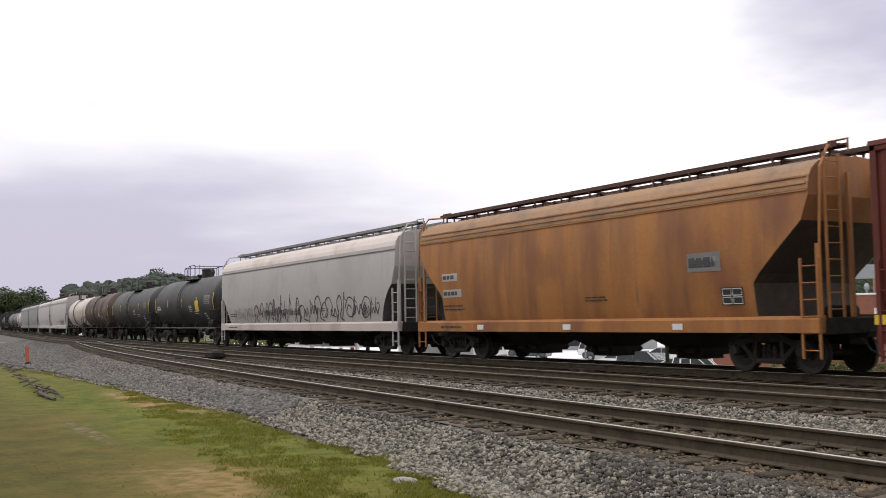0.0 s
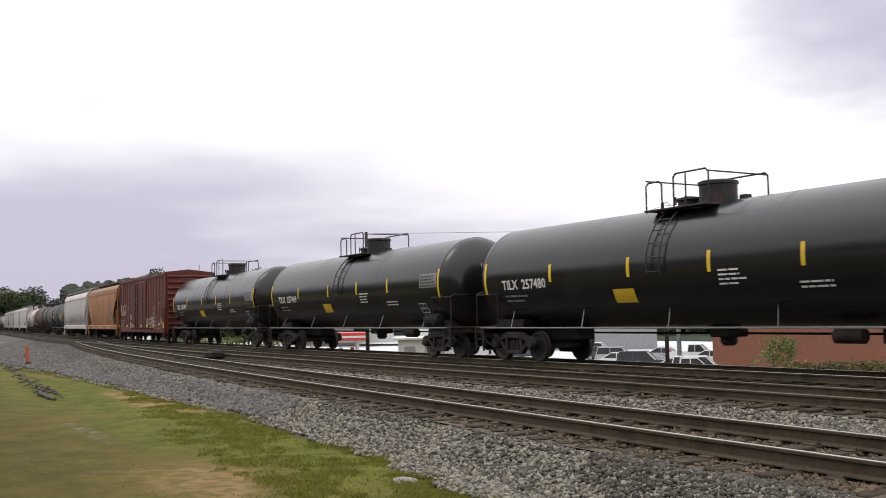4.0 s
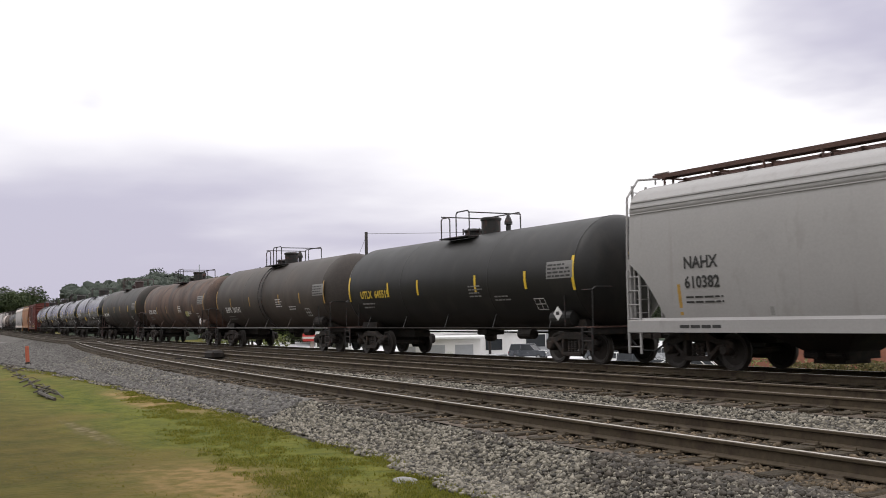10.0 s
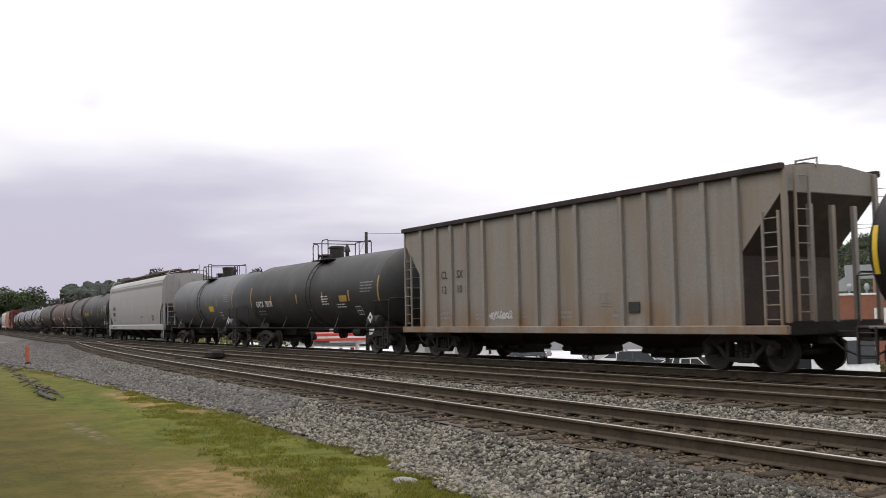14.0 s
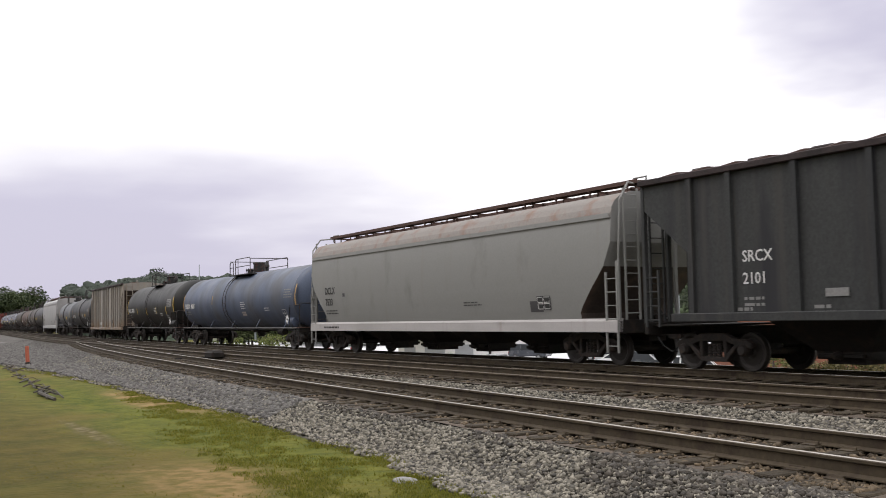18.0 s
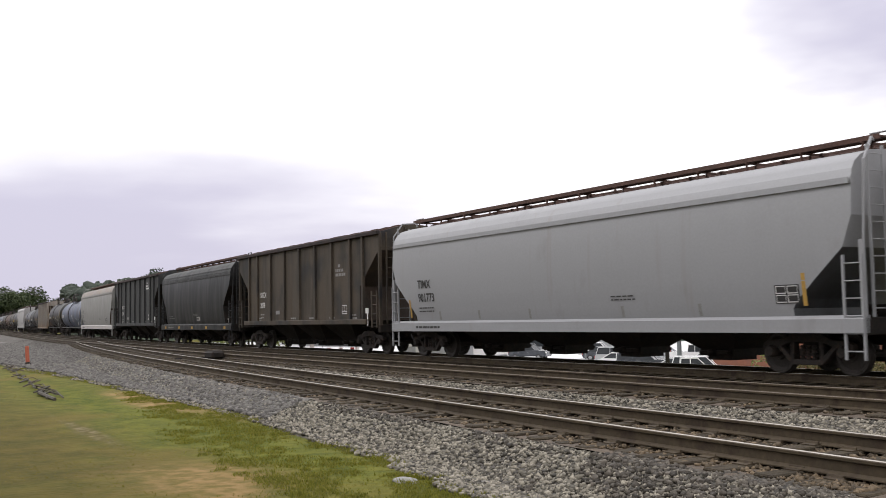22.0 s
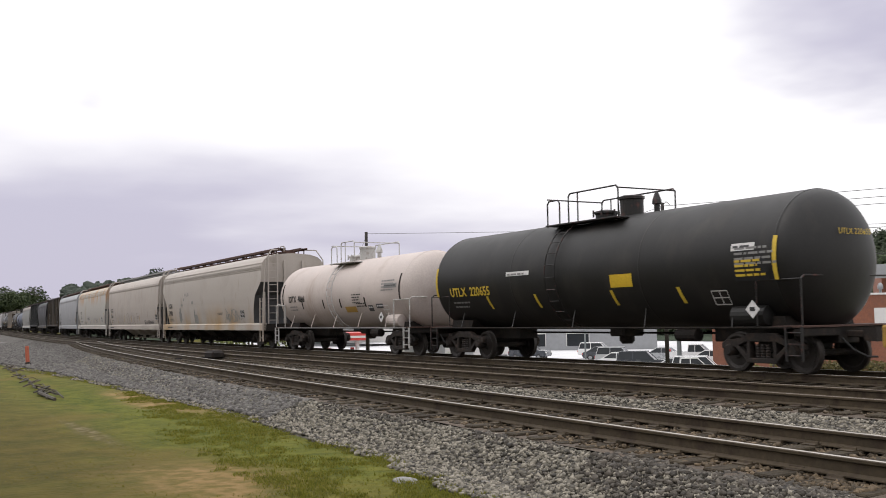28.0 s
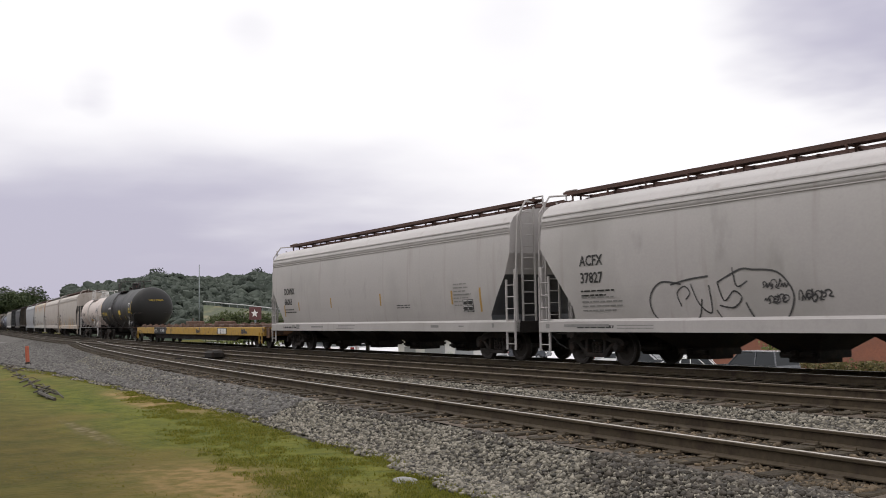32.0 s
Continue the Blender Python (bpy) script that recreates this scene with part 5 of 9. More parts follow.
def road_vehicle(kind, paint, x, y, z, heading, label):
    root = tagged(new("car" if kind != "pickup" else "pickup_truck"), label, "car" if kind != "pickup" else "truck", "parked vehicles")
    root.matrix_basis = pose(x, y, z, 0, 0, heading)
    if kind == "sedan":
        low = [(-2.2, 0.35), (2.2, 0.35), (2.25, 0.62), (2.1, 0.82), (1.1, 0.92), (-1.5, 0.96), (-2.15, 0.92), (-2.28, 0.6)]
        cab = [(-1.75, 0.94), (0.95, 0.92), (0.25, 1.40), (-0.95, 1.43)]
    elif kind == "suv":
        low = [(-2.25, 0.4), (2.25, 0.4), (2.3, 0.8), (2.15, 1.02), (1.1, 1.08), (-2.2, 1.1), (-2.3, 0.7)]
        cab = [(-2.15, 1.08), (0.95, 1.06), (0.3, 1.70), (-1.95, 1.74)]
    else:
        low = [(-2.7, 0.45), (2.6, 0.45), (2.65, 0.9), (2.5, 1.1), (1.3, 1.16), (-2.7, 1.16)]
        cab = [(-0.7, 1.14), (1.2, 1.14), (0.5, 1.82), (-0.6, 1.84)]
    b = BM()
    prism(b, low, -0.9, 0.9)
    bmesh.ops.bevel(b, geom=b.edges[:], offset=0.06, segments=2, affect="EDGES")
    part("body", b, paint, root, smooth=False)
    cx = sum(p[0] for p in cab) / len(cab)
    b = BM()
    a = [b.verts.new((p[0], s * (0.84 if p[1] < 1.2 else 0.66), p[1])) for s in (-1, 1) for p in cab]
    for f in ((0, 1, 2, 3), (7, 6, 5, 4), (1, 5, 6, 2), (0, 3, 7, 4), (0, 4, 5, 1)):
        b.faces.new([a[i] for i in f])
    part("cabin_glass", b, "glass", root)
    b = BM()
    zt = max(p[1] for p in cab)
    xs = sorted(p[0] for p in cab)
    bbox(b, cab[3][0] - 0.03, cab[2][0] + 0.05, -0.68, 0.68, zt - 0.05, zt + 0.03, 0.02)
    for (p, q) in ((cab[0], cab[3]), (cab[1], cab[2])):
        for s in (-1, 1):
            part("pillar", rod(BM(), (p[0], s * 0.84, p[1]), (q[0], s * 0.68, q[1]), 0.035), paint, root)
    for s in (-1, 1):
        mid = (cx - 0.1)
        part("pillar", rod(BM(), (mid, s * 0.845, cab[0][1]), (mid, s * 0.68, zt), 0.03), paint, root)
    part("roof", b, paint, root)
    for wx in (-1.4, 1.4) if kind != "pickup" else (-1.6, 1.65):
        for s in (-1, 1):
            b = BM()
            lathe(b, [(-0.11, 0.20), (-0.11, 0.32), (0.11, 0.32), (0.11, 0.20)], "y", 18, (wx, s * 0.80, 0.33))
            w = part("wheel", b, "tyre", root)
            b = BM()
            lathe(b, [(-0.005, 0.19), (0.005, 0.17)], "y", 12, (wx, s * 0.92, 0.33))
            part("rim", b, "grey_metal", w)
    for s in (-1, 1):
        part("headlight", bbox(BM(), low[2][0] - 0.12, low[2][0] + 0.01, s * 0.7 - 0.16, s * 0.7 + 0.16, low[2][1] - 0.06, low[2][1] + 0.08, 0.02), "white_wall", root)
        part("tail_light", bbox(BM(), low[-1][0] - 0.01, low[-1][0] + 0.1, s * 0.74 - 0.1, s * 0.74 + 0.1, low[-1][1], low[-1][1] + 0.2, 0.02), "red_sign", root)
    return root


for kind, paint, x, y, heading, label in (
        ("sedan", "car_white", -51.3, 46.9, 30, "white saloon parked beside the embankment"),
        ("pickup", "car_white", -50.6, 49.6, 48, "white pickup truck parked nose to the railway"),
        ("suv", "car_white", -53.4, 53.6, 42, "white estate car in the car park"),
        ("sedan", "car_silver", -57.5, 55.5, 44, "silver saloon in the car park"),
        ("sedan", "car_white", -61.0, 46.8, 20, "white saloon with a long bonnet near the railway"),
        ("suv", "car_dark", -64.5, 58.0, 40, "dark estate car in the car park"),
        ("sedan", "car_white", -70.0, 60.5, 38, "white saloon in the second row"),
        ("suv", "car_silver", -74.5, 64.0, 38, "silver estate car in the second row"),
        ("sedan", "car_white", -78.5, 67.5, 40, "white saloon at the end of a row"),
        ("sedan", "car_dark", -84.0, 70.0, 42, "dark saloon in the far row"),
        ("suv", "car_white", -88.5, 73.0, 40, "white estate car in the far row"),
        ("sedan", "car_silver", -76.0, 71.5, 35, "silver saloon in the far row"),
        ("pickup", "car_white", -71.0, 70.5, 35, "white pickup truck in the far row"),
        ("sedan", "car_white", -66.5, 68.5, 35, "white saloon beside the light mast"),
        ("sedan", "car_silver", -76.5, 51.5, 15, "pale silver estate car before the white building"),
        ("suv", "car_dark", -92.0, 66.0, 30, "dark estate car before the small shop")):
    road_vehicle(kind, paint, x, y, land(x, y) + 0.025, heading, label)


def pole(name, x, y, z0, z1, r0, r1, mat, label, arms=()):
    root = tagged(new(name), label, "pole", "poles behind the railway")
    root.location = (x, y, z0)
    b = BM()
    lathe(b, [(0, r0), (z1 - z0, r1)], "z", 10)
    part("shaft", b, mat, root, smooth=True)
    for zz, half, ang in arms:
        b = BM()
        bbox(b, -half, half, -0.06, 0.06, zz - z0 - 0.07, zz - z0 + 0.07, 0.01)
        a = part("crossarm", b, mat, root)
        a.rotation_euler = (0, 0, radians(ang))
        for k in (-0.9, -0.35, 0.35, 0.9):
            b = BM()
            lathe(b, [(0.07, 0.03), (0.13, 0.06), (0.2, 0.05), (0.24, 0.02)], "z", 8, (k * half, 0, zz - z0))
            part("insulator", b, "grey_metal", a)
    return root


P1, P2, P3 = (-45.17, 42.47), (-91.82, 60.57), (-53.69, 26.78)
near_pole = pole("utility_pole", *P1, LOW, 7.95, 0.13, 0.10, "wood_pole", "dark wooden utility pole with a crossarm, a lamp arm and wires", [(6.95, 1.15, 72)])
part("lamp_arm", path(BM(), [(0, 0, 5.0 - LOW), (-0.35, -0.25, 5.35 - LOW), (-0.9, -0.62, 5.45 - LOW)], 0.03, 6), "steel_pole", near_pole)
part("lamp_head", bbox(BM(), -1.35, -0.85, -0.78, -0.5, 5.38 - LOW, 5.52 - LOW, 0.05), "grey_metal", near_pole)
part("top_bracket", path(BM(), [(0.0, 0, 7.8 - LOW), (0.22, 0.1, 8.0 - LOW), (0.42, 0.2, 7.8 - LOW)], 0.02, 6), "wood_pole", near_pole)
part("brace", rod(BM(), (-0.35, -0.9, 6.9 - LOW), (0, 0, 6.3 - LOW), 0.025), "wood_pole", near_pole)
far_pole = pole("utility_pole", *P2, LOW, 9.3, 0.16, 0.11, "wood_pole", "dark wooden utility pole carrying two transformer cans", [(8.6, 1.1, 72)])
for dx in (-0.45, 0.5):
    part("transformer", lathe(BM(), [(7.0 - LOW, 0.12), (7.05 - LOW, 0.27), (7.85 - LOW, 0.27), (7.95 - LOW, 0.15)], "z", 14, (dx, -0.2, 0)), "steel_pole", far_pole, smooth=True)
pole("line_pole", *P3, -1.4, 6.45, 0.12, 0.09, "wood_pole", "plain dark pole with one stayed cable")
lm = pole("lamp_mast", -68.47, 65.86, LOW, 4.2, 0.22, 0.17, "steel_pole", "pale steel lamp mast in the car park")
b = BM()
for s in (-1, 1):
    bbox(b, s * 0.25, s * 0.95, -0.2, 0.2, 7.75, 7.95, 0.04)
box(b, -0.9, 0.9, -0.04, 0.04, 7.7, 7.76)
part("lamp_head", b, "grey_metal", lm)
pole("lamp_mast", -203.0, 63.0, -2.0, 13.0, 0.16, 0.08, "steel_pole", "tall thin grey steel mast in the distance")
pole("lamp_mast", -71.5, 57.4, LOW, 0.8, 0.09, 0.07, "steel_pole", "short thin steel post in the car park")

# star-shaped sign on a post
sg = tagged(new("roadside_sign"), "dark red square roadside sign with a white star", "sign")
sg.matrix_basis = pose(-187.6, 69.3, -2.5, 0, 0, 38)
b = BM()
bbox(b, -0.15, 0.15, -0.15, 0.15, 0, 4.0, 0.02)
part("post", b, "steel_pole", sg)
b = BM()
bbox(b, -1.3, 1.3, -0.2, 0.2, 4.0, 6.5, 0.06)
face = part("panel", b, material("dark_red_panel", (0.07, 0.02, 0.02), 0.5), sg)
b = BM()
pts = [(0.85 * (1 if k % 2 == 0 else 0.42) * math.sin(math.pi * k / 5), 5.25 + 0.85 * (1 if k % 2 == 0 else 0.42) * math.cos(math.pi * k / 5)) for k in range(10)]
prism(b, pts, -0.24, -0.21)
part("star", b, "white_wall", face)


def cable(label, a, c, sag, r=0.012):
    b = BM()
    a, c = Vector(a), Vector(c)
    pts = [a.lerp(c, i / 16) - Vector((0, 0, 4 * sag * (i / 16) * (1 - i / 16))) for i in range(17)]
    path(b, pts, r, 5)
    return tagged(part("overhead_cable", b, "wire"), label, "cable", "overhead cables")


dirn = Vector((P1[0] - P2[0], P1[1] - P2[1], 0)).normalized()
P0 = (2.82, 56.52)
for dz, side in ((7.75, 0.0), (7.25, -1.1), (7.05, 1.1), (5.75, 0.0), (4.4, 0.1)):
    off = Vector((-dirn.y, dirn.x, 0)) * side
    za, zb = dz, dz + 1.38
    cable("thin black overhead power cable", (P1[0] + off.x, P1[1] + off.y, za), (P2[0] + off.x, P2[1] + off.y, zb), 0.7, 0.016)
    cable("thin black overhead power cable", (P1[0] + off.x, P1[1] + off.y, za), (P0[0] + off.x, P0[1] + off.y, za), 0.3, 0.016)
    cable("thin black overhead power cable", (P2[0] + off.x, P2[1] + off.y, zb), (-150 + off.x, 83 + off.y, zb - 1.5), 1.2, 0.018)
cable("single thin cable from the stayed pole", (P3[0], P3[1], 6.35), (-26.0, 37.0, 4.8), 0.05, 0.012)
cable("stay wire of the plain pole", (P3[0], P3[1], 6.2), (-57.5, 25.2, -1.2), 0.0, 0.008)


# ---- the road that climbs the hill ----
GUARD = ((-267.1, 84.02, 6.75), (-253.86, 91.95, 5.34), (-245.16, 97.93, 4.09), (-228.99, 100.32, 3.38), (-206.38, 101.52, 2.77))
for k, (a, c) in enumerate(zip(GUARD, GUARD[1:])):
    gr = tagged(new("guard_rail"), "pale steel guard rail along the hill road", "guard rail", "guard rails")
    a, c = Vector(a), Vector(c)
    part("beam", path(BM(), [a, c], 0.16, 6), "rail_pale", gr)
    for q in np.linspace(0.08, 0.92, 6):
        p = a.lerp(c, q)
        part("post", box(BM(), p.x - 0.07, p.x + 0.07, p.y - 0.07, p.y + 0.07, p.z - 1.4, p.z - 0.1), "steel_pole", gr)
slope = BM()
for a, c in zip(GUARD, GUARD[1:]):
    slope.faces.new([slope.verts.new(p) for p in ((a[0] * 0.86, a[1] * 0.86, -3.2), (c[0] * 0.86, c[1] * 0.86, -3.2), (c[0], c[1], c[2] - 0.9), (a[0], a[1], a[2] - 0.9))])
tagged(part("embankment", slope, "bank"), "grassy bank below the hill road", kind="structure")
hill_road = BM()
RA, RB = ((-243.97, 98.23, 3.92), (-228.07, 99.92, 3.24), (-205.49, 101.08, 2.64)), ((-175.87, 71.9, 0.24), (-168.14, 74.74, 0.17), (-152.14, 75.86, 0.11))
for i in range(2):
    hill_road.faces.new([hill_road.verts.new(p) for p in (RB[i], RB[i + 1], RA[i + 1], RA[i])])
bmesh.ops.solidify(hill_road, geom=hill_road.faces[:], thickness=0.3)
tagged(part("road", hill_road, "road_grey"), "pale concrete road climbing the hill", kind="structure")
road_vehicle("suv", "car_white", -213.27, 91.33, 2.11, 150, "white van parked on the hill road")


# ---- trees ----
def leaf_templates(count, seed):
    rr = np.random.RandomState(seed)
    out = []
    for _ in range(count):
        v, f = [], []
        for k in range(5):
            c = rr.uniform(-0.6, 0.6, 3)
            u, w = rr.normal(size=3), rr.normal(size=3)
            u /= np.linalg.norm(u)
            w -= u * (w @ u)
            w /= np.linalg.norm(w)
            s = 0.34
            i = len(v)
            v += [tuple(c - u * s), tuple(c + w * s * 0.6), tuple(c + u * s), tuple(c - w * s * 0.6)]
            f.append((i, i + 1, i + 2, i + 3))
        out.append((np.array(v), np.array(f)))
    return out


LEAF = leaf_templates(8, 11)


def crown_points(rr, cx, cy, z0, h, r, n):
    """Clumps round several limbs, thin inside and uneven outside."""
    lobes = [(cx + r * 0.5 * math.cos(a), cy + r * 0.5 * math.sin(a), z0 + (h - 0.85 * r * s) * q, r * s)
             for a, q, s in [(rr.rand() * 6.28, 0.35 + 0.55 * rr.rand(), 0.45 + 0.3 * rr.rand()) for _ in range(6)]] + [(cx, cy, z0 + h - 0.5 * r, r * 0.55)]
    out = []
    for _ in range(n):
        lx, ly, lz, lr = lobes[rr.randint(len(lobes))]
        d = rr.normal(size=3)
        d /= np.linalg.norm(d)
        k = lr * (0.75 + 0.3 * rr.rand())
        out.append((lx + d[0] * k, ly + d[1] * k, lz + d[2] * k * 0.85))
    return out


def clump_templates(count, seed):
    """Ragged leafy masses: rounded lumps with torn, uneven faces."""
    rr = np.random.RandomState(seed)
    b = BM()
    bmesh.ops.create_icosphere(b, subdivisions=2, radius=1.0)
    v0 = np.array([tuple(v.co) for v in b.verts])
    b.verts.index_update()
    f = np.array([[v.index for v in fc.verts] for fc in b.faces])
    b.free()
    out = []
    for _ in range(count):
        q, _r = np.linalg.qr(rr.normal(size=(3, 3)))
        out.append(((v0 * (1 + rr.uniform(-0.6, 0.35, (len(v0), 1))) + rr.uniform(-0.2, 0.2, v0.shape)) @ q.T, f))
    return out


CLUMP = clump_templates(12, 31)


def masses(name, label, pts, mat, size):
    """Leafy masses at points (x, y, z, scale), joined."""
    it = iter(pts)
    held = []

    def place(rr):
        x, y, z, k = next(it)
        held.append(k)
        return x, y, z
    ob = scatter(name, len(pts), place, CLUMP, mat, lambda rr: held[-1] * size * (0.8 + 0.4 * rr.rand()))
    ob.data.polygons.foreach_set("use_smooth", [True] * len(ob.data.polygons))
    return tagged(ob, label, "trees", kind="stuff")


# skyline of the woods: bearing, distance of the ridge, slope from the eye to the tree tops
rt = np.random.RandomState(21)
HILL_A = (1.60, 2.05, 2.19, 2.22, 2.27, 2.32, 2.37, 2.43, 2.48, 2.53, 2.556, 2.58, 2.61, 2.65, 2.69, 2.75, 2.79, 2.83, 2.88, 2.92, 2.96)
HILL_D = (235, 235, 243, 250, 262, 275, 289, 304, 316, 335, 350, 365, 384, 397, 410, 430, 432, 436, 440, 440, 440)
SKY_A = (1.60, 2.05, 2.19, 2.22, 2.29, 2.313, 2.335, 2.361, 2.378, 2.399, 2.416, 2.433, 2.455, 2.472, 2.489, 2.503, 2.517, 2.531, 2.54, 2.557, 2.583, 2.594, 2.612, 2.626, 2.643, 2.672, 2.70, 2.728, 2.75, 2.79, 2.83, 2.88, 2.92, 2.96)
SKY_S = (0.071, 0.070, 0.070, 0.063, 0.060, 0.058, 0.0535, 0.060, 0.0525, 0.058, 0.062, 0.0595, 0.060, 0.0545, 0.050, 0.053, 0.0615, 0.056, 0.042, 0.037, 0.034, 0.043, 0.0495, 0.047, 0.039, 0.0435, 0.045, 0.048, 0.050, 0.054, 0.0495, 0.0525, 0.0455, 0.043)


def ridge(ang):
    """Distance and top height of the wooded skyline at a bearing."""
    d = float(np.interp(ang, HILL_A, HILL_D))
    return d, 1.307 + d * float(np.interp(ang, SKY_A, SKY_S))


def canopy_top(ang, k):
    """The closed tree tops on the hill, from its foot (k = 0) over the ridge."""
    d1, h1 = ridge(ang)
    d0 = 300.0 if 2.66 < ang < 2.84 else max(165.0, 0.62 * d1)
    d = d0 + (d1 * 1.03 - d0) * k
    x, y = d * math.cos(ang), d * math.sin(ang)
    rise = math.sin(min(1.0, k / 0.93) * math.pi / 2) ** 0.8 if k <= 0.93 else 1.0 - 4 * (k - 0.93)
    z = -3.5 + ((h1 - 4.5) * 0.8 * k if ang < 2.66 else (h1 - 1.9) * rise)
    lump = 2.6 * abs(noise.noise((x * 0.11, y * 0.11, 1.0))) + 1.6 * abs(noise.noise((x * 0.27, y * 0.27, 4.0))) + 0.7 * noise.noise((x * 0.7, y * 0.7, 2.0))
    if y < far_y(max(x, -420)) + 24:
        z = -6.0
    return x, y, z + (lump - 2.2) * min(1.0, 3 * k)


ca, ck = np.linspace(2.08, 2.96, 330), np.linspace(0, 1, 46)
cv = [canopy_top(a, k) for a in ca for k in ck]
nk = len(ck)
cf = [(i * nk + j, (i + 1) * nk + j, (i + 1) * nk + j + 1, i * nk + j + 1) for i in range(len(ca) - 1) for j in range(nk - 1)]
cme = bpy.data.meshes.new("tree_tops")
cme.from_pydata(cv, [], cf)
cme.polygons.foreach_set("use_smooth", [True] * len(cme.polygons))
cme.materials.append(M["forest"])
tagged(new("tree_tops", cme), "closed green tree tops on the hill behind the town", "trees", kind="stuff")

hill_masses, hill_leaves = [], []
for i in range(6500):
    a, k = rt.uniform(2.64, 2.96), rt.rand() ** 0.6
    x, y, z = canopy_top(a, k)
    if z > -4:
        hill_masses.append((x, y, z + rt.uniform(-0.6, 1.3), rt.uniform(0.6, 1.8)))
        if i % 2:
            hill_leaves.append((x + rt.normal() * 1.2, y + rt.normal() * 1.2, z + rt.uniform(0.8, 2.0)))
grove_masses, grove_leaves = [], []


def stand(ang, dist, top, r, base, dense):
    """One crown: leafy masses round its limbs, wide in the middle and narrower above."""
    x, y = dist * math.cos(ang), dist * math.sin(ang)
    for _ in range(dense):
        q = rt.rand() ** 0.8
        z = base + (top - 0.9 - base) * q
        w = r * (0.35 + 0.75 * math.sin(math.pi * min(1.0, 0.25 + 0.72 * q)) ** 0.8) * rt.uniform(0.5, 1.0)
        a = rt.rand() * 6.283
        grove_masses.append((x + w * math.cos(a), y + w * math.sin(a), z, rt.uniform(0.55, 1.15) * (1.15 - 0.45 * q)))
    for _ in range(dense * 3):
        q = rt.rand() ** 0.6
        z = base + (top - base) * q + rt.uniform(-0.2, 0.5)
        w = r * (0.35 + 0.8 * math.sin(math.pi * min(1.0, 0.25 + 0.75 * q)) ** 0.8) * rt.uniform(0.85, 1.12)
        a = rt.rand() * 6.283
        grove_leaves.append((x + w * math.cos(a), y + w * math.sin(a), z))


for k, lift, count in ((1.0, 1.0, 92), (0.93, 0.86, 60), (0.86, 0.70, 52), (0.79, 0.53, 46), (0.70, 0.36, 46)):
    for i in range(count):
        ang = 2.08 + 0.60 * (i + rt.rand()) / count
        d1, h1 = ridge(ang)
        dist = d1 * k * rt.uniform(0.97, 1.03)
        top = (1.3 + (h1 - 1.3) * lift) * k * (rt.uniform(0.90, 1.02) if k == 1.0 else rt.uniform(0.78, 1.14))
        x, y = dist * math.cos(ang), dist * math.sin(ang)
        if y < far_y(max(x, -420)) + 26 or dist < 165:
            continue
        stand(ang, dist, top, rt.uniform(2.4, 4.4) if k == 1.0 else rt.uniform(3.2, 6.2), max(land(x, y) + 1.0, top - rt.uniform(7, 11)), 68)
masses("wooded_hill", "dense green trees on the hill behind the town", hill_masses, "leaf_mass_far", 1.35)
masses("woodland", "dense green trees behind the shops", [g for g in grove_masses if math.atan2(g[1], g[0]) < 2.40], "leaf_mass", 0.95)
masses("woodland", "green trees farther along the slope, with haze put into their colour", [g for g in grove_masses if math.atan2(g[1], g[0]) >= 2.40], "leaf_mass_mid", 1.0)
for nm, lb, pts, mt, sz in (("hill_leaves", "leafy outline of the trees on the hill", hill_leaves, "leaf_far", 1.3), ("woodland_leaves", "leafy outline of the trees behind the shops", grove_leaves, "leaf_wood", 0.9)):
    it = iter(pts)
    tagged(scatter(nm, len(pts), lambda q: next(it), LEAF, mt, lambda q: sz * (0.7 + 0.6 * q.rand())), lb, "trees", kind="stuff")


def tree(name, label, x, y, h, r, mat, n, seed, size=1.0):
    root = tagged(new(name), label, "tree", "single trees")
    z = land(x, y)
    root.location = (x, y, z)
    rr = np.random.RandomState(seed)
    b = BM()
    lathe(b, [(0, 0.045 * h), (0.1 * h, 0.028 * h), (0.55 * h, 0.014 * h), (0.9 * h, 0.004 * h)], "z", 9)
    for k in range(6):
        a, q = rr.rand() * 6.28, 0.3 + 0.09 * k
        path(b, [(0, 0, q * h), (0.3 * r * math.cos(a), 0.3 * r * math.sin(a), (q + 0.06) * h), (0.5 * r * math.cos(a), 0.5 * r * math.sin(a), (q + 0.1) * h)], 0.008 * h, 5)
    part("trunk", b, "bark", root)
    it = iter(crown_points(rr, 0, 0, 0.25 * h, 0.7 * h, r, n))
    c = scatter("crown", n, lambda q: next(it), LEAF, mat, lambda q: size * (0.7 + 0.6 * q.rand()))
    c.parent = root
    return root


for k, (x, y, h, r) in enumerate(((-415, 64, 19.5, 9), (-405, 52, 17, 8), (-420, 75, 16.5, 8), (-398, 80, 14.5, 7), (-425, 45, 17, 8), (-380, 72, 12, 6), (-436, 58, 18, 9))):
    tree("leafy_tree", "broad dark green tree where the line curves away", x, y, h, r, "leaf_left", 1500, 40 + k, 1.25)
for k, (x, y, h, r) in enumerate(((-262, 190, 27, 6), (-228, 197, 25, 6), (-178, 190, 22, 6), (-330, 189, 23, 6), (-422, 157, 30, 5), (-434, 116, 31, 7))):
    tree("hilltop_tree", "tall tree standing above the wooded skyline", x, y, 0.82 * h - land(x, y) + 1, r, "leaf_far", 800, 60 + k, 1.1)
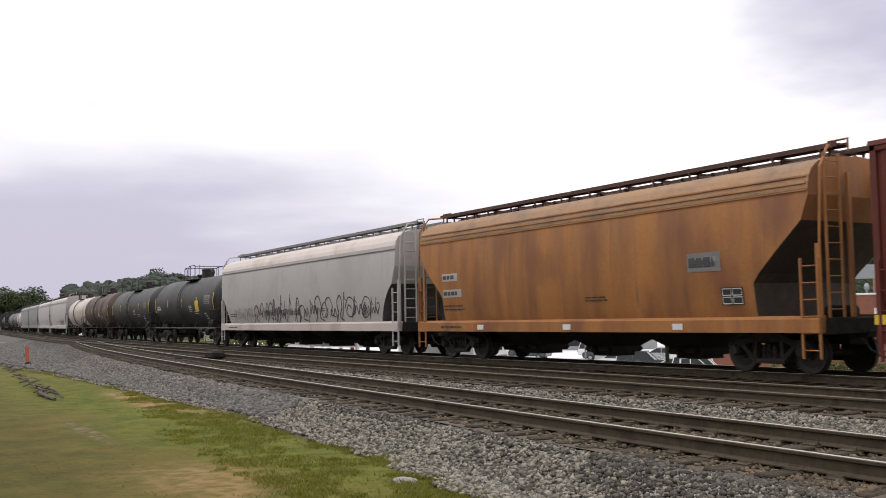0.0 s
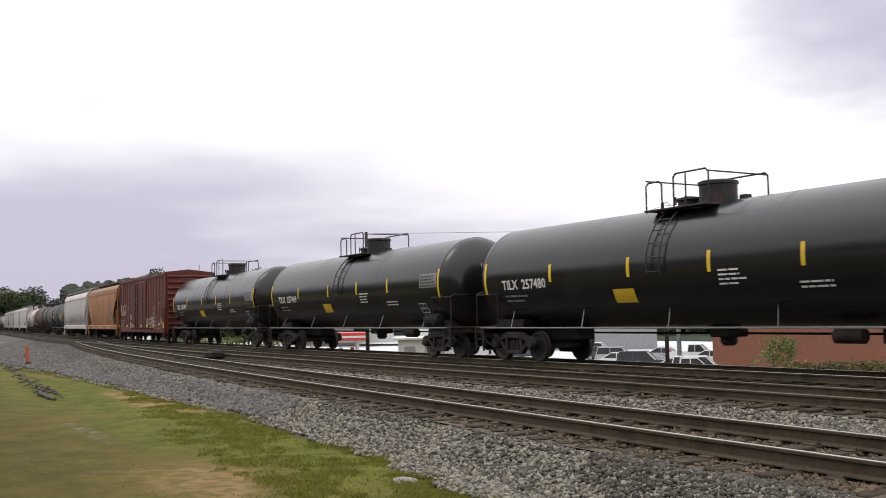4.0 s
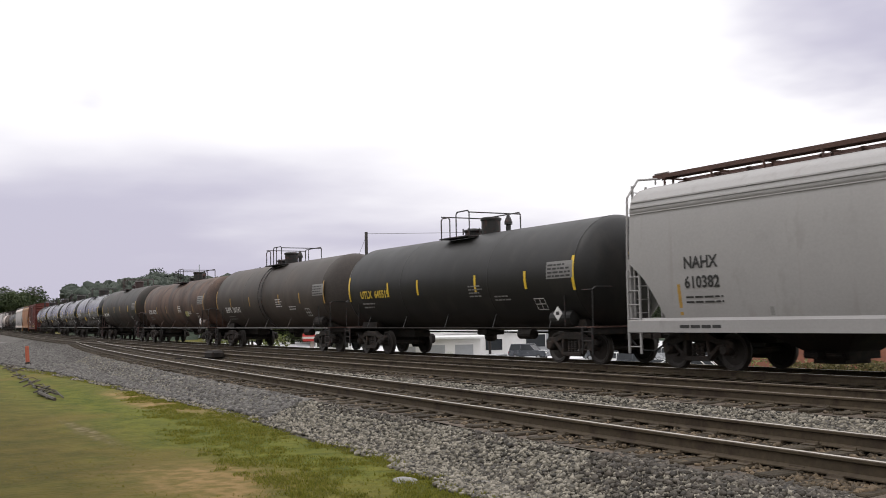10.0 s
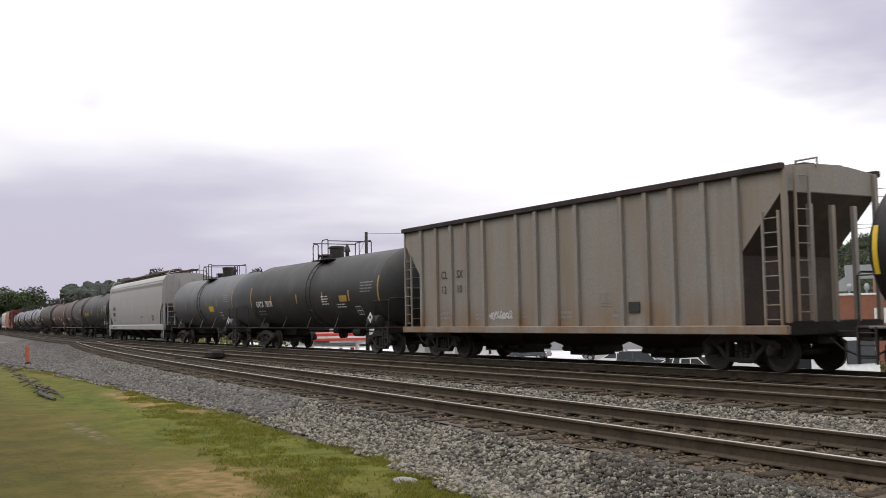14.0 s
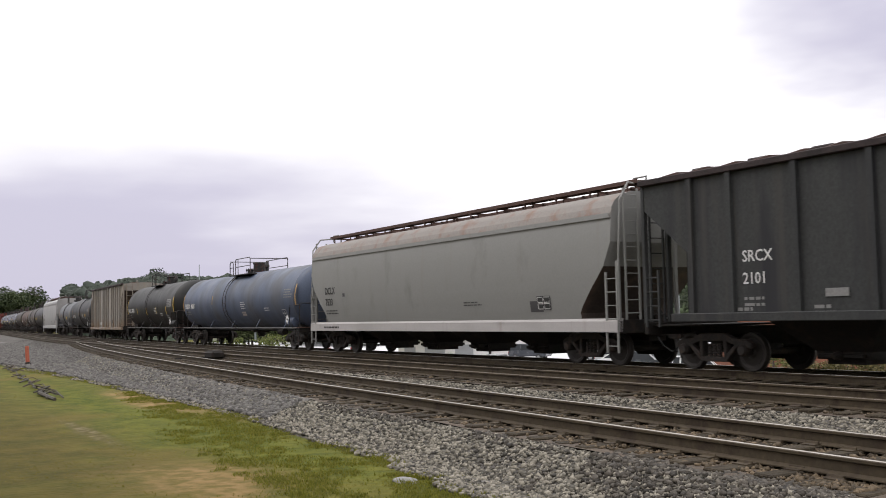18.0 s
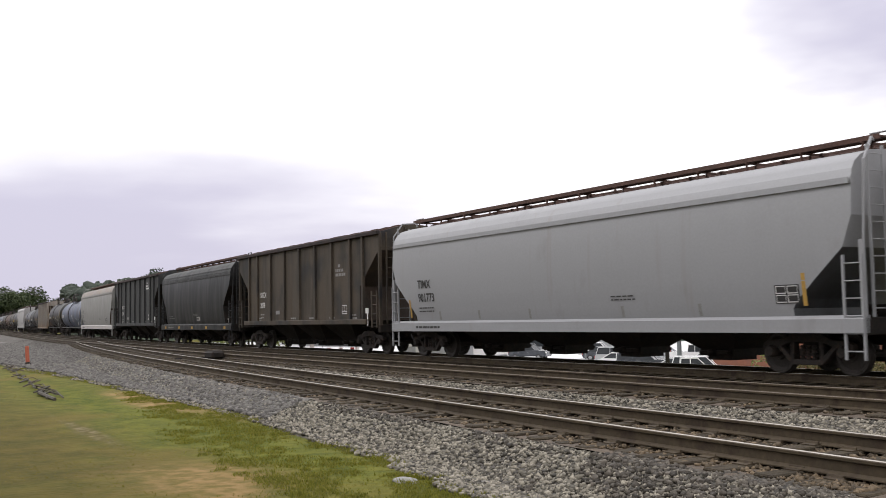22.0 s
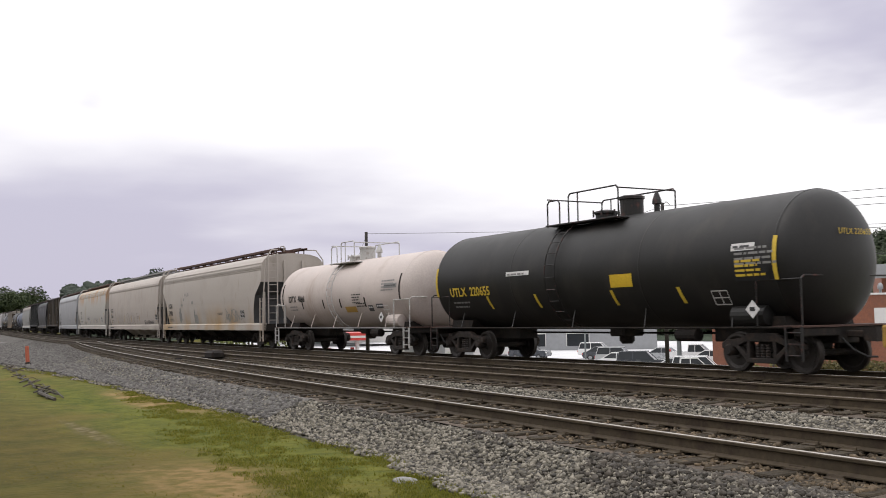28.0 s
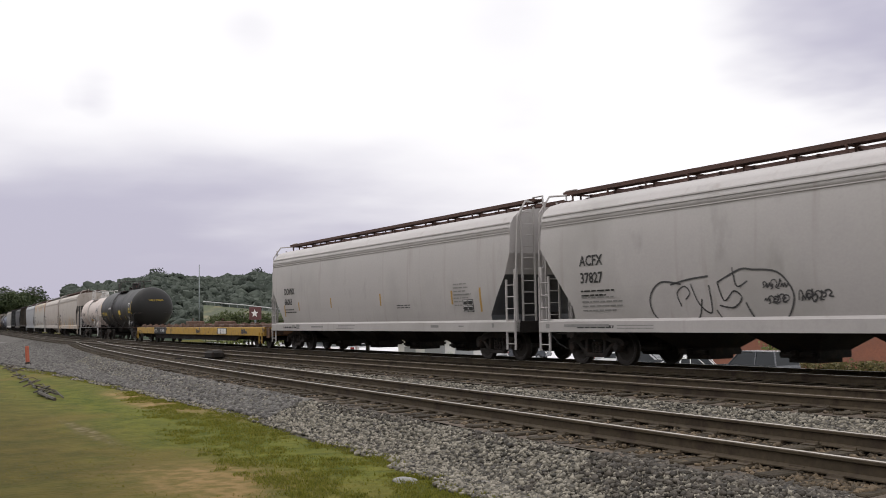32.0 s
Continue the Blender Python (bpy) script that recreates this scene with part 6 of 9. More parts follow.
for k, (x, y, h, r) in enumerate(((-51.4, 58.7, 3.4, 1.7), (-47.3, 56.9, 1.5, 1.5), (-46.5, 57.6, 1.5, 1.5), (-45.5, 58.4, 1.5, 1.5), (-44.5, 59.1, 1.5, 1.5), (-43.4, 60.0, 1.5, 1.5), (-42.2, 60.8, 1.5, 1.5), (-56, 25.5 + 8, 1.6, 1.3), (-98, 38, 2.6, 2.0), (-106, 36, 2.2, 1.8))):
    tree("shrub", "tall rough grass and scrub at the foot of the wall" if 0 < k < 7 else "yellow-green shrub at the foot of the wall", x, y, h, r, "leaf_olive" if 0 < k < 7 else "leaf_bush", 170, 80 + k, 0.42)

for k, (x, y, zt) in enumerate(((-199.47, 65.66, 2.83), (-198.87, 67.47, 3.25), (-198.28, 69.17, 2.88), (-197.76, 70.66, 3.19), (-197.22, 72.15, 2.71), (-196.66, 73.64, 3.14), (-196.02, 75.34, 2.64), (-195.44, 76.83, 2.85), (-194.85, 78.32, 2.35), (-194.33, 79.59, 1.87), (-199.23, 66.4, 1.44), (-198.51, 68.52, 1.17), (-197.45, 71.5, 1.34), (-196.27, 74.69, 1.04), (-195.02, 77.88, 0.86), (-194.16, 80.01, 0.7))):
    hh = zt - land(x, y) + 0.6
    tree("shrub", "rounded green bush below the hill road", x, y, hh, 3.2, "leaf_bush_dark", 300, 300 + k, 0.7)

# unseen trees added behind the eye, so the tank sides mirror something dark
for k in range(11):
    x = -74 + 11.5 * k
    y = -17.5 - 4.0 * ((k * 7) % 3) / 2
    tree("unseen_tree", "unseen tall dense tree added opposite the railway to darken reflections", x, y, 11.5 + (k * 5) % 4, 6.0, "leaf_left", 420, 120 + k, 1.6)

# more unseen trees farther left, for reflections in the distant tanks
for k in range(13):
    tree("unseen_tree", "unseen tall dense tree added opposite the railway to darken reflections", -90 - 22.0 * k, -15.0 - 5 * (k % 3), 13 + (k * 5) % 5, 8.0, "leaf_left", 380, 150 + k, 2.2)

passing_car = road_vehicle("suv", "car_dark", 500.0, 40.0, -2.4, 180, "dark blue estate car driving past behind the train")
bus = tagged(new("shuttle_bus"), "white shuttle bus with dark windows on the road", "bus")
b = BM()
prism(b, [(-3.6, 0.35), (3.5, 0.35), (3.62, 0.9), (3.5, 1.5), (3.25, 2.75), (3.0, 2.85), (-3.55, 2.85), (-3.65, 2.7)], -1.1, 1.1)
bmesh.ops.bevel(b, geom=b.edges[:], offset=0.07, segments=2, affect="EDGES")
part("body", b, "car_white", bus)
for x0, x1 in ((-3.2, -2.5), (-2.2, -1.35), (-1.25, -0.4), (-0.3, 0.55)):
    for s in (-1, 1):
        w = part("window", bbox(BM(), x0, x1, *sorted((s * 1.085, s * 1.115)), 1.45, 2.4, 0.02), "glass", bus)
for s in (-1, 1):
    part("door", bbox(BM(), 1.0, 1.85, *sorted((s * 1.085, s * 1.12)), 0.5, 2.45, 0.02), "glass", bus)
    part("cab_window", bbox(BM(), 2.2, 3.0, *sorted((s * 1.085, s * 1.115)), 1.5, 2.35, 0.02), "glass", bus)
    for wx in (-2.3, 2.4):
        b = BM()
        lathe(b, [(-0.13, 0.24), (-0.13, 0.40), (0.13, 0.40), (0.13, 0.24)], "y", 18, (wx, s * 1.0, 0.41))
        part("wheel", b, "tyre", bus)
prism_w = BM()
prism(prism_w, [(3.50, 1.55), (3.56, 1.55), (3.36, 2.5), (3.30, 2.5)], -0.95, 0.95)
part("windscreen", prism_w, "glass", bus)


# ---- railway wagons: local x along the train, -y towards the lawn, z up from the rail head ----
def shared(bm, name, mat, smooth=False):
    me = bpy.data.meshes.new(name)
    bm.normal_update()
    bm.to_mesh(me)
    bm.free()
    me.materials.append(M[mat])
    if smooth:
        me.polygons.foreach_set("use_smooth", [True] * len(me.polygons))
    return me


b = BM()
lathe(b, [(-0.09, 0.05), (-0.09, 0.12), (-0.05, 0.14), (-0.03, 0.30), (-0.07, 0.36), (-0.07, 0.418), (0.035, 0.424), (0.05, 0.45), (0.065, 0.44), (0.065, 0.36), (0.03, 0.32), (0.02, 0.14), (0.07, 0.11), (0.07, 0.05)], "y", 28)
WHEEL = shared(b, "wheel", "wheel")
b = BM()
rod(b, (0, -0.98, 0), (0, 0.98, 0), 0.075, 10)
AXLE = shared(b, "axle", "truck")
b = BM()
for poly in ([(-1.12, 0.50), (-1.12, 0.62), (-0.98, 0.70), (-0.62, 0.70), (-0.36, 0.84), (0.36, 0.84), (0.62, 0.70), (0.98, 0.70), (1.12, 0.62), (1.12, 0.50), (0.66, 0.56), (0.40, 0.68), (-0.40, 0.68), (-0.66, 0.56)],
             [(-0.80, 0.60), (-0.66, 0.60), (-0.30, 0.30), (-0.40, 0.22)], [(0.66, 0.60), (0.80, 0.60), (0.40, 0.22), (0.30, 0.30)],
             [(-0.42, 0.20), (0.42, 0.20), (0.36, 0.31), (-0.36, 0.31)], [(-0.42, 0.30), (-0.32, 0.30), (-0.30, 0.70), (-0.40, 0.70)], [(0.32, 0.30), (0.42, 0.30), (0.40, 0.70), (0.30, 0.70)]):
    t_ = BM()
    prism(t_, poly, -0.08, 0.08)
    bmesh.ops.bevel(t_, geom=t_.edges[:], offset=0.015, segments=1, affect="EDGES")
    merge(b, t_)
for s in (-1, 1):
    lathe(b, [(-0.16, 0.10), (-0.10, 0.13), (0.0, 0.13)], "y", 12, (s * 0.89, 0, 0.47))
FRAME = shared(b, "side_frame", "truck")
b = BM()
lathe(b, [(0.24 + 0.36 * i / 12, 0.045 + 0.018 * (i % 2)) for i in range(13)], "z", 8)
SPRING = shared(b, "spring", "truck")
b = BM()
bbox(b, -0.20, 0.20, -0.95, 0.95, 0.42, 0.72, 0.03)
bbox(b, -0.35, 0.35, -0.35, 0.35, 0.70, 0.80, 0.02)
BOLSTER = shared(b, "truck_bolster", "under")
WHEELS = {(a, c): [] for a in (False, True) for c in (False, True)}


def bogie(parent, x):
    t = part("truck", BOLSTER, "under", parent)
    t.location = (x, 0, 0)
    for s in (-1, 1):
        o = part("side_frame", FRAME, "truck", t)
        o.location = (0, s * 0.99, 0)
        if s > 0:
            o.rotation_euler = (0, 0, math.pi)
        for dx in (-0.14, 0.0, 0.14):
            part("spring", SPRING, "truck", t, loc=(dx, s * 0.99, 0))
        for dx in (-0.89, 0.89):
            o = part("wheel", WHEEL, "wheel", t)
            o.location = (dx, s * 0.755, 0.42)
            if s > 0:
                o.rotation_euler = (0, 0, math.pi)
            WHEELS[(dx > 0, s > 0)].append(o)
    for dx in (-0.89, 0.89):
        o = part("axle", AXLE, "truck", t)
        o.location = (dx, 0, 0.42)
    return t


def coupler(parent, x0, x1):
    """From the underframe at x0 to the meeting face at x1."""
    s = 1 if x1 > x0 else -1
    b = BM()
    bbox(b, min(x0 - s * 0.3, x1 - s * 0.22), max(x0 - s * 0.3, x1 - s * 0.22), -0.07, 0.07, 0.74, 0.88, 0.02)
    prism(b, [(x1 - s * 0.32, 0.68), (x1 - s * 0.02, 0.66), (x1 - s * 0.02, 0.95), (x1 - s * 0.32, 0.93)][::s], -0.13, 0.10)
    part("coupler", b, "truck", parent)
    b = BM()
    path(b, [(x0, -0.22, 0.72), (x0 + 0.35 * (x1 - x0), -0.24, 0.5), (x0 + 0.75 * (x1 - x0), -0.2, 0.36), (x1 - s * 0.02, -0.1, 0.36)], 0.022, 6)
    part("brake_hose", b, "tyre", parent)


def ladder(parent, x, y, z0, z1, w, mat, rungs, along="x", name="ladder"):
    b = BM()
    if along == "x":
        a, c = (x - w / 2, y), (x + w / 2, y)
    else:
        a, c = (x, y - w / 2), (x, y + w / 2)
    for p in (a, c):
        bbox(b, p[0] - 0.025, p[0] + 0.025, p[1] - 0.025, p[1] + 0.025, z0, z1, 0.004)
    lad = part(name, b, mat, parent)
    for i in range(rungs):
        z = z0 + (z1 - z0) * (i + 0.5) / rungs
        part("rung", rod(BM(), (a[0], a[1], z), (c[0], c[1], z), 0.014), mat, lad)
    return lad


def tank_car(p0, p1, label, mat, r=1.50, zc=2.41, tank=None, letters="", lcol="letter_w", lx=None, marks=7, mark_mat="yellow",
             rail="rail_iron", placard=False, panel=None, hatch=None, wide_deck=False, belt=True, letter2="", side_rail="under", mark_z=(2.2, 2.68), seed=1, tri=False, valve=True, short=False, deck=None, lz=2.06, lsize=0.27, lwide=1.0, data_at=None, grid_at=None, signs=(), placard_at=None, dome_r=0.31, climb=True, valve_dx=0.85, small=True):
    hp = (p1 - p0) / 2
    root = tagged(new("tank_car"), label, "tank wagon", "wagons of the train")
    root["mid"], root["half"] = (p0 + p1) / 2, hp
    ht = tank / 2 if tank else hp - 0.62
    dish = 0.72
    yf = lambda z: -math.sqrt(max(r * r - (z - zc) ** 2, 0.01)) - 0.008
    b = BM()
    n = 56
    prof = [(-ht + dish * (1 - math.cos(a)), r * max(math.sin(a), 0.02)) for a in np.linspace(0.05, math.pi / 2, 9)]
    body = prof + [(x, r) for x in np.linspace(-ht + dish + 0.02, ht - dish - 0.02, 9)] + [(-x, q) for x, q in prof[::-1]]
    lathe(b, body, "x", n, (0, 0, zc))
    tankob = part("tank", b, mat, root, smooth=True)
    for x in (-ht + dish, -ht * 0.36, ht * 0.36, ht - dish):
        b = BM()
        lathe(b, [(x - 0.025, r + 0.001), (x - 0.02, r + 0.004), (x + 0.02, r + 0.004), (x + 0.025, r + 0.001)], "x", n, (0, 0, zc))
        b.faces.ensure_lookup_table()
        bmesh.ops.delete(b, geom=[f for f in b.faces if len(f.verts) > 4], context="FACES")
        part("weld_seam", b, mat, tankob, smooth=True)
    # stub sills, bolsters and saddles
    for s in (-1, 1):
        b = BM()
        bbox(b, *sorted((s * (hp - 0.75), s * (hp - 4.2))), -0.32, 0.32, 0.62, 0.98, 0.02)
        prism(b, [(s * (hp - 1.4), 0.95), (s * (hp - 2.6), 0.95), (s * (hp - 2.7), zc - r * 0.80), (s * (hp - 1.5), zc - r * 0.80)][::-s], -1.05, 1.05)
        bbox(b, *sorted((s * (hp - 0.75), s * (hp - 1.0))), -1.40, 1.40, 0.78, 0.96, 0.02)
        part("draft_sill", b, "under", root)
        b = BM()
        box(b, *sorted((s * (hp - 0.72), s * (hp - 1.5))), -1.42, 1.42, 0.965, 1.0)
        part("end_platform", b, "walk", root)
        b = BM()
        e = s * (hp - 0.76)
        path(b, [(e, -1.40, 1.0), (e, -1.40, 1.95), (e, -1.30, 2.02), (e, 1.30, 2.02), (e, 1.40, 1.95), (e, 1.40, 1.0)], 0.02)
        path(b, [(e, -1.40, 1.95), (s * (hp - 1.9), -1.42, 1.95), (s * (hp - 1.9), -1.42, 1.0)], 0.018)
        part("end_handrail", b, rail, root)
        lad = ladder(root, s * (hp - 0.95), -1.44, 0.28, 0.98, 0.4, rail, 3, name="stirrup_step")
        coupler(root, s * (hp - 0.75), s * hp)
        bogie(root, s * (hp - 2.15))
    for y in (-1.43, 1.43):
        part("running_rail", rod(BM(), (-hp + 1.0, y, 0.965), (hp - 1.0, y, 0.965), 0.022, 6), side_rail, root)
        for x in np.linspace(-hp + 2.6, hp - 2.6, 5):
            part("rail_bracket", rod(BM(), (x, y, 0.965), (x - 0.22, y * 0.80, zc - math.sqrt(r * r - (1.43 * 0.8) ** 2)), 0.016, 5), mat, root)
    b = BM()
    lathe(b, [(0.52, 0.14), (0.60, 0.2), (0.95, 0.2)], "z", 14, (0.5, 0, 0))
    bbox(b, 0.2, 0.8, -0.35, 0.35, 0.72, 0.95, 0.04)
    path(b, [(-ht * 0.7, 0.25, 0.8), (ht * 0.7, 0.25, 0.8)], 0.03)
    part("bottom_outlet", b, "under", root)
    b = BM()
    lathe(b, [(-0.35, 0.02), (-0.33, 0.15), (0.33, 0.15), (0.35, 0.02)], "x", 14, (hp - 4.6, -0.75, 0.78))
    part("brake_cylinder", b, "under", root)
    b = BM()
    lathe(b, [(-0.5, 0.05), (-0.46, 0.22), (0.46, 0.22), (0.5, 0.05)], "x", 16, (hp - 2.3, -1.1, 1.22))
    part("air_reservoir", b, "under" if not placard else mat, root)
    # top platform, dome and rails
    zt = zc + r
    x0, x1 = deck or ((-1.6, 1.7) if wide_deck else (-1.2, 1.15))
    hx = hatch if hatch is not None else 0.25
    b = BM()
    for y in (-0.85, 0.85):
        zz = zc + math.sqrt(r * r - 0.75 ** 2) + 0.06
        bbox(b, x0, x1, y - 0.22, y + 0.22, zz, zz + 0.04, 0.006)
    part("platform", b, rail, root)
    b = BM()
    dr, mx_ = dome_r, hx - (1.05 if dome_r < 0.4 else 0.95)
    lathe(b, [(zt - 0.12, dr), (zt + 0.40, dr), (zt + 0.42, dr + 0.03), (zt + 0.49, dr + 0.03), (zt + 0.52, dr - 0.05)], "z", 24, (hx, 0, 0))
    part("dome", b, rail, root)
    b = BM()
    lathe(b, [(zt - 0.1, 0.29), (zt + 0.10, 0.29), (zt + 0.15, 0.33), (zt + 0.20, 0.32), (zt + 0.25, 0.10)], "z", 20, (mx_, 0, 0))
    manway = part("manway", b, rail, root)
    for k in range(6):
        a = k * math.pi / 3
        p = (mx_ + 0.35 * math.cos(a), 0.35 * math.sin(a))
        part("bolt", rod(BM(), (*p, zt + 0.05), (*p, zt + 0.24), 0.025), rail, manway)
    b = BM()
    if not valve:
        bbox(b, hx + 0.72, hx + 0.95, -0.1, 0.1, zt - 0.05, zt + 0.1, 0.02)
    else:
        lathe(b, [(zt - 0.05, 0.08), (zt + 0.2, 0.08), (zt + 0.22, 0.13), (zt + 0.32, 0.12), (zt + 0.5, 0.05), (zt + 0.55, 0.02)], "z", 12, (hx + valve_dx, 0.1, 0))
    part("relief_valve", b, rail, root)
    zz = zc + math.sqrt(r * r - 0.75 ** 2) + 0.09
    zr = zz + 0.74
    for y in (-0.98, 0.98):
        segs = [(x0, x0 + 0.55, -0.06), (x0 + 0.95, x1, 0.06)] if y < 0 else [(x0, x1, 0.06)]
        for a, c, up_ in segs:
            b = BM()
            path(b, [(a, y, zz - 0.05), (a, y, zr - 0.08 + up_), (a + 0.08, y, zr + up_), (c - 0.08, y, zr + up_), (c, y, zr - 0.08 + up_), (c, y, zz - 0.05)], 0.022)
            if wide_deck:
                rod(b, (a, y, zz + 0.4), (c, y, zz + 0.4), 0.018)
            if c - a > 1:
                rod(b, (a + 0.4, y, zz), (a + 0.4, y, zr + up_), 0.02)
            part("railing", b, rail, root)
    for x in (x0, x1):
        b = BM()
        rod(b, (x, -0.98, zr + 0.0), (x, 0.98, zr + 0.0), 0.02)
        part("end_rail", b, rail, root)
    if climb:
        b = BM()
        lx0 = x0 + 0.8
        for dx in (-0.22, 0.22):
            pts = [(lx0 + dx, -(r + 0.09) * math.cos(a), zc + (r + 0.09) * math.sin(a)) for a in np.linspace(-0.12 if short else -1.15, 1.05, 13)]
            path(b, pts, 0.02, 5)
        lad = part("side_ladder", b, rail, root)
        for a in np.linspace(-0.08 if short else -1.1, 1.0, 6 if short else 11):
            p = (-(r + 0.09) * math.cos(a), zc + (r + 0.09) * math.sin(a))
            part("rung", rod(BM(), (lx0 - 0.22, *p), (lx0 + 0.22, *p), 0.014, 5), rail, lad)
    # reflectors, stencils, plates
    spots = list(np.linspace(-ht + dish * 0.75, ht - dish * 0.75, marks)) if isinstance(marks, int) else list(marks)
    for i, x in enumerate(spots):
        b = BM()
        za, zb = (1.95, 2.86) if i in (0, len(spots) - 1) else mark_z
        quad_on(b, x - 0.055, x + 0.055, za, zb, yf, n=6, slant=-0.18 if tri and 0 < i < len(spots) - 1 else 0)
        part("reflector", b, mark_mat, root)
    if letters:
        z = lz
        x = -ht + 1.0 if lx is None else lx
        letter_on(root, letters.replace(" ", "  "), x, z, lsize, lcol, yf, lwide)
        b = BM()
        bars(b, x + 0.05, z - 0.22, 1.1, 2, 0.05, 0.08, lambda q: yf(q) - 0.006, seed)
        tagged(part("data_stencil", b, "letter_g", root), kind="stuff")
    if small:
        b = BM()
        bars(b, 1.65 if ht > 6.5 else 1.4, 2.2, 0.8, 4, 0.04, 0.06, lambda q: yf(q) - 0.006, seed + 3)
        bars(b, ht - 4.6, 1.86, 0.9, 2, 0.04, 0.06, lambda q: yf(q) - 0.006, seed + 5)
        tagged(part("data_stencil", b, lcol if "y" not in lcol[-1] else "letter_g", root), kind="stuff")
    # consolidated data panel and its frame
    x = data_at or ht - 2.35
    if belt:
        dp = part("data_panel", quad_on(BM(), x, x + 1.15, 2.28, 2.74, yf, n=4, lift=0.002), "letter_g", root, "pale stencilled data panel")
        tagged(part("stencil", bars(BM(), x + 0.06, 2.62, 1.05, 4, 0.05, 0.05, lambda q: yf(q) - 0.008, seed + 9), "letter_k", dp), kind="stuff")
    else:
        tagged(part("data_stencil", bars(BM(), x, 2.62, 1.15, 4, 0.05, 0.06, lambda q: yf(q) - 0.006, seed + 9), "letter_g", root), kind="stuff")
    b = BM()
    x = grid_at or ht * 0.62
    stroke(b, [(x, 1.47), (x + 0.46, 1.47), (x + 0.48, 1.77), (x + 0.02, 1.77), (x, 1.47)], 0.03, yf)
    stroke(b, [(x, 1.62), (x + 0.47, 1.62)], 0.025, yf)
    stroke(b, [(x + 0.24, 1.47), (x + 0.25, 1.77)], 0.025, yf)
    part("inspection_panel", b, "letter_w", root)
    if panel:
        px, pz, pw, ph, pm = panel
        b = BM()
        quad_on(b, px, px + pw, pz, pz + ph, yf, n=4, slant=0.05, lift=0.006)
        part("warning_panel", b, pm, root, "orange-yellow warning panel")
    if placard:
        for x in (placard_at or ht - 1.5,):
            b = BM()
            s = 0.19
            bm_pts = [(x, 1.35 - s), (x + s, 1.35), (x, 1.35 + s), (x - s, 1.35)]
            prism(b, bm_pts, -1.50, -1.485)
            pl = part("placard", b, "letter_w", root, "white diamond hazard placard")
            b = BM()
            box(b, x - 0.07, x + 0.07, -1.506, -1.50, 1.31, 1.40)
            part("symbol", b, "letter_k", pl)
    for x0_, x1_, z0_, z1_, sm_, bm_ in signs:
        sg_ = part("stencil_sign", quad_on(BM(), x0_, x1_, z0_, z1_, yf, n=3, slant=0.05, lift=0.005), sm_, root)
        rows_ = max(1, int((z1_ - z0_) / 0.11))
        tagged(part("stencil", bars(BM(), x0_ + 0.06, z1_ - 0.10, x1_ - x0_ - 0.1, rows_, 0.05, 0.05, lambda q: yf(q) - 0.011, seed + 13), bm_, sg_), kind="stuff")
    if letter2:
        ex = ht - 0.22
        letter(root, letter2, ex + 0.21, -0.35, 2.87, 0.13, lcol, facing=90)
    return root


def profile_round():
    """Half section of a bulging hopper side, bottom to ridge: (out, up)."""
    return [(1.42, 1.02), (1.50, 1.35), (1.57, 1.9), (1.60, 2.5), (1.585, 3.1), (1.55, 3.60), (1.53, 3.70), (1.552, 3.715), (1.54, 3.84), (1.522, 3.855), (1.508, 3.98), (1.485, 3.995), (1.41, 4.13), (1.22, 4.28), (0.85, 4.39), (0.0, 4.45)]


def profile_flat(top, base=1.0, eave=1.52, rise=0.12):
    return [(eave, base), (eave, base + 0.9), (eave, top - 0.9), (eave, top - 0.02), (eave - 0.02, top), (0.6, top + rise * 0.85), (0.0, top + rise)]


def side_at(prof):
    zs, ys = [p[1] for p in prof], [p[0] for p in prof]
    return lambda z: -float(np.interp(z, zs, ys)) - 0.006


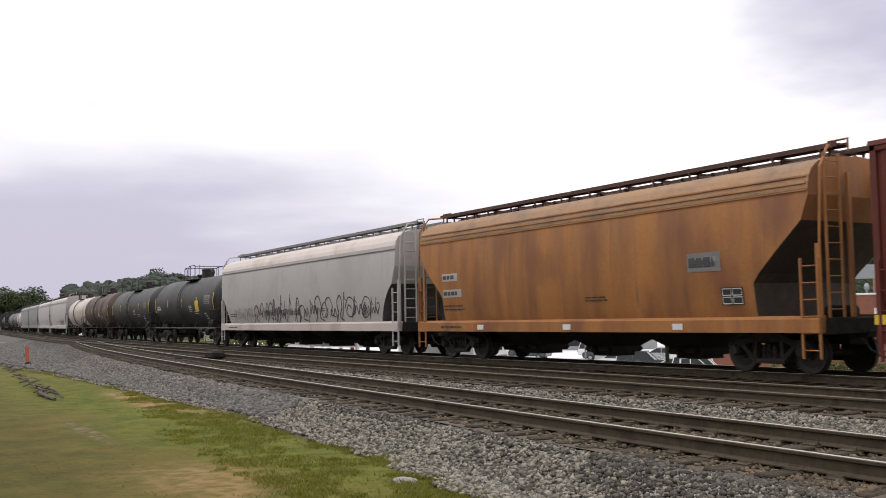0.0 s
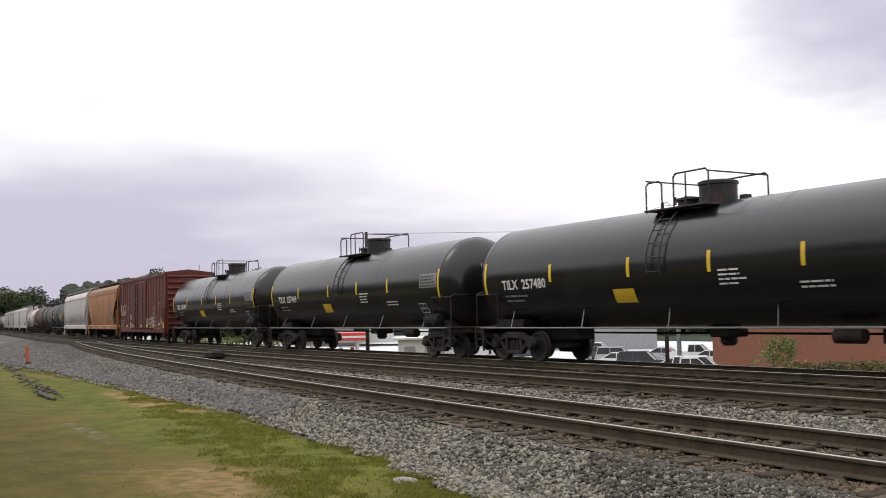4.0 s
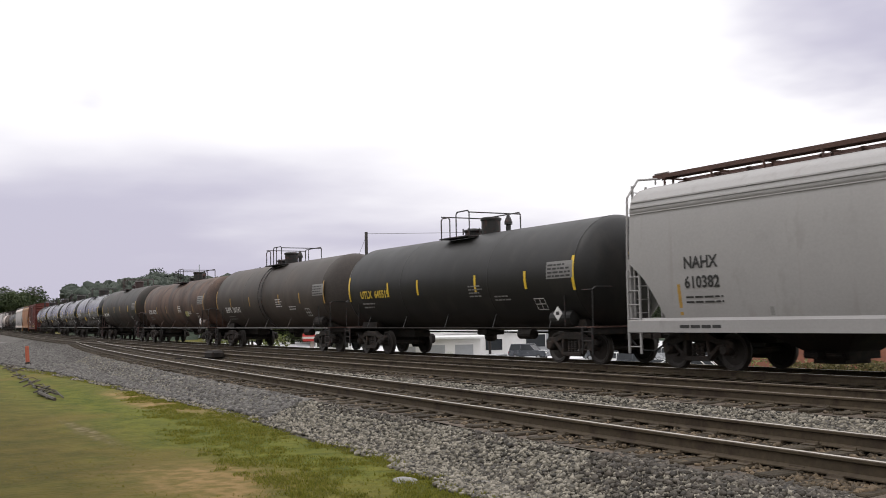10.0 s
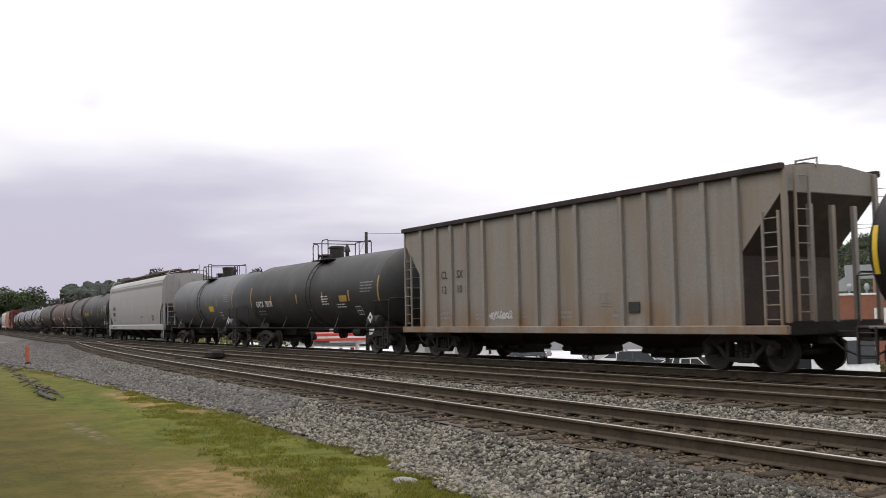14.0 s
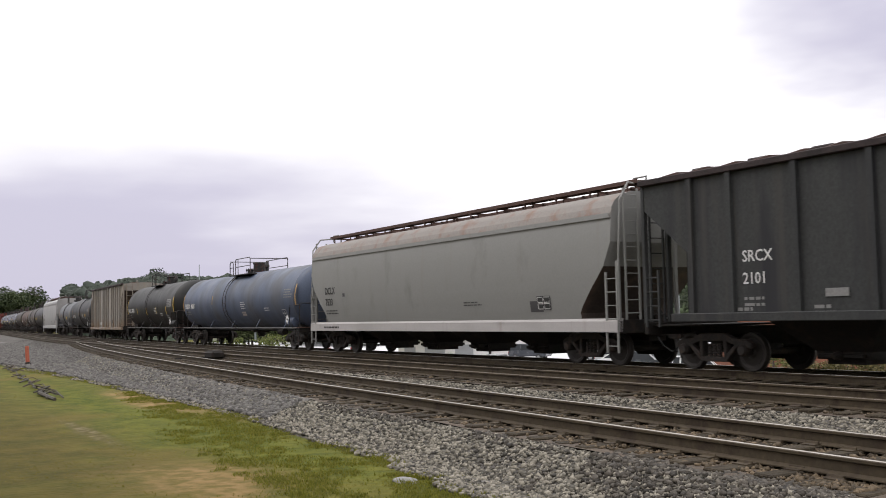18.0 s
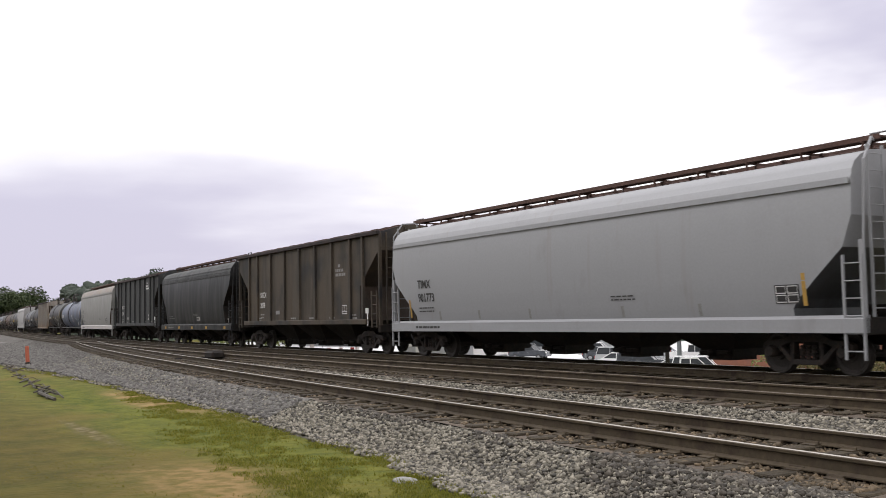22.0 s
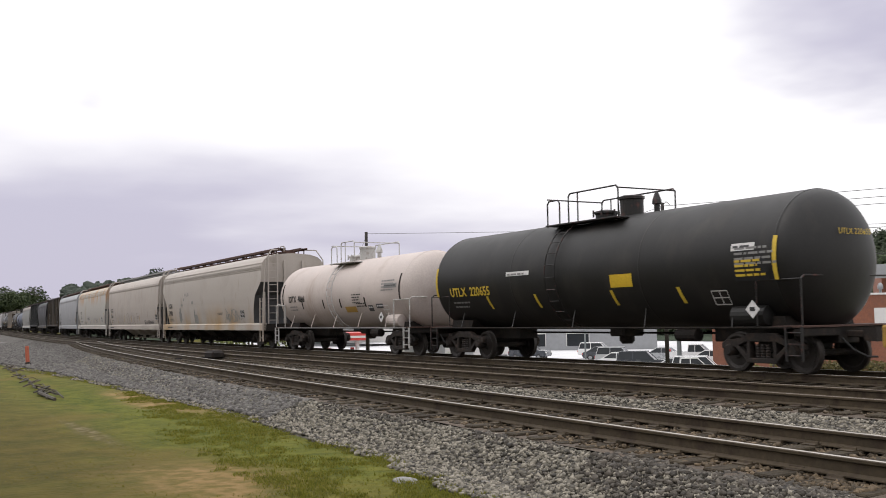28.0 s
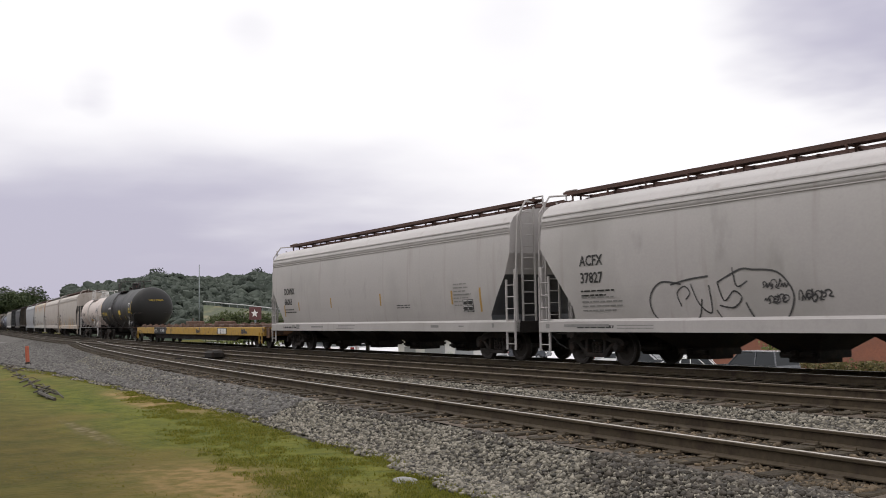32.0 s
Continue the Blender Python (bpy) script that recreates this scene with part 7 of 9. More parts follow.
def loft(prof, length_at, mat, root, cut, slope="under", roof_mat=None, roof_from=3.70):
    """A body whose length changes with height: sides and roof, end sheets above, shade-darkened slope sheets below."""
    b, lo, rf = BM(), BM(), BM()
    ends = {-1: BM(), 1: BM()}
    ring = [(-y, z) for y, z in prof] + [(y, z) for y, z in prof[-2::-1]]
    cols = 9
    m = len(ring)

    def rows_in(bm_):
        return [[bm_.verts.new((x, y, z)) for x in np.linspace(-length_at(z), length_at(z), cols)] for y, z in ring]
    for bm_, upper in ((b, False), (rf, True)):
        rows = rows_in(bm_)
        for i in range(m - 1):
            if (min(ring[i][1], ring[i + 1][1]) > roof_from and bool(roof_mat)) == upper:
                for j in range(cols - 1):
                    bm_.faces.new((rows[i][j], rows[i][j + 1], rows[i + 1][j + 1], rows[i + 1][j]))
        bmesh.ops.delete(bm_, geom=[v for v in bm_.verts if not v.link_faces], context="VERTS")
    for i in range(m // 2):
        a, c = i, m - 1 - i
        for s in (-1, 1):
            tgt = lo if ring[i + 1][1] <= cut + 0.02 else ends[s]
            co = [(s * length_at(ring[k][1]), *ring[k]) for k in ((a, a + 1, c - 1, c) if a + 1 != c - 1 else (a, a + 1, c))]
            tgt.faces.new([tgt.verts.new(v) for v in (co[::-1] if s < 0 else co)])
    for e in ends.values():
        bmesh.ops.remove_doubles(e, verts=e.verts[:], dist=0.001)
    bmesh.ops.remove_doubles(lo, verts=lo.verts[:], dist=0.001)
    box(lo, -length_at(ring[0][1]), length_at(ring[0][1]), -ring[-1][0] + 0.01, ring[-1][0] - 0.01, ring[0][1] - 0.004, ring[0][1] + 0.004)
    body = part("body", b, mat, root, smooth=True)
    if rf.verts:
        part("roof", rf, roof_mat, root, smooth=True)
    else:
        rf.free()
    for e in ends.values():
        part("end_sheet", e, mat, root)
    # darker than the sides: recess shade, besides soot, is in the sheet's colour
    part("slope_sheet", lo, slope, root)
    return body


def end_gear(root, hl, iron, top, sill_z):
    """Ladders, end posts, grab irons and crossovers at both ends of a hopper."""
    for s in (-1, 1):
        ladder(root, s * (hl - 0.22), -1.53, 0.35, 2.35, 0.42, iron, 6)
        ladder(root, s * (hl + 0.02), -1.05, sill_z, top - 0.05, 0.44, iron, 10, along="y", name="end_ladder")
        for y in (-1.46, 1.46):
            part("end_post", bbox(BM(), *sorted((s * hl, s * (hl - 0.09))), y - 0.05, y + 0.05, sill_z, 2.62, 0.008), iron, root)
        for y in (-0.45, 0.45):
            part("end_post", bbox(BM(), *sorted((s * (hl - 0.02), s * (hl - 0.10))), y - 0.05, y + 0.05, sill_z, top - 0.4, 0.008), iron, root)
        b = BM()
        path(b, [(s * (hl - 0.3), -0.62, top + 0.13), (s * hl, -1.1, top + 0.10), (s * (hl + 0.05), -1.42, top - 0.35), (s * (hl + 0.02), -1.5, 2.5), (s * (hl + 0.02), -1.5, sill_z)], 0.028)
        part("corner_grab_iron", b, iron, root)
        b = BM()
        path(b, [(s * (hl - 0.3), 0.62, top + 0.13), (s * hl, 1.1, top + 0.10), (s * (hl + 0.05), 1.42, top - 0.35), (s * (hl + 0.02), 1.5, 2.5)], 0.028)
        part("corner_grab_iron", b, iron, root)
        b = BM()
        path(b, [(s * (hl - 0.45), -0.5, top + 0.16), (s * (hl - 0.45), -0.5, top + 0.28), (s * (hl + 0.02), -0.5, top + 0.28), (s * (hl + 0.02), -0.5, top + 0.02)], 0.02)
        part("top_grab_iron", b, iron, root)


def roof_walk(root, hl, top, mat="walk"):
    """Two running boards with deep edges on brackets, and trough hatches between them."""
    for y in (-0.54, 0.54):
        b = BM()
        bbox(b, -hl, hl, y - 0.16, y + 0.16, top + 0.20, top + 0.235, 0.004)
        for e in (-0.155, 0.155):
            bbox(b, -hl, hl, y + e - 0.012, y + e + 0.012, top + 0.16, top + 0.262, 0.003)
        part("roof_walk", b, mat, root)
    b = BM()
    for y in (-0.68, -0.40, 0.40, 0.68):
        box(b, -0.02, 0.02, y - 0.02, y + 0.02, top - 0.12, top + 0.17)
    box(b, -0.025, 0.025, -0.72, 0.72, top + 0.13, top + 0.17)
    me = shared(b, "walk_bracket", mat)
    for x in np.linspace(-hl + 0.4, hl - 0.4, 13):
        part("walk_bracket", me, mat, root, loc=(x, 0, 0))
    lid = BM()
    bbox(lid, -1.3, 1.3, -0.27, 0.27, top - 0.05, top + 0.09, 0.03)
    for x in (-1.0, 0.0, 1.0):
        bbox(lid, x - 0.05, x + 0.05, -0.31, 0.31, top + 0.08, top + 0.15, 0.01)
    lid = shared(lid, "hatch_cover", mat)
    for x in np.linspace(-hl + 1.7, hl - 1.7, 5):
        part("hatch_cover", lid, mat, root, loc=(x, 0, 0))


def outlets(root, hl, n, mat, z=1.0, gap=0.98):
    span = hl - 3.2
    for i in range(n):
        x = -span + (2 * span) * (i + 0.5) / n
        w = span / n * gap
        b = BM()
        vs = []
        for zz, hw, hy in ((z, w, 1.2), (0.46, w * 0.42, 0.5), (0.30, w * 0.42, 0.5), (0.30, w * 0.30, 0.4), (0.20, w * 0.30, 0.4)):
            vs.append([b.verts.new(c) for c in ((x - hw, -hy, zz), (x + hw, -hy, zz), (x + hw, hy, zz), (x - hw, hy, zz))])
        for A, B in zip(vs, vs[1:]):
            for k in range(4):
                b.faces.new((A[k], A[(k + 1) % 4], B[(k + 1) % 4], B[k]))
        b.faces.new(vs[-1])
        b.faces.new(vs[0][::-1])
        h = part("outlet_hopper", b, mat, root)
        b = BM()
        bbox(b, x - w * 0.36, x + w * 0.36, -0.62, 0.62, 0.34, 0.42, 0.01)
        lathe(b, [(-0.8, 0.05), (-0.72, 0.09), (-0.6, 0.09)], "y", 10, (x, 0, 0.38))
        part("gate", b, "under", h)


# slope: the grey default stands in for shade under the hopper ends
def round_hopper(p0, p1, label, mat, sill=None, iron=None, hl=None, letters=(), lcol="letter_k", lx=0.0, walk="walk", scrawl=None, marks=(), mark_mat="mustard",
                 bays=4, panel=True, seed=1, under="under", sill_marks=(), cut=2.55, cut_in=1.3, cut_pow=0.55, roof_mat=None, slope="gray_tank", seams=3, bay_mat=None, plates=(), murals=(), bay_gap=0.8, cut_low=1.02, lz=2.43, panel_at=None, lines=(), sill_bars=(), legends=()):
    hp = (p1 - p0) / 2
    root = tagged(new("covered_hopper_car"), label, "hopper wagon", "wagons of the train")
    root["mid"], root["half"] = (p0 + p1) / 2, hp
    hl = hl or hp - 0.55
    prof = profile_round()
    yf = side_at(prof)

    def length_at(z):
        if z >= cut:
            return hl - 0.16
        k = max(0.0, (cut - z) / (cut - cut_low))
        return hl - 0.16 - cut_in * min(k, 1.0) ** cut_pow
    dense = [prof[0]]
    for a, c in zip(prof, prof[1:]):
        m = 3 if c[1] < 3 else 1
        for k in range(1, m + 1):
            dense.append((a[0] + (c[0] - a[0]) * k / m, a[1] + (c[1] - a[1]) * k / m))
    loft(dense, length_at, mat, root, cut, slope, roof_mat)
    sm = sill or mat
    for s in (-1, 1):
        for zs in ((3.70, 3.84, 3.98) if seams == 3 else (3.76,)):
            yo = -yf(zs) - 0.006
            hz_ = 0.018 if seams == 3 else 0.06
            part("roof_seam", prism(BM(), [(s * (yo - 0.02), zs - hz_), (s * (yo + 0.022), zs - hz_), (s * (yo + 0.014), zs + hz_), (s * (yo - 0.02), zs + hz_)][::s], -hl + 0.2, hl - 0.2, axis="x"), mat, root)
        b = BM()
        prism(b, [(s * 1.40, 0.86), (s * 1.57, 0.86), (s * 1.57, 1.13), (s * 1.45, 1.20), (s * 1.36, 1.20)][::-s], -hl, hl, axis="x")
        part("side_sill", b, sm, root)
        b = BM()
        bbox(b, *sorted((s * hl, s * (hl - 0.14))), -1.5, 1.5, 0.82, 1.16, 0.02)
        bbox(b, *sorted((s * (hl - 0.3), s * (hl - 3.4))), -0.3, 0.3, 0.60, 1.0, 0.02)
        part("end_sill", b, under, root)
        b = BM()
        box(b, *sorted((s * (hl - 0.15), s * (hl - 1.9))), -1.36, 1.36, 1.04, 1.07)
        part("end_platform", b, under, root)
        coupler(root, s * (hl - 0.05), s * hp)
        bogie(root, s * (hl - 1.75))
    b = BM()
    lathe(b, [(-0.35, 0.02), (-0.33, 0.16), (0.33, 0.16), (0.35, 0.02)], "x", 14, (hl - 1.0, 0.4, 1.25))
    bbox(b, -hl + 0.3, -hl + 0.7, -0.3, 0.3, 1.1, 1.6, 0.03)
    part("brake_gear", b, under, root)
    outlets(root, hl, bays, bay_mat or under, 1.0, bay_gap)
    roof_walk(root, hl - 0.1, 4.44, walk)
    end_gear(root, hl, iron or mat, 4.48, 1.16)
    if sill_marks:
        for x in sill_marks:
            b = BM()
            box(b, x - 0.16, x + 0.16, -1.585, -1.57, 0.92, 1.06)
            part("reflector", b, "mustard" if mark_mat != "letter_w" else "letter_w", root)
    for x, z0, z1 in marks:
        b = BM()
        quad_on(b, x - 0.05, x + 0.05, z0, z1, yf, n=2, slant=0)
        part("reflector", b, "mustard" if z1 - z0 > 0.45 and mark_mat == "letter_g" else mark_mat, root)
    for i, txt in enumerate(letters):
        z = lz - 0.13 - 0.44 * i
        letter_on(root, txt, lx, z, 0.27, lcol, yf)
    b = BM()
    x = lx
    bars(b, x, lz - 0.80, 1.3, 2, 0.04, 0.07, lambda q: yf(q) - 0.008, seed)
    bars(b, x - 0.2, 1.02 - 0.06, 1.6, 1, 0.07, 0.07, lambda q: -1.575, seed + 1)
    bars(b, hl - 7.2, 1.72, 1.1, 2, 0.03, 0.05, lambda q: yf(q) - 0.008, seed + 2)
    tagged(part("data_stencil", b, lcol if lcol != "letter_w" else "letter_g", root), kind="stuff")
    if panel:
        b = BM()
        px = panel_at or hl - 3.35
        quad_on(b, px, px + 0.62, 1.45, 1.83, yf, n=2, lift=0.004)
        pn = part("inspection_panel", b, "letter_k", root, "black inspection stencil")
        b = BM()
        for (u0, u1, v0, v1) in ((0.04, 0.28, 1.48, 1.62), (0.33, 0.58, 1.48, 1.62), (0.04, 0.28, 1.66, 1.80), (0.33, 0.58, 1.66, 1.80)):
            stroke(b, [(px + u0, v0), (px + u1, v0), (px + u1, v1), (px + u0, v1), (px + u0, v0)], 0.02, yf, 0.014)
        part("stencil_lines", b, "letter_w", pn)
    for x0, x1, z0, z1 in sill_bars:
        part("sill_stencil", box(BM(), x0, x1, -1.576, -1.569, z0, z1), "letter_g", root)
    for i, (x0, x1, z) in enumerate(legends):
        b = BM()
        bars(b, x0, z, x1 - x0, 4, 0.035, 0.075, lambda q: yf(q) - 0.008, seed + 5 + i)
        tagged(part("small_stencil", b, "letter_g", root), kind="stuff")
    for x0, x1, z0, z1, pm in plates:
        b = BM()
        quad_on(b, x0, x1, z0, z1, yf, n=2, lift=0.004)
        pn = part("stencil_panel", b, pm, root)
        b = BM()
        bars(b, x0 + 0.05, z0 + (z1 - z0) * 0.25, (x1 - x0) * 0.95, 1, (z1 - z0) * 0.5, 0.05, lambda q: yf(q) - 0.012, 3)
        tagged(part("stencil", b, "ink", pn), kind="stuff")
    for cx, cz, rx, rz, pm in murals:
        # a worn sprayed shape with a ragged outline
        b = BM()
        ring = []
        for k in range(18):
            a = 2 * math.pi * k / 18
            q = 1 + 0.25 * noise.noise((3 * math.cos(a) + cx, 3 * math.sin(a), cz))
            z = cz + rz * q * math.sin(a)
            ring.append(b.verts.new((cx + rx * q * math.cos(a), yf(z) - 0.012, z)))
        b.faces.new(ring)
        part("mural_patch", b, pm, root)
    for i, (x0, x1, z0, z1, w, size, col) in enumerate(scrawl or ()):
        scribble(root, x0, x1, z0, z1, yf, seed * 7 + i, w, size, col)
    for pts, w, col in lines:
        part("graffiti_mark", stroke(BM(), flowing(pts), w, yf), col, root)
    return root


def ribbed_hopper(p0, p1, label, mat, hl=None, ribs=13, top=4.30, base=0.96, letters=(), lcol="letter_w", lx=0.0, iron=None, walk="walk", cut=3.05, cut_in=1.65, seed=1, lumps=False, deep=False, logo=None, lbay=0, slope="under", scrawl=(), cut_low=None, rib_at=None, panel_at=None, plates=()):
    hp = (p1 - p0) / 2
    root = tagged(new("ribbed_hopper_car"), label, "hopper wagon", "wagons of the train")
    root["mid"], root["half"] = (p0 + p1) / 2, hp
    hl = hl or hp - 0.55
    prof = profile_flat(top, base, 1.48, 0.30 if lumps else 0.12)
    yf = lambda z: -1.486
    low = cut_low or base

    def length_at(z):
        return hl - 0.08 - cut_in * min(1.0, max(0.0, (cut - z) / (cut - low)))
    dense = [prof[0]] + ([(1.48, low)] if low > base + 0.1 else [(1.48, base + 0.4)]) + [(1.48, cut), (1.48, cut + 0.02)] + prof[3:]
    loft(dense, length_at, mat, root, cut, slope, "soot_roof" if lumps else None, top - 0.05)
    bay = list(rib_at) if rib_at else list(np.linspace(-hl + cut_in + 0.25, hl - cut_in - 0.25, ribs))
    for x in bay:
        for s in (-1, 1):
            b = BM()
            prism(b, [(x - 0.07, base + 0.02), (x + 0.07, base + 0.02), (x + 0.07, top - 0.05), (x - 0.07, top - 0.05)], *sorted((s * 1.47, s * 1.57)))
            part("rib", b, mat, root)
    for s in (-1, 1):
        b = BM()
        part("top_rail", bbox(BM(), -hl, hl, *sorted((s * 1.44, s * 1.60)), top - 0.08, top + 0.06, 0.015), "soot_roof", root)
        bbox(b, -hl + (1.0 if deep else 0), hl - (1.0 if deep else 0), *sorted((s * 1.44, s * 1.59)), base - 0.14, base + 0.05, 0.015)
        part("side_rail", b, mat, root)
        b = BM()
        bbox(b, *sorted((s * hl, s * (hl - 0.14))), -1.5, 1.5, 0.80, 1.10, 0.02)
        bbox(b, *sorted((s * (hl - 0.3), s * (hl - 3.4))), -0.3, 0.3, 0.60, 1.0, 0.02)
        box(b, *sorted((s * (hl - 0.15), s * (hl - 1.8))), -1.36, 1.36, 1.0, 1.04)
        part("end_sill", b, "under", root)
        for y in (-1.44, -0.7, 0.0, 0.7, 1.44):
            part("end_post", bbox(BM(), *sorted((s * hl, s * (hl - 0.10))), y - 0.06, y + 0.06, 1.05, top - (0.02 if abs(y) > 1 else 0.75), 0.01), mat, root)
        ladder(root, s * (hl - 0.36), -1.53, 0.98, 2.3 if deep else top - 0.9, 0.42, iron or mat, 4 if deep else 8)
        ladder(root, s * (hl + 0.03), -1.0, 1.1, top, 0.42, iron or mat, 9, along="y", name="end_ladder")
        b = BM()
        path(b, [(s * (hl - 0.6), -0.4, top + 0.12), (s * (hl - 0.6), -0.4, top + 0.24), (s * (hl - 0.05), -0.4, top + 0.24), (s * (hl - 0.05), -0.4, top + 0.05)], 0.02)
        part("top_grab_iron", b, iron or mat, root)
        coupler(root, s * (hl - 0.05), s * hp)
        bogie(root, s * (hl - 1.75))
    outlets(root, hl, 3, "under", base)
    if lumps:
        seam = shared(prism(BM(), [(-1.46, top + 0.01), (-1.46, top + 0.05), (-0.6, top + 0.30), (0.0, top + 0.35), (0.6, top + 0.30), (1.46, top + 0.05), (1.46, top + 0.01), (0.0, top + 0.2)], -0.035, 0.035, axis="x"), "roof_seam", walk)
        for x in np.linspace(-hl + 0.3, hl - 0.3, 17):
            part("roof_seam", seam, "soot_roof", root, loc=(x, 0, 0))
        lid = shared(bbox(BM(), -0.28, 0.28, -0.42, 0.42, top + 0.24, top + 0.345, 0.03), "hatch_cover", "soot_roof")
        for x in np.linspace(-hl + 0.9, hl - 0.9, 9):
            part("hatch_cover", lid, "soot_roof", root, loc=(x, 0, 0))
    else:
        b = BM()
        for y in (-0.45, 0.45):
            bbox(b, -hl + 0.2, hl - 0.2, y - 0.16, y + 0.16, top + 0.10, top + 0.15, 0.005)
        part("roof_walk", b, walk, root)
        for x in np.linspace(-hl + 1.0, hl - 1.0, 5):
            part("hatch_cover", bbox(BM(), x - 0.7, x + 0.7, -0.9, 0.9, top + 0.02, top + 0.11, 0.04), walk, root)
    for i, txt in enumerate(letters):
        words = txt.split(" ")
        for k, w in enumerate(words):
            letter_on(root, w, bay[lbay + k] + (0.24 if len(words) > 1 else 0.28), (2.52 if len(words) > 1 else 2.36) - 0.47 * i, 0.25, lcol, yf, bold=0.012)
    lx = bay[lbay] + 0.25
    b = BM()
    rr = random.Random(seed)
    bars(b, lx + 0.05, 1.55, 0.6, 2, 0.06, 0.07, yf, seed)
    for k in range(6):
        x = -hl + cut_in + 1.2 + k * 2.1
        if rr.random() < 0.75:
            bars(b, x, 1.32 + 0.1 * rr.random(), 0.6, 2, 0.07, 0.05, yf, seed + k)
    tagged(part("data_stencil", b, "letter_g" if lcol != "letter_g" else lcol, root), kind="stuff")
    b = BM()
    px = panel_at or min(bay, key=lambda q: abs(q - hl + 3.1)) + 0.24
    stroke(b, [(px, 1.52), (px + 0.44, 1.52), (px + 0.44, 1.83), (px, 1.83), (px, 1.52)], 0.03, yf)
    stroke(b, [(px, 1.6), (px + 0.44, 1.6)], 0.025, yf)
    stroke(b, [(px + 0.22, 1.6), (px + 0.22, 1.83)], 0.025, yf)
    part("inspection_panel", b, "letter_w" if lumps else "letter_g", root)
    for x0, x1, z0, z1, pm in plates:
        part("stencil_panel", box(BM(), x0, x1, -1.51, -1.485, z0, z1), pm, root)
    if deep:
        px = hl - 1.14
        b = box(box(BM(), px, px + 0.25, -1.52, -1.505, 1.50, 1.69), px + 0.09, px + 0.15, -1.505, -1.49, 1.04, 1.66)
        part("placard_board", b, "letter_w", root, "small white placard board")
    for x0, x1, z0, z1, w, size, col in scrawl:
        scribble(root, x0, x1, z0, z1, yf, seed, w, size, col)
    if logo:
        x, z = logo
        b = BM()
        bars(b, x + 0.24, z + 0.34, 0.32, 1, 0.11, 0.1, yf, 3)
        bars(b, x, z + 0.16, 0.95, 2, 0.11, 0.06, yf, 4)
        tagged(part("company_stencil", b, "letter_w" if mat == "charcoal" else "letter_g", root), kind="stuff")
    return root


def boxcar(p0, p1):
    hp = (p1 - p0) / 2
    root = tagged(new("box_car"), "oxide-red ribbed boxcar with a plug door and pale graffiti", "box wagon", "wagons of the train")
    root["mid"], root["half"] = (p0 + p1) / 2, hp
    hl = 7.72
    base, top = 0.66, 4.38
    yf = lambda z: -1.505
    b = BM()
    box(b, -hl, hl, -1.5, 1.5, base + 0.25, top)
    part("body", b, "red_box", root)
    b = BM()
    prism(b, [(-1.58, top - 0.05), (1.58, top - 0.05), (1.56, top + 0.04), (0.0, top + 0.22), (-1.56, top + 0.04)], -hl - 0.02, hl + 0.02, axis="x")
    part("roof", b, "red_box", root)
    b = BM()
    for x in np.linspace(-hl + 0.5, hl - 0.5, 14):
        prism(b, [(-1.57, top + 0.045), (-1.53, top + 0.09), (0.0, top + 0.26), (1.53, top + 0.09), (1.57, top + 0.045), (0.0, top + 0.2)], x - 0.06, x + 0.06, axis="x")
    part("roof_rib", b, "walk", root)
    d0, d1 = -1.9, 1.9
    for s in (-1, 1):
        xs = [x for x in np.linspace(-hl + 0.35, hl - 0.35, 19) if not d0 - 0.1 < x < d1 + 0.1]
        for x in xs:
            b = BM()
            prism(b, [(x - 0.11, base + 0.3), (x + 0.11, base + 0.3), (x + 0.11, top - 0.1), (x - 0.11, top - 0.1)], *sorted((s * 1.49, s * 1.53)))
            bmesh.ops.bevel(b, geom=b.edges[:], offset=0.015, segments=1, affect="EDGES")
            part("rib", b, "red_box", root)
        b = BM()
        bbox(b, -hl, hl, *sorted((s * 1.44, s * 1.57)), base, base + 0.34, 0.02)
        bbox(b, -hl, hl, *sorted((s * 1.46, s * 1.56)), top - 0.16, top - 0.02, 0.015)
        part("side_sill", b, "red_box", root)
        door = part("door", bbox(BM(), d0, d1, *sorted((s * 1.49, s * 1.575)), base + 0.28, top - 0.25, 0.02), "red_box", root)
        b = BM()
        for z in (1.25, 1.75, 2.35, 2.95, 3.5):
            bbox(b, d0 + 0.1, d1 - 0.1, *sorted((s * 1.57, s * 1.60)), z - 0.05, z + 0.05, 0.01)
        part("door_rib", b, "red_box", door)
        b = BM()
        for x in (d0 + 0.7, d0 + 1.4, d1 - 0.6):
            rod(b, (x, s * 1.63, base + 0.3), (x, s * 1.63, top - 0.4), 0.025)
        rod(b, (d0 - 0.5, s * 1.62, base + 0.28), (d1 + 2.5, s * 1.62, base + 0.28), 0.03)
        part("lock_rod", b, "under", door)
    for s in (-1, 1):
        for i in range(9):
            z = base + 0.55 + i * 0.37
            b = BM()
            prism(b, [(s * hl, z - 0.12), (s * (hl + 0.09), z), (s * hl, z + 0.12)][::-s], -1.4, 1.4)
            part("end_corrugation", b, "red_box", root)
        for y in (-1.5, 1.5):
            part("corner_post", bbox(BM(), *sorted((s * hl, s * (hl - 0.14))), y - 0.06, y + 0.06, base, top, 0.015), "red_box", root)
        ladder(root, s * (hl + 0.06), -1.18, 0.5, 2.6, 0.42, "red_box", 6, along="y", name="end_ladder")
        ladder(root, s * (hl - 0.32), -1.58, 0.35, 2.2, 0.42, "red_box", 5)
        b = BM()
        bbox(b, *sorted((s * (hl + 0.1), s * (hl - 3.6))), -0.3, 0.3, 0.60, 0.95, 0.02)
        part("draft_sill", b, "under", root)
        coupler(root, s * (hl + 0.1), s * hp)
        bogie(root, s * (hl - 1.85))
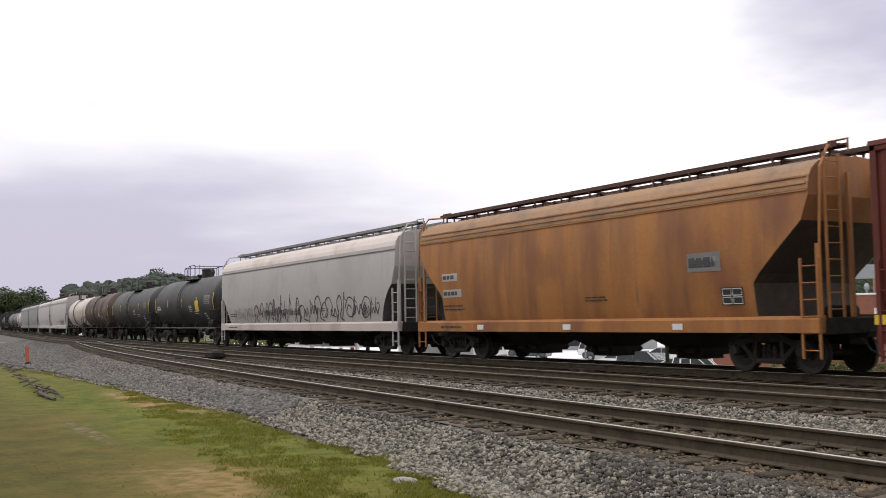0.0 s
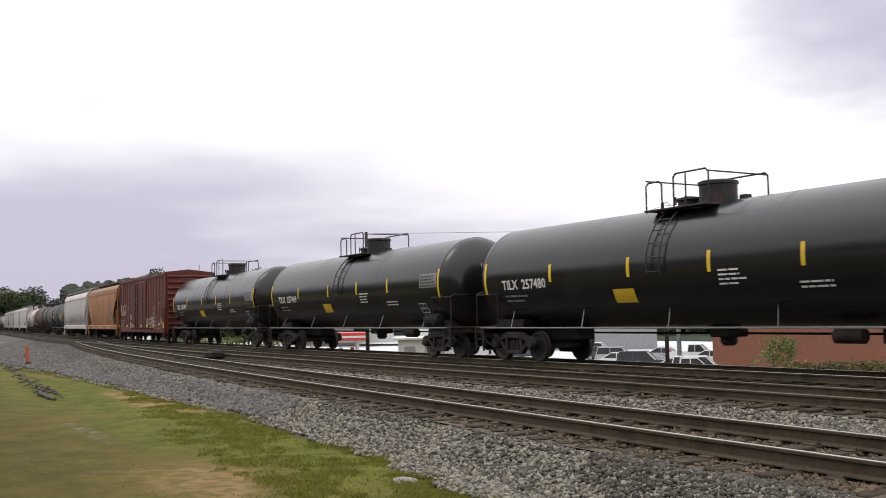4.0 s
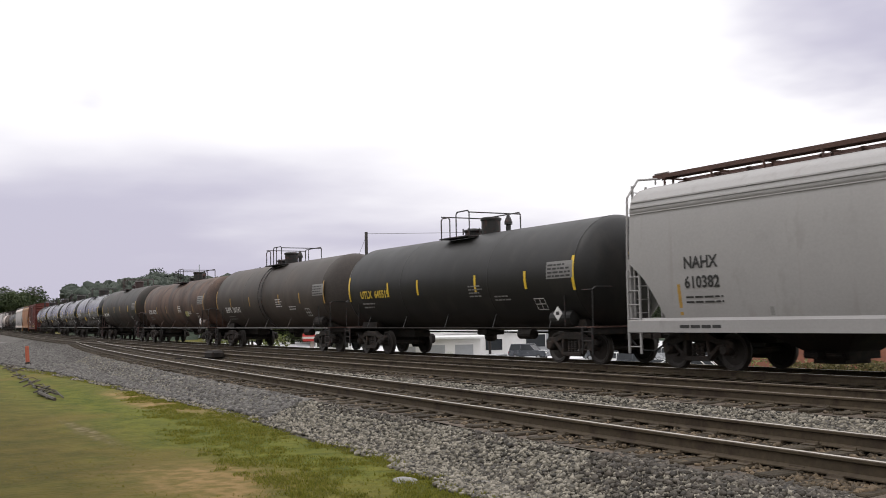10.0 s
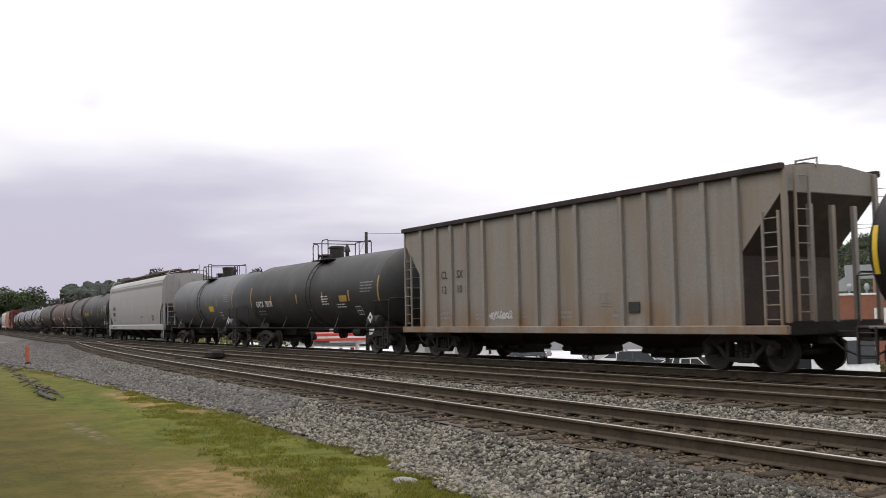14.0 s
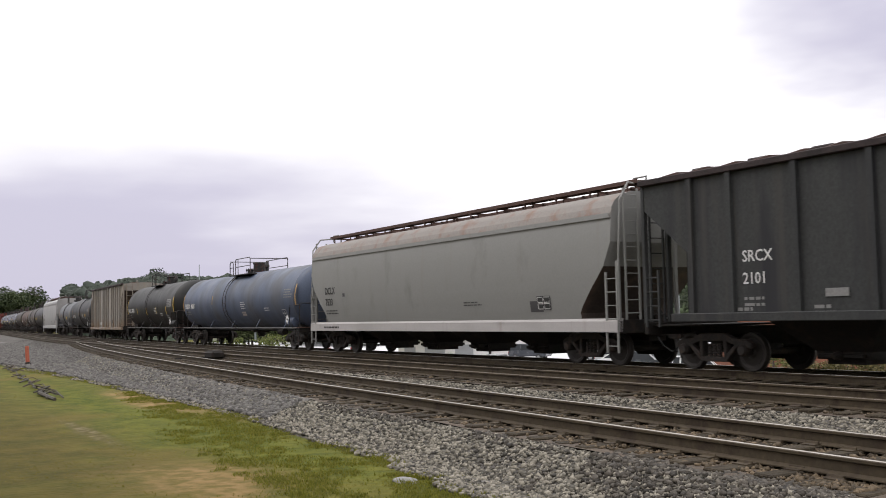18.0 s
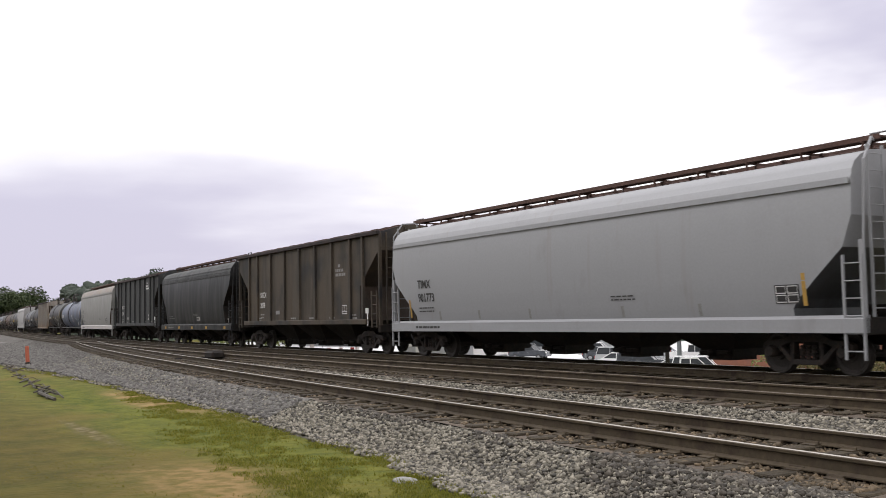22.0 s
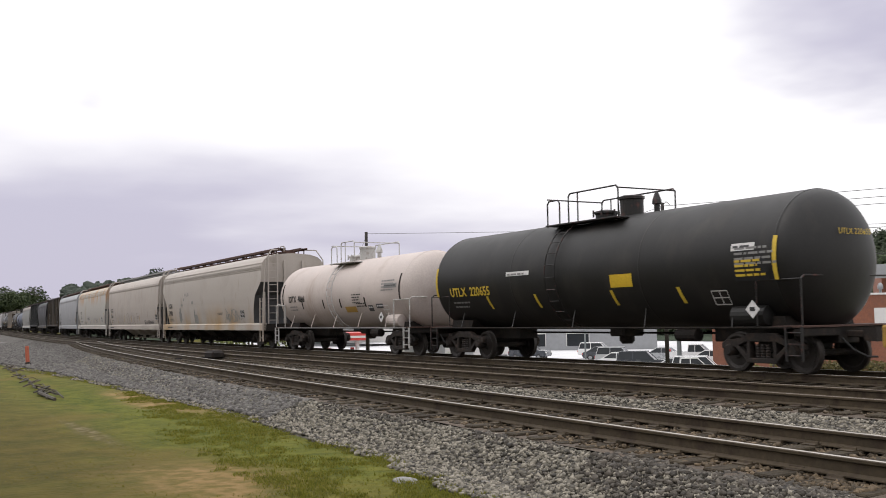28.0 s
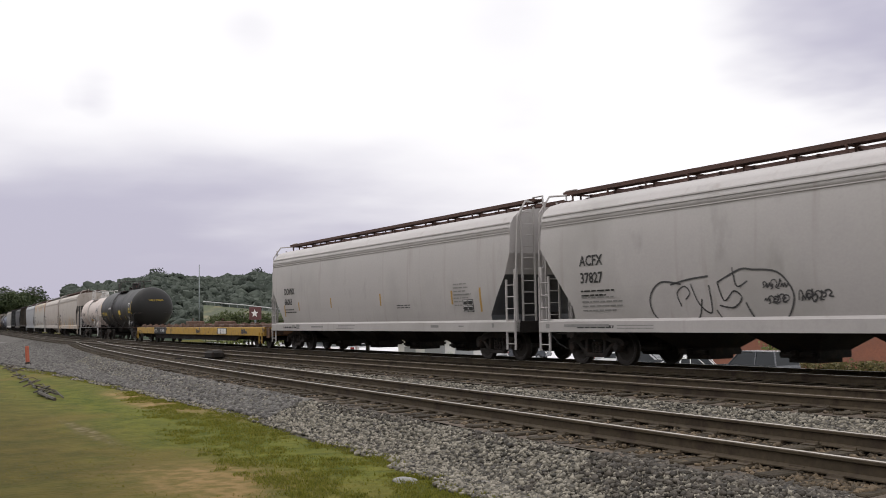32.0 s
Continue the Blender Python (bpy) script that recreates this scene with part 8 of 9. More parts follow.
    b = BM()
    bbox(b, -hl + 3, hl - 3, -0.5, 0.5, 0.45, 0.9, 0.03)
    part("centre_sill", b, "under", root)
    for i, x in enumerate((-7.5, -4.57, -2.46, 0.5, 2.36, 4.42, 7.3)):
        b = BM()
        box(b, x - 0.24, x + 0.24, -1.585, -1.57, 1.02, 1.20) if i < 6 else box(b, x - 0.3, x + 0.3, -1.585, -1.57, 0.98, 1.32)
        part("reflector", b, "yellow", root)
    b = BM()
    for k in range(9):
        box(b, -hl + 0.7 + 1.6 * k, -hl + 1.2 + 1.6 * k, -1.582, -1.572, 0.93, 0.965)
    part("sill_stripe", b, "letter_g", root)
    cream = material("faded_cream_stencil", (0.45, 0.36, 0.27), 0.65)
    M["cream"] = cream
    for k, ch in enumerate("KCS"):
        letter_on(root, ch, -7.05 + 0.86 * k, 2.05, 0.62, "cream", lambda z: -1.555, 0.85)
    part("company_mark", quad_on(BM(), -4.45, -4.2, 2.25, 2.55, lambda z: -1.56), "letter_g", root)
    b = BM()
    bars(b, -hl + 0.75, 1.85, 1.9, 1, 0.20, 0.10, lambda z: -1.56, 5)
    bars(b, -hl + 0.75, 1.5, 1.6, 4, 0.06, 0.09, lambda z: -1.56, 5)
    bars(b, d0 + 0.6, 2.95, 0.7, 3, 0.09, 0.07, lambda z: -1.61, 6)
    bars(b, hl - 3.4, 2.3, 0.5, 5, 0.09, 0.07, lambda z: -1.56, 8)
    bars(b, hl - 2.0, 2.5, 0.5, 2, 0.09, 0.07, lambda z: -1.56, 9)
    bars(b, -hl + 0.6, 3.98, 0.6, 1, 0.12, 0.07, lambda z: -1.56, 10)
    tagged(part("data_stencil", b, "letter_g", root), kind="stuff")
    for x0, x1, z0, z1, w, sz, sd in ((-3.42, -3.0, 1.5, 1.95, 0.025, 0.24, 4), (-3.42, -2.98, 1.0, 1.4, 0.03, 0.28, 9), (-1.2, 0.0, 1.3, 1.75, 0.022, 0.3, 5), (5.75, 6.1, 1.1, 1.35, 0.025, 0.24, 6), (6.4, 6.92, 1.2, 1.6, 0.028, 0.34, 8)):
        scribble(root, x0, x1, z0, z1, lambda z: -1.565, sd, w, sz, "letter_w")
    # big outlined spray-can letters
    for pts, w in ((((2.08, 1.65), (2.14, 1.2), (2.26, 1.18), (2.33, 1.45), (2.42, 1.18), (2.54, 1.2), (2.6, 1.65)), 0.05), (((2.2, 1.62), (2.28, 1.35), (2.36, 1.6), (2.48, 1.35), (2.5, 1.62)), 0.03),
                   (((3.3, 1.5), (2.95, 1.55), (2.84, 1.35), (2.95, 1.2), (3.25, 1.25), (3.3, 1.5), (3.36, 1.18)), 0.035),
                   (((3.42, 1.68), (3.62, 1.35), (3.8, 1.68)), 0.06), (((3.74, 1.66), (3.5, 1.0), (3.62, 0.98), (3.95, 1.66)), 0.05),
                   (((4.1, 1.2), (4.12, 1.7), (4.2, 1.7), (4.18, 1.2)), 0.035), (((4.24, 1.4), (4.32, 1.58), (4.52, 1.58), (4.66, 1.38), (4.52, 1.18), (4.32, 1.2), (4.24, 1.4)), 0.045), (((4.38, 1.46), (4.5, 1.46), (4.5, 1.32), (4.38, 1.32)), 0.035),
                   (((4.35, 1.85), (4.4, 2.02), (4.46, 1.9), (4.54, 2.08), (4.62, 1.9)), 0.03), (((4.85, 1.78), (5.0, 1.55), (5.1, 1.8), (5.2, 1.5)), 0.03), (((4.95, 1.1), (4.97, 1.4), (5.33, 1.38), (5.35, 1.08), (4.95, 1.1)), 0.03)):
        part("graffiti_stroke", stroke(BM(), pts, w, lambda z: -1.565), "letter_w", root)
    b = BM()
    for y0, y1, z0 in ((-0.6, -0.25, 4.04), (-0.15, 0.3, 4.04), (-0.7, -0.35, 2.62), (-0.28, 0.05, 2.7)):
        box(b, hl + 0.004, hl + (0.1 if z0 < 3 else 0.012), y0, y1, z0, z0 + 0.06)
    part("end_stencil", b, "letter_g", root)
    return root


def flatcar(p0, p1):
    hp = (p1 - p0) / 2
    root = tagged(new("flat_car"), "long empty yellow flat wagon with a rusty deck", "flat wagon", "wagons of the train")
    root["mid"], root["half"] = (p0 + p1) / 2, hp
    hl = 13.72
    yf = lambda z: -1.495
    bx0, bx1 = -8.5, -5.2
    for s in (-1, 1):
        for x0, x1, mt in ((-hl, bx0, "yellow_flat"), (bx0, bx1, "black_hop"), (bx1, hl, "yellow_flat")):
            part("side_sill", bbox(BM(), x0, x1, *sorted((s * 1.36, s * 1.49)), 0.60, 1.00, 0.015), mt, root)
        b = BM()
        prism(b, [(-hl + 4.0, 0.60), (-hl + 5.2, 0.32), (hl - 5.2, 0.32), (hl - 4.0, 0.60)], *sorted((s * 1.15, s * 1.28)))
        part("fish_belly_sill", b, "under", root)
        b = BM()
        bbox(b, *sorted((s * hl, s * (hl - 0.12))), -1.45, 1.45, 0.60, 1.02, 0.02)
        part("end_sill", b, "yellow_flat", root)
        if s > 0:
            part("draft_pan", bbox(bbox(BM(), hl, hl + 0.62, -1.30, 1.30, 0.62, 0.90, 0.03), hl, hl + 0.45, -1.36, -1.30, 0.50, 0.98, 0.02), "rust_orange", root, "flaking orange rust")
        coupler(root, s * (hl - 0.05), s * hp)
        bogie(root, s * (hl - 2.1))
        ladder(root, s * (hl - 0.35), -1.52, 0.25, 0.75, 0.4, "yellow_flat", 2, name="stirrup_step")
    b = BM()
    bbox(b, -hl, hl, -1.44, 1.44, 0.94, 1.03, 0.01)
    part("deck", b, "deck_rust", root)
    b = BM()
    bbox(b, -hl + 3, hl - 3, -0.35, 0.35, 0.35, 0.95, 0.02)
    part("centre_sill", b, "under", root)
    for y in (-0.72, 0.72):
        b = BM()
        bbox(b, -hl + 0.5, hl - 0.5, y - 0.22, y + 0.22, 1.03, 1.14, 0.015)
        part("container_guide", b, "deck_rust", root)
    for x in np.linspace(-hl + 1.5, hl - 1.5, 15):
        for s in (-1, 1):
            b = BM()
            bbox(b, x - 0.28, x + 0.28, s * 1.3 - 0.14, s * 1.3 + 0.14, 1.03, 1.15, 0.02)
            bbox(b, x - 0.08, x + 0.08, s * 1.3 - 0.08, s * 1.3 + 0.08, 1.15, 1.22, 0.01)
            part("tie_down_pedestal", b, "deck_rust", root)
    for x, h in ((-hl + 9.8, 0.35), (2.5, 0.3)):
        b = BM()
        bbox(b, x - 0.35, x + 0.35, -0.5, 0.5, 1.14, 1.14 + h * 0.6, 0.03)
        rod(b, (x - 0.3, -0.2, 1.2), (x + 0.3, -0.2, 1.14 + h), 0.04)
        part("hitch", b, "deck_rust", root)
    letter(root, "PTTX", bx0 + 0.12, -1.497, 0.70, 0.22, "letter_w", wide=1.1)
    letter(root, "913448", bx0 + 1.8, -1.497, 0.70, 0.22, "letter_w", wide=1.12)
    blk = part("mark_panel", box(BM(), 6.2, 7.85, -1.497, -1.49, 0.64, 0.96), "black_hop", root, "dark panel with pale marks")
    for x in (6.35, 6.87, 7.37):
        part("mark", box(BM(), x - 0.06, x + 0.38, -1.502, -1.497, 0.67, 0.94), "letter_w", blk)
    scribble(root, 10.3, 10.9, 0.66, 0.94, yf, 77, 0.07, 0.34)
    scribble(root, 1.9, 2.4, 0.68, 0.9, yf, 71, 0.05, 0.3)
    b = BM()
    bars(b, bx1 + 1.0, 0.82, 0.9, 1, 0.05, 0.05, yf, 7)
    bars(b, -hl + 0.6, 0.75, 0.8, 2, 0.05, 0.05, yf, 8)
    tagged(part("data_stencil", b, "letter_k", root), kind="stuff")
    return root


# ---- the train, front to back: positions of the coupler faces along the train ----
TRAIN = []


def add(ob):
    TRAIN.append(ob)
    return ob


add(ribbed_hopper(-296.5, -279.3, "dull grey-green hopper wagon far up the train", "gray_dark"))
add(tank_car(-279.3, -262.4, "dull grey tank wagon far up the train", "gray_dark"))
add(ribbed_hopper(-262.4, -246.0, "dull grey-green hopper wagon far up the train", "gray_dark"))
add(tank_car(-246.0, -229.5, "grey tank wagon far up the train", "gray_tank"))
add(tank_car(-229.5, -213.6, "pale grey tank wagon behind white hoppers", "gray_tank"))
add(tank_car(-213.6, -197.4, "dull white tank wagon ahead of the hoppers", "white_tank"))
add(round_hopper(-197.4, -176.4, "pale grey covered hopper wagon", "gray_light"))
add(round_hopper(-176.4, -155.6, "light grey covered hopper wagon with rounded sides", "gray_light"))
add(round_hopper(-155.6, -135.2, "off-white covered hopper wagon with rounded sides", "white"))
add(round_hopper(-135.2, -114.2, "white covered hopper wagon with dark scrawl low down", "white", scrawl=[(3, 7, 1.2, 1.9, 0.05, 0.5, "ink")]))
add(tank_car(-114.2, -99.4, "cream and pink-stained tank wagon", "white_tank", letters="", belt=False))
add(tank_car(-99.4, -83.2, "rust-brown tank wagon with faded sides", "brown_rust", belt=False))
add(tank_car(-83.2, -66.9, "dull dark grey tank wagon", "gray_dark", r=1.46, zc=2.36, marks=5, belt=False))
add(tank_car(-66.9, -51.1, "dark grey tank wagon with an orange warning panel", "gray_dark", r=1.5, zc=2.42, letters="GATX", panel=(3.0, 1.9, 0.75, 0.6, "yellow"), marks=5, side_rail="rail_grey"))
add(round_hopper(-51.1, -29.95, "white covered hopper wagon with black graffiti", "white", hl=10.0, scrawl=[(-8.0, -4.6, 1.2, 2.05, 0.045, 0.65, "letter_g"), (-5.0, -0.5, 1.1, 2.3, 0.05, 0.75, "ink"), (0.2, 7.0, 1.2, 2.25, 0.05, 0.95, "ink"), (-3.4, 0.8, 1.5, 1.8, 0.03, 0.3, "ink"), (7.2, 8.4, 1.3, 2.1, 0.04, 0.5, "ink"), (-8.6, 8.5, 0.92, 1.08, 0.03, 0.5, "letter_g")], letters=(), lx=-8.5, sill="white_tank", walk="rail_grey", roof_mat="white_tank", seed=11, seams=1, panel=False))
add(round_hopper(-29.60, -12.62, "rust-stained orange covered hopper wagon", "orange", hl=7.98, walk="walk", letters=(), lx=-6.3, seed=12, sill_marks=(-4.18, 0.0, 4.1), mark_mat="letter_w", bays=3, iron="orange", cut=3.25, cut_low=1.95, cut_in=1.45, cut_pow=1.0, slope="slope_rust_shade", roof_mat="roof_tan", panel=True, panel_at=5.45, plates=((-6.3, -5.4, 2.42, 2.66, "white"), (-6.3, -5.2, 1.92, 2.16, "white_rusty"), (4.5, 5.5, 2.2, 2.62, "rail_grey"), (4.6, 5.35, 2.3, 2.52, "gray_blue"))))
add(boxcar(-12.62, 4.30))
TB = [4.22, 21.83, 39.8, 57.8, 75.84]
for k, num in enumerate(("257495", "257449", "257480", "257578")):
    add(tank_car(TB[k], TB[k + 1], "glossy black tank wagon with yellow reflector bars", "black", letters="TILX " + num, letter2="TILX " + num, panel=(-1.95, 1.58, 0.78, 0.34, "yellow"), seed=20 + k, dome_r=0.45, deck=(-1.1, 0.98), hatch=0.33, side_rail="rail_grey", valve=False, short=True, marks=(-7.6, -4.42, -1.27, 1.4, 3.95, 7.6), lx=-6.72, data_at=6.35, grid_at=6.05))
add(tank_car(75.84, 93.36, "dull olive-black tank wagon with yellow marks", "black_brown", letters="SHPX 208443", letter2="SHPX 208443", r=1.54, zc=2.45, seed=31, marks=(-7.1, -4.3, -1.47, 1.13, 4.33, 7.28), mark_z=(2.12, 2.59), rail="red_iron", climb=False, small=False, valve_dx=-2.1, data_at=5.95, lx=-6.3, lz=1.9, lsize=0.24, lwide=1.12, deck=(-1.2, 0.95), hatch=0.63))
add(tank_car(93.36, 111.36, "brown-stained black tank wagon with faded yellow marks", "brown_rust", letters="ECUX 405219", placard=True, signs=((3.2, 3.95, 1.64, 1.92, "letter_pale", "mustard"),), seed=32, mark_mat="mustard", side_rail="rail_grey", marks=(-7.37, -3.93, -1.35, 1.66, 5.05, 7.4), mark_z=(1.85, 2.3), r=1.48, zc=2.36, lx=-6.25, lz=1.87, lwide=0.92, climb=False, deck=(-1.05, 1.05), hatch=0.95, data_at=6.15, grid_at=5.6))
add(tank_car(111.36, 128.16, "brown-grey tank wagon with white numbers", "gray_brown", letters="SHPX 201547", letter2="SHPX 201547", r=1.54, zc=2.44, seed=33, marks=(-7.16, -4.86, -1.94, 2.08, 4.6, 7.25), mark_z=(2.0, 2.45), mark_mat="mustard", side_rail="rail_grey", lx=-5.86, lz=1.74, lwide=1.05, deck=(-0.95, 1.05), hatch=-0.25, data_at=6.1, grid_at=4.9))
add(tank_car(128.16, 144.6, "black tank wagon with yellow lettering", "black_dull", letters="UTLX 645519", letter2="UTLX 645519", lcol="letter_y", r=1.55, zc=2.42, seed=34, placard=True, marks=(-6.85, -3.69, -1.55, 2.05, 4.68, 6.85), mark_z=(2.05, 2.55), lx=-5.9, lz=2.04, climb=False, deck=(-0.85, 0.9), hatch=0.65, data_at=5.7, grid_at=4.9))
add(round_hopper(144.6, 165.6, "light grey covered hopper wagon with open ends", "gray_pale", letters=("NAHX", "610382"), lx=-7.8, hl=9.78, marks=[(-8.0, 1.25, 1.95), (-5.4, 1.22, 1.4), (-2.63, 1.22, 1.42), (-0.04, 1.22, 1.42), (2.8, 1.22, 1.55), (5.47, 1.22, 1.6), (8.15, 1.28, 1.95)], seed=35, lcol="letter_k", mark_mat="letter_g", walk="walk", panel_at=6.35, cut=2.4, cut_low=1.2, cut_in=1.05))
add(tank_car(165.6, 180.4, "mid-grey tank wagon with a yellow panel", "gray_tank", small=False, letters="", r=1.43, zc=2.37, panel=(1.68, 1.82, 0.88, 0.3, "yellow"), placard=True, placard_at=5.6, seed=36, marks=(-5.9, -3.2, 1.27, 3.18, 5.94), mark_z=(2.12, 2.45), mark_mat="mustard", belt=False, side_rail="under", deck=(-0.85, 0.75), hatch=0.65, grid_at=3.4))
add(tank_car(180.75, 197.35, "dark grey tank wagon with orange lettering and marks", "gray_dark", letters="GATX 70370", r=1.5, zc=2.40, panel=(3.43, 1.98, 0.7, 0.24, "mustard"), placard=True, placard_at=6.25, mark_mat="mustard", seed=37, marks=(-6.9, -4.2, -1.05, 1.76, 4.33, 6.9), mark_z=(2.0, 2.4), lx=-6.22, lz=1.93, deck=(-0.35, 1.25), hatch=-0.1, data_at=5.4, grid_at=4.7, belt=False))
add(ribbed_hopper(197.1, 215.1, "weathered beige ribbed hopper wagon", "beige", hl=8.12, top=4.26, rib_at=(-6.86, -5.9, -4.96, -4.06, -3.11, -1.35, -0.44, 0.46, 1.35, 3.11, 4.01, 4.89, 5.9, 6.86), letters=("CL SX", "12 10"), lcol="letter_k", lbay=1, seed=38, iron="beige", slope="slope_rust_shade", cut=3.75, cut_low=2.5, cut_in=1.17, panel_at=2.2, plates=((3.29, 3.68, 1.33, 1.59, "letter_k"),), scrawl=((-2.9, -1.75, 1.2, 1.45, 0.04, 0.2, "letter_w"),)))
add(tank_car(215.0, 231.7, "black tank wagon with bright yellow marks", "black_dull", letters="GATX 70341", mark_mat="yellow", seed=39, placard=True, marks=(-7.11, -3.8, -0.77, 2.2, 5.0, 7.1), mark_z=(1.85, 2.3), r=1.5, zc=2.4, side_rail="rail_grey", lx=-6.85, lz=2.05))
add(tank_car(231.7, 252.2, "faded blue tank wagon with a railed platform", "blue_tank", letters="DBUX 4009", signs=((1.6, 2.2, 1.56, 1.76, "white_tank", "letter_g"),), r=1.48, zc=2.30, seed=40, wide_deck=True, placard=True, placard_at=8.26, mark_mat="mustard", belt=False, side_rail="rail_grey", marks=(-9.0, -3.2, 9.2), data_at=7.8, grid_at=7.3))
add(round_hopper(252.54, 272.84, "light grey covered hopper wagon with a rusty roof edge", "gray_light", letters=("DCLX", "7533"), lx=-8.05, lz=2.42, hl=9.6, seed=41, seams=1, sill="white", walk="walk", roof_mat="roof_rust", cut=2.78, cut_low=1.4, cut_pow=1.0, cut_in=1.35, bays=4, slope="slope_rust_shade", plates=((5.9, 6.5, 1.4, 1.7, "ink"), (-6.45, -6.15, 2.1, 2.35, "letter_g"))))
SRC = (-6.2, -5.03, -3.28, -1.53, 0.22, 1.97, 3.67, 5.42, 6.55)
add(ribbed_hopper(272.6, 289.4, "sooty charcoal ribbed hopper wagon", "charcoal", hl=7.85, rib_at=SRC, top=4.40, base=1.24, letters=("SRCX", "2101"), lbay=1, seed=42, lumps=True, panel_at=4.58, plates=((-2.66, -2.13, 1.57, 1.73, "letter_g"),), logo=(3.95, 3.56), cut=3.75, cut_low=2.5, cut_in=1.6, deep=True))
add(round_hopper(289.4, 305.5, "satin black covered hopper wagon with yellow sill marks", "black_hop", roof_mat="charcoal", letters=(), lx=-5.4, hl=7.42, seed=43, sill_marks=(-6.25, -2.95, -0.07, 2.85, 6.3), mark_mat="yellow", bays=3, cut=3.25, cut_low=2.1, cut_in=1.15, cut_pow=1.0, slope="under", lcol="letter_g", plates=((0.82, 1.45, 1.38, 1.58, "white"), (6.7, 6.95, 1.2, 1.45, "white")), panel=False))
add(ribbed_hopper(305.4, 322.2, "brownish black ribbed hopper wagon", "charcoal_brown", slope="slope_rust_shade", hl=7.88, rib_at=SRC, top=4.40, base=1.24, letters=("SRCX", "2078"), lbay=1, seed=44, lumps=True, panel_at=4.58, plates=((-2.66, -2.2, 1.57, 1.73, "letter_g"),), logo=(3.97, 2.98), cut=3.75, cut_low=2.5, cut_in=1.6, deep=True))
add(round_hopper(322.2, 342.1, "pale blue-grey covered hopper wagon", "gray_blue", letters=("TIMX", "901773"), lx=-7.5, lz=2.4, hl=9.42, seed=45, seams=1, mark_mat="letter_g", marks=[(-8.1, 1.3, 1.9)] + [(x, 1.22, 1.5) for x in (-6.2, -3.9, -1.3, 2.6, 5.2)] + [(8.08, 1.4, 2.05)], sill="gray_blue", cut=2.68, cut_low=1.4, cut_pow=1.0, cut_in=1.5, panel_at=7.35))
add(round_hopper(342.1, 361.9, "off-white covered hopper wagon streaked with rust", "white_rusty", roof_mat="rust_roof", letters=("ACFX", "36586"), lx=-7.0, lz=2.33, hl=9.3, seed=46, cut=2.7, cut_low=1.35, cut_in=1.1, cut_pow=0.85, marks=[(-7.7, 1.25, 1.85), (-4.96, 1.25, 1.55), (-2.46, 1.25, 1.6), (0.24, 1.3, 1.65), (2.74, 1.32, 1.7), (5.35, 1.35, 1.75), (7.94, 1.4, 2.2)], panel_at=6.35, scrawl=[(-4.3, -3.4, 1.25, 1.55, 0.028, 0.3, "ink"), (-2.4, -0.9, 1.6, 2.0, 0.03, 0.34, "ink"), (-1.0, -0.4, 1.3, 1.6, 0.028, 0.26, "letter_g"), (1.4, 2.1, 1.35, 1.65, 0.028, 0.24, "letter_g"), (3.2, 4.0, 1.4, 1.75, 0.03, 0.3, "ink")]))
add(round_hopper(361.98, 381.78, "cream-grey covered hopper wagon with scrawled graffiti", "white_warm", letters=("GACX", "73618"), bay_gap=0.72, roof_mat="white_warm", walk="rail_grey", lx=-8.1, lz=2.30, hl=9.35, seed=47, seams=1, cut=2.4, cut_in=0.7, bay_mat="white_warm", marks=[(-8.05, 1.3, 2.15), (-5.34, 1.35, 1.75), (-2.68, 1.4, 1.85), (0.04, 1.4, 1.85), (3.0, 1.4, 1.85), (8.35, 1.4, 2.1)], panel_at=8.2,
                 lines=[(((-4.5, 1.95), (-4.85, 1.9), (-4.9, 1.5), (-4.6, 1.25)), 0.025, "letter_g"), (((-4.5, 1.9), (-4.4, 1.3), (-4.15, 1.3), (-4.1, 1.9)), 0.025, "letter_g"), (((-3.9, 1.3), (-3.6, 1.5), (-3.4, 1.3)), 0.025, "letter_g"), (((-3.5, 1.9), (-3.1, 1.9), (-3.0, 1.35)), 0.025, "letter_g"),
                        (((-1.0, 2.0), (-1.5, 1.95), (-1.55, 1.6), (-1.35, 1.25), (-0.95, 1.3)), 0.023, "ink"), (((-0.8, 1.95), (-0.7, 1.6), (-0.55, 1.25), (-0.25, 1.35), (-0.1, 1.95)), 0.023, "ink"), (((0.25, 1.25), (0.3, 2.0), (0.75, 1.85), (0.8, 1.5), (0.5, 1.25)), 0.023, "ink"), (((1.15, 2.0), (1.05, 1.6), (1.2, 1.25), (1.6, 1.3)), 0.023, "ink"), (((1.1, 1.65), (1.55, 1.7)), 0.023, "ink"), (((1.9, 1.95), (2.5, 1.95)), 0.023, "ink"), (((2.2, 1.95), (2.2, 1.25)), 0.023, "ink")],
                 scrawl=[(4.6, 7.4, 1.2, 1.5, 0.03, 0.3, "ink")]))
add(round_hopper(381.7, 402.1, "cream covered hopper wagon with faded ghosted lettering", "white_stained", letters=("CCBX", "57970"), lx=-7.95, lz=2.28, hl=9.6, seed=48, cut=3.1, cut_low=1.3, cut_in=1.3, cut_pow=0.45, murals=((-5.2, 1.62, 0.3, 0.36, "letter_g"), (-5.2, 2.02, 0.14, 0.13, "letter_g"), (-2.1, 1.6, 0.13, 0.45, "letter_g"), (-1.75, 1.45, 0.3, 0.28, "gray_light"), (-4.05, 2.88, 0.12, 0.09, "gray_light"), (-4.35, 2.6, 0.12, 0.09, "gray_light"), (-4.75, 2.3, 0.16, 0.08, "gray_light"), (-2.45, 2.4, 0.2, 0.1, "gray_light")), scrawl=[(-3.7, -3.4, 2.75, 2.95, 0.03, 0.2, "letter_g"), (3.5, 6.0, 1.2, 2.0, 0.05, 0.9, "gray_light")]))
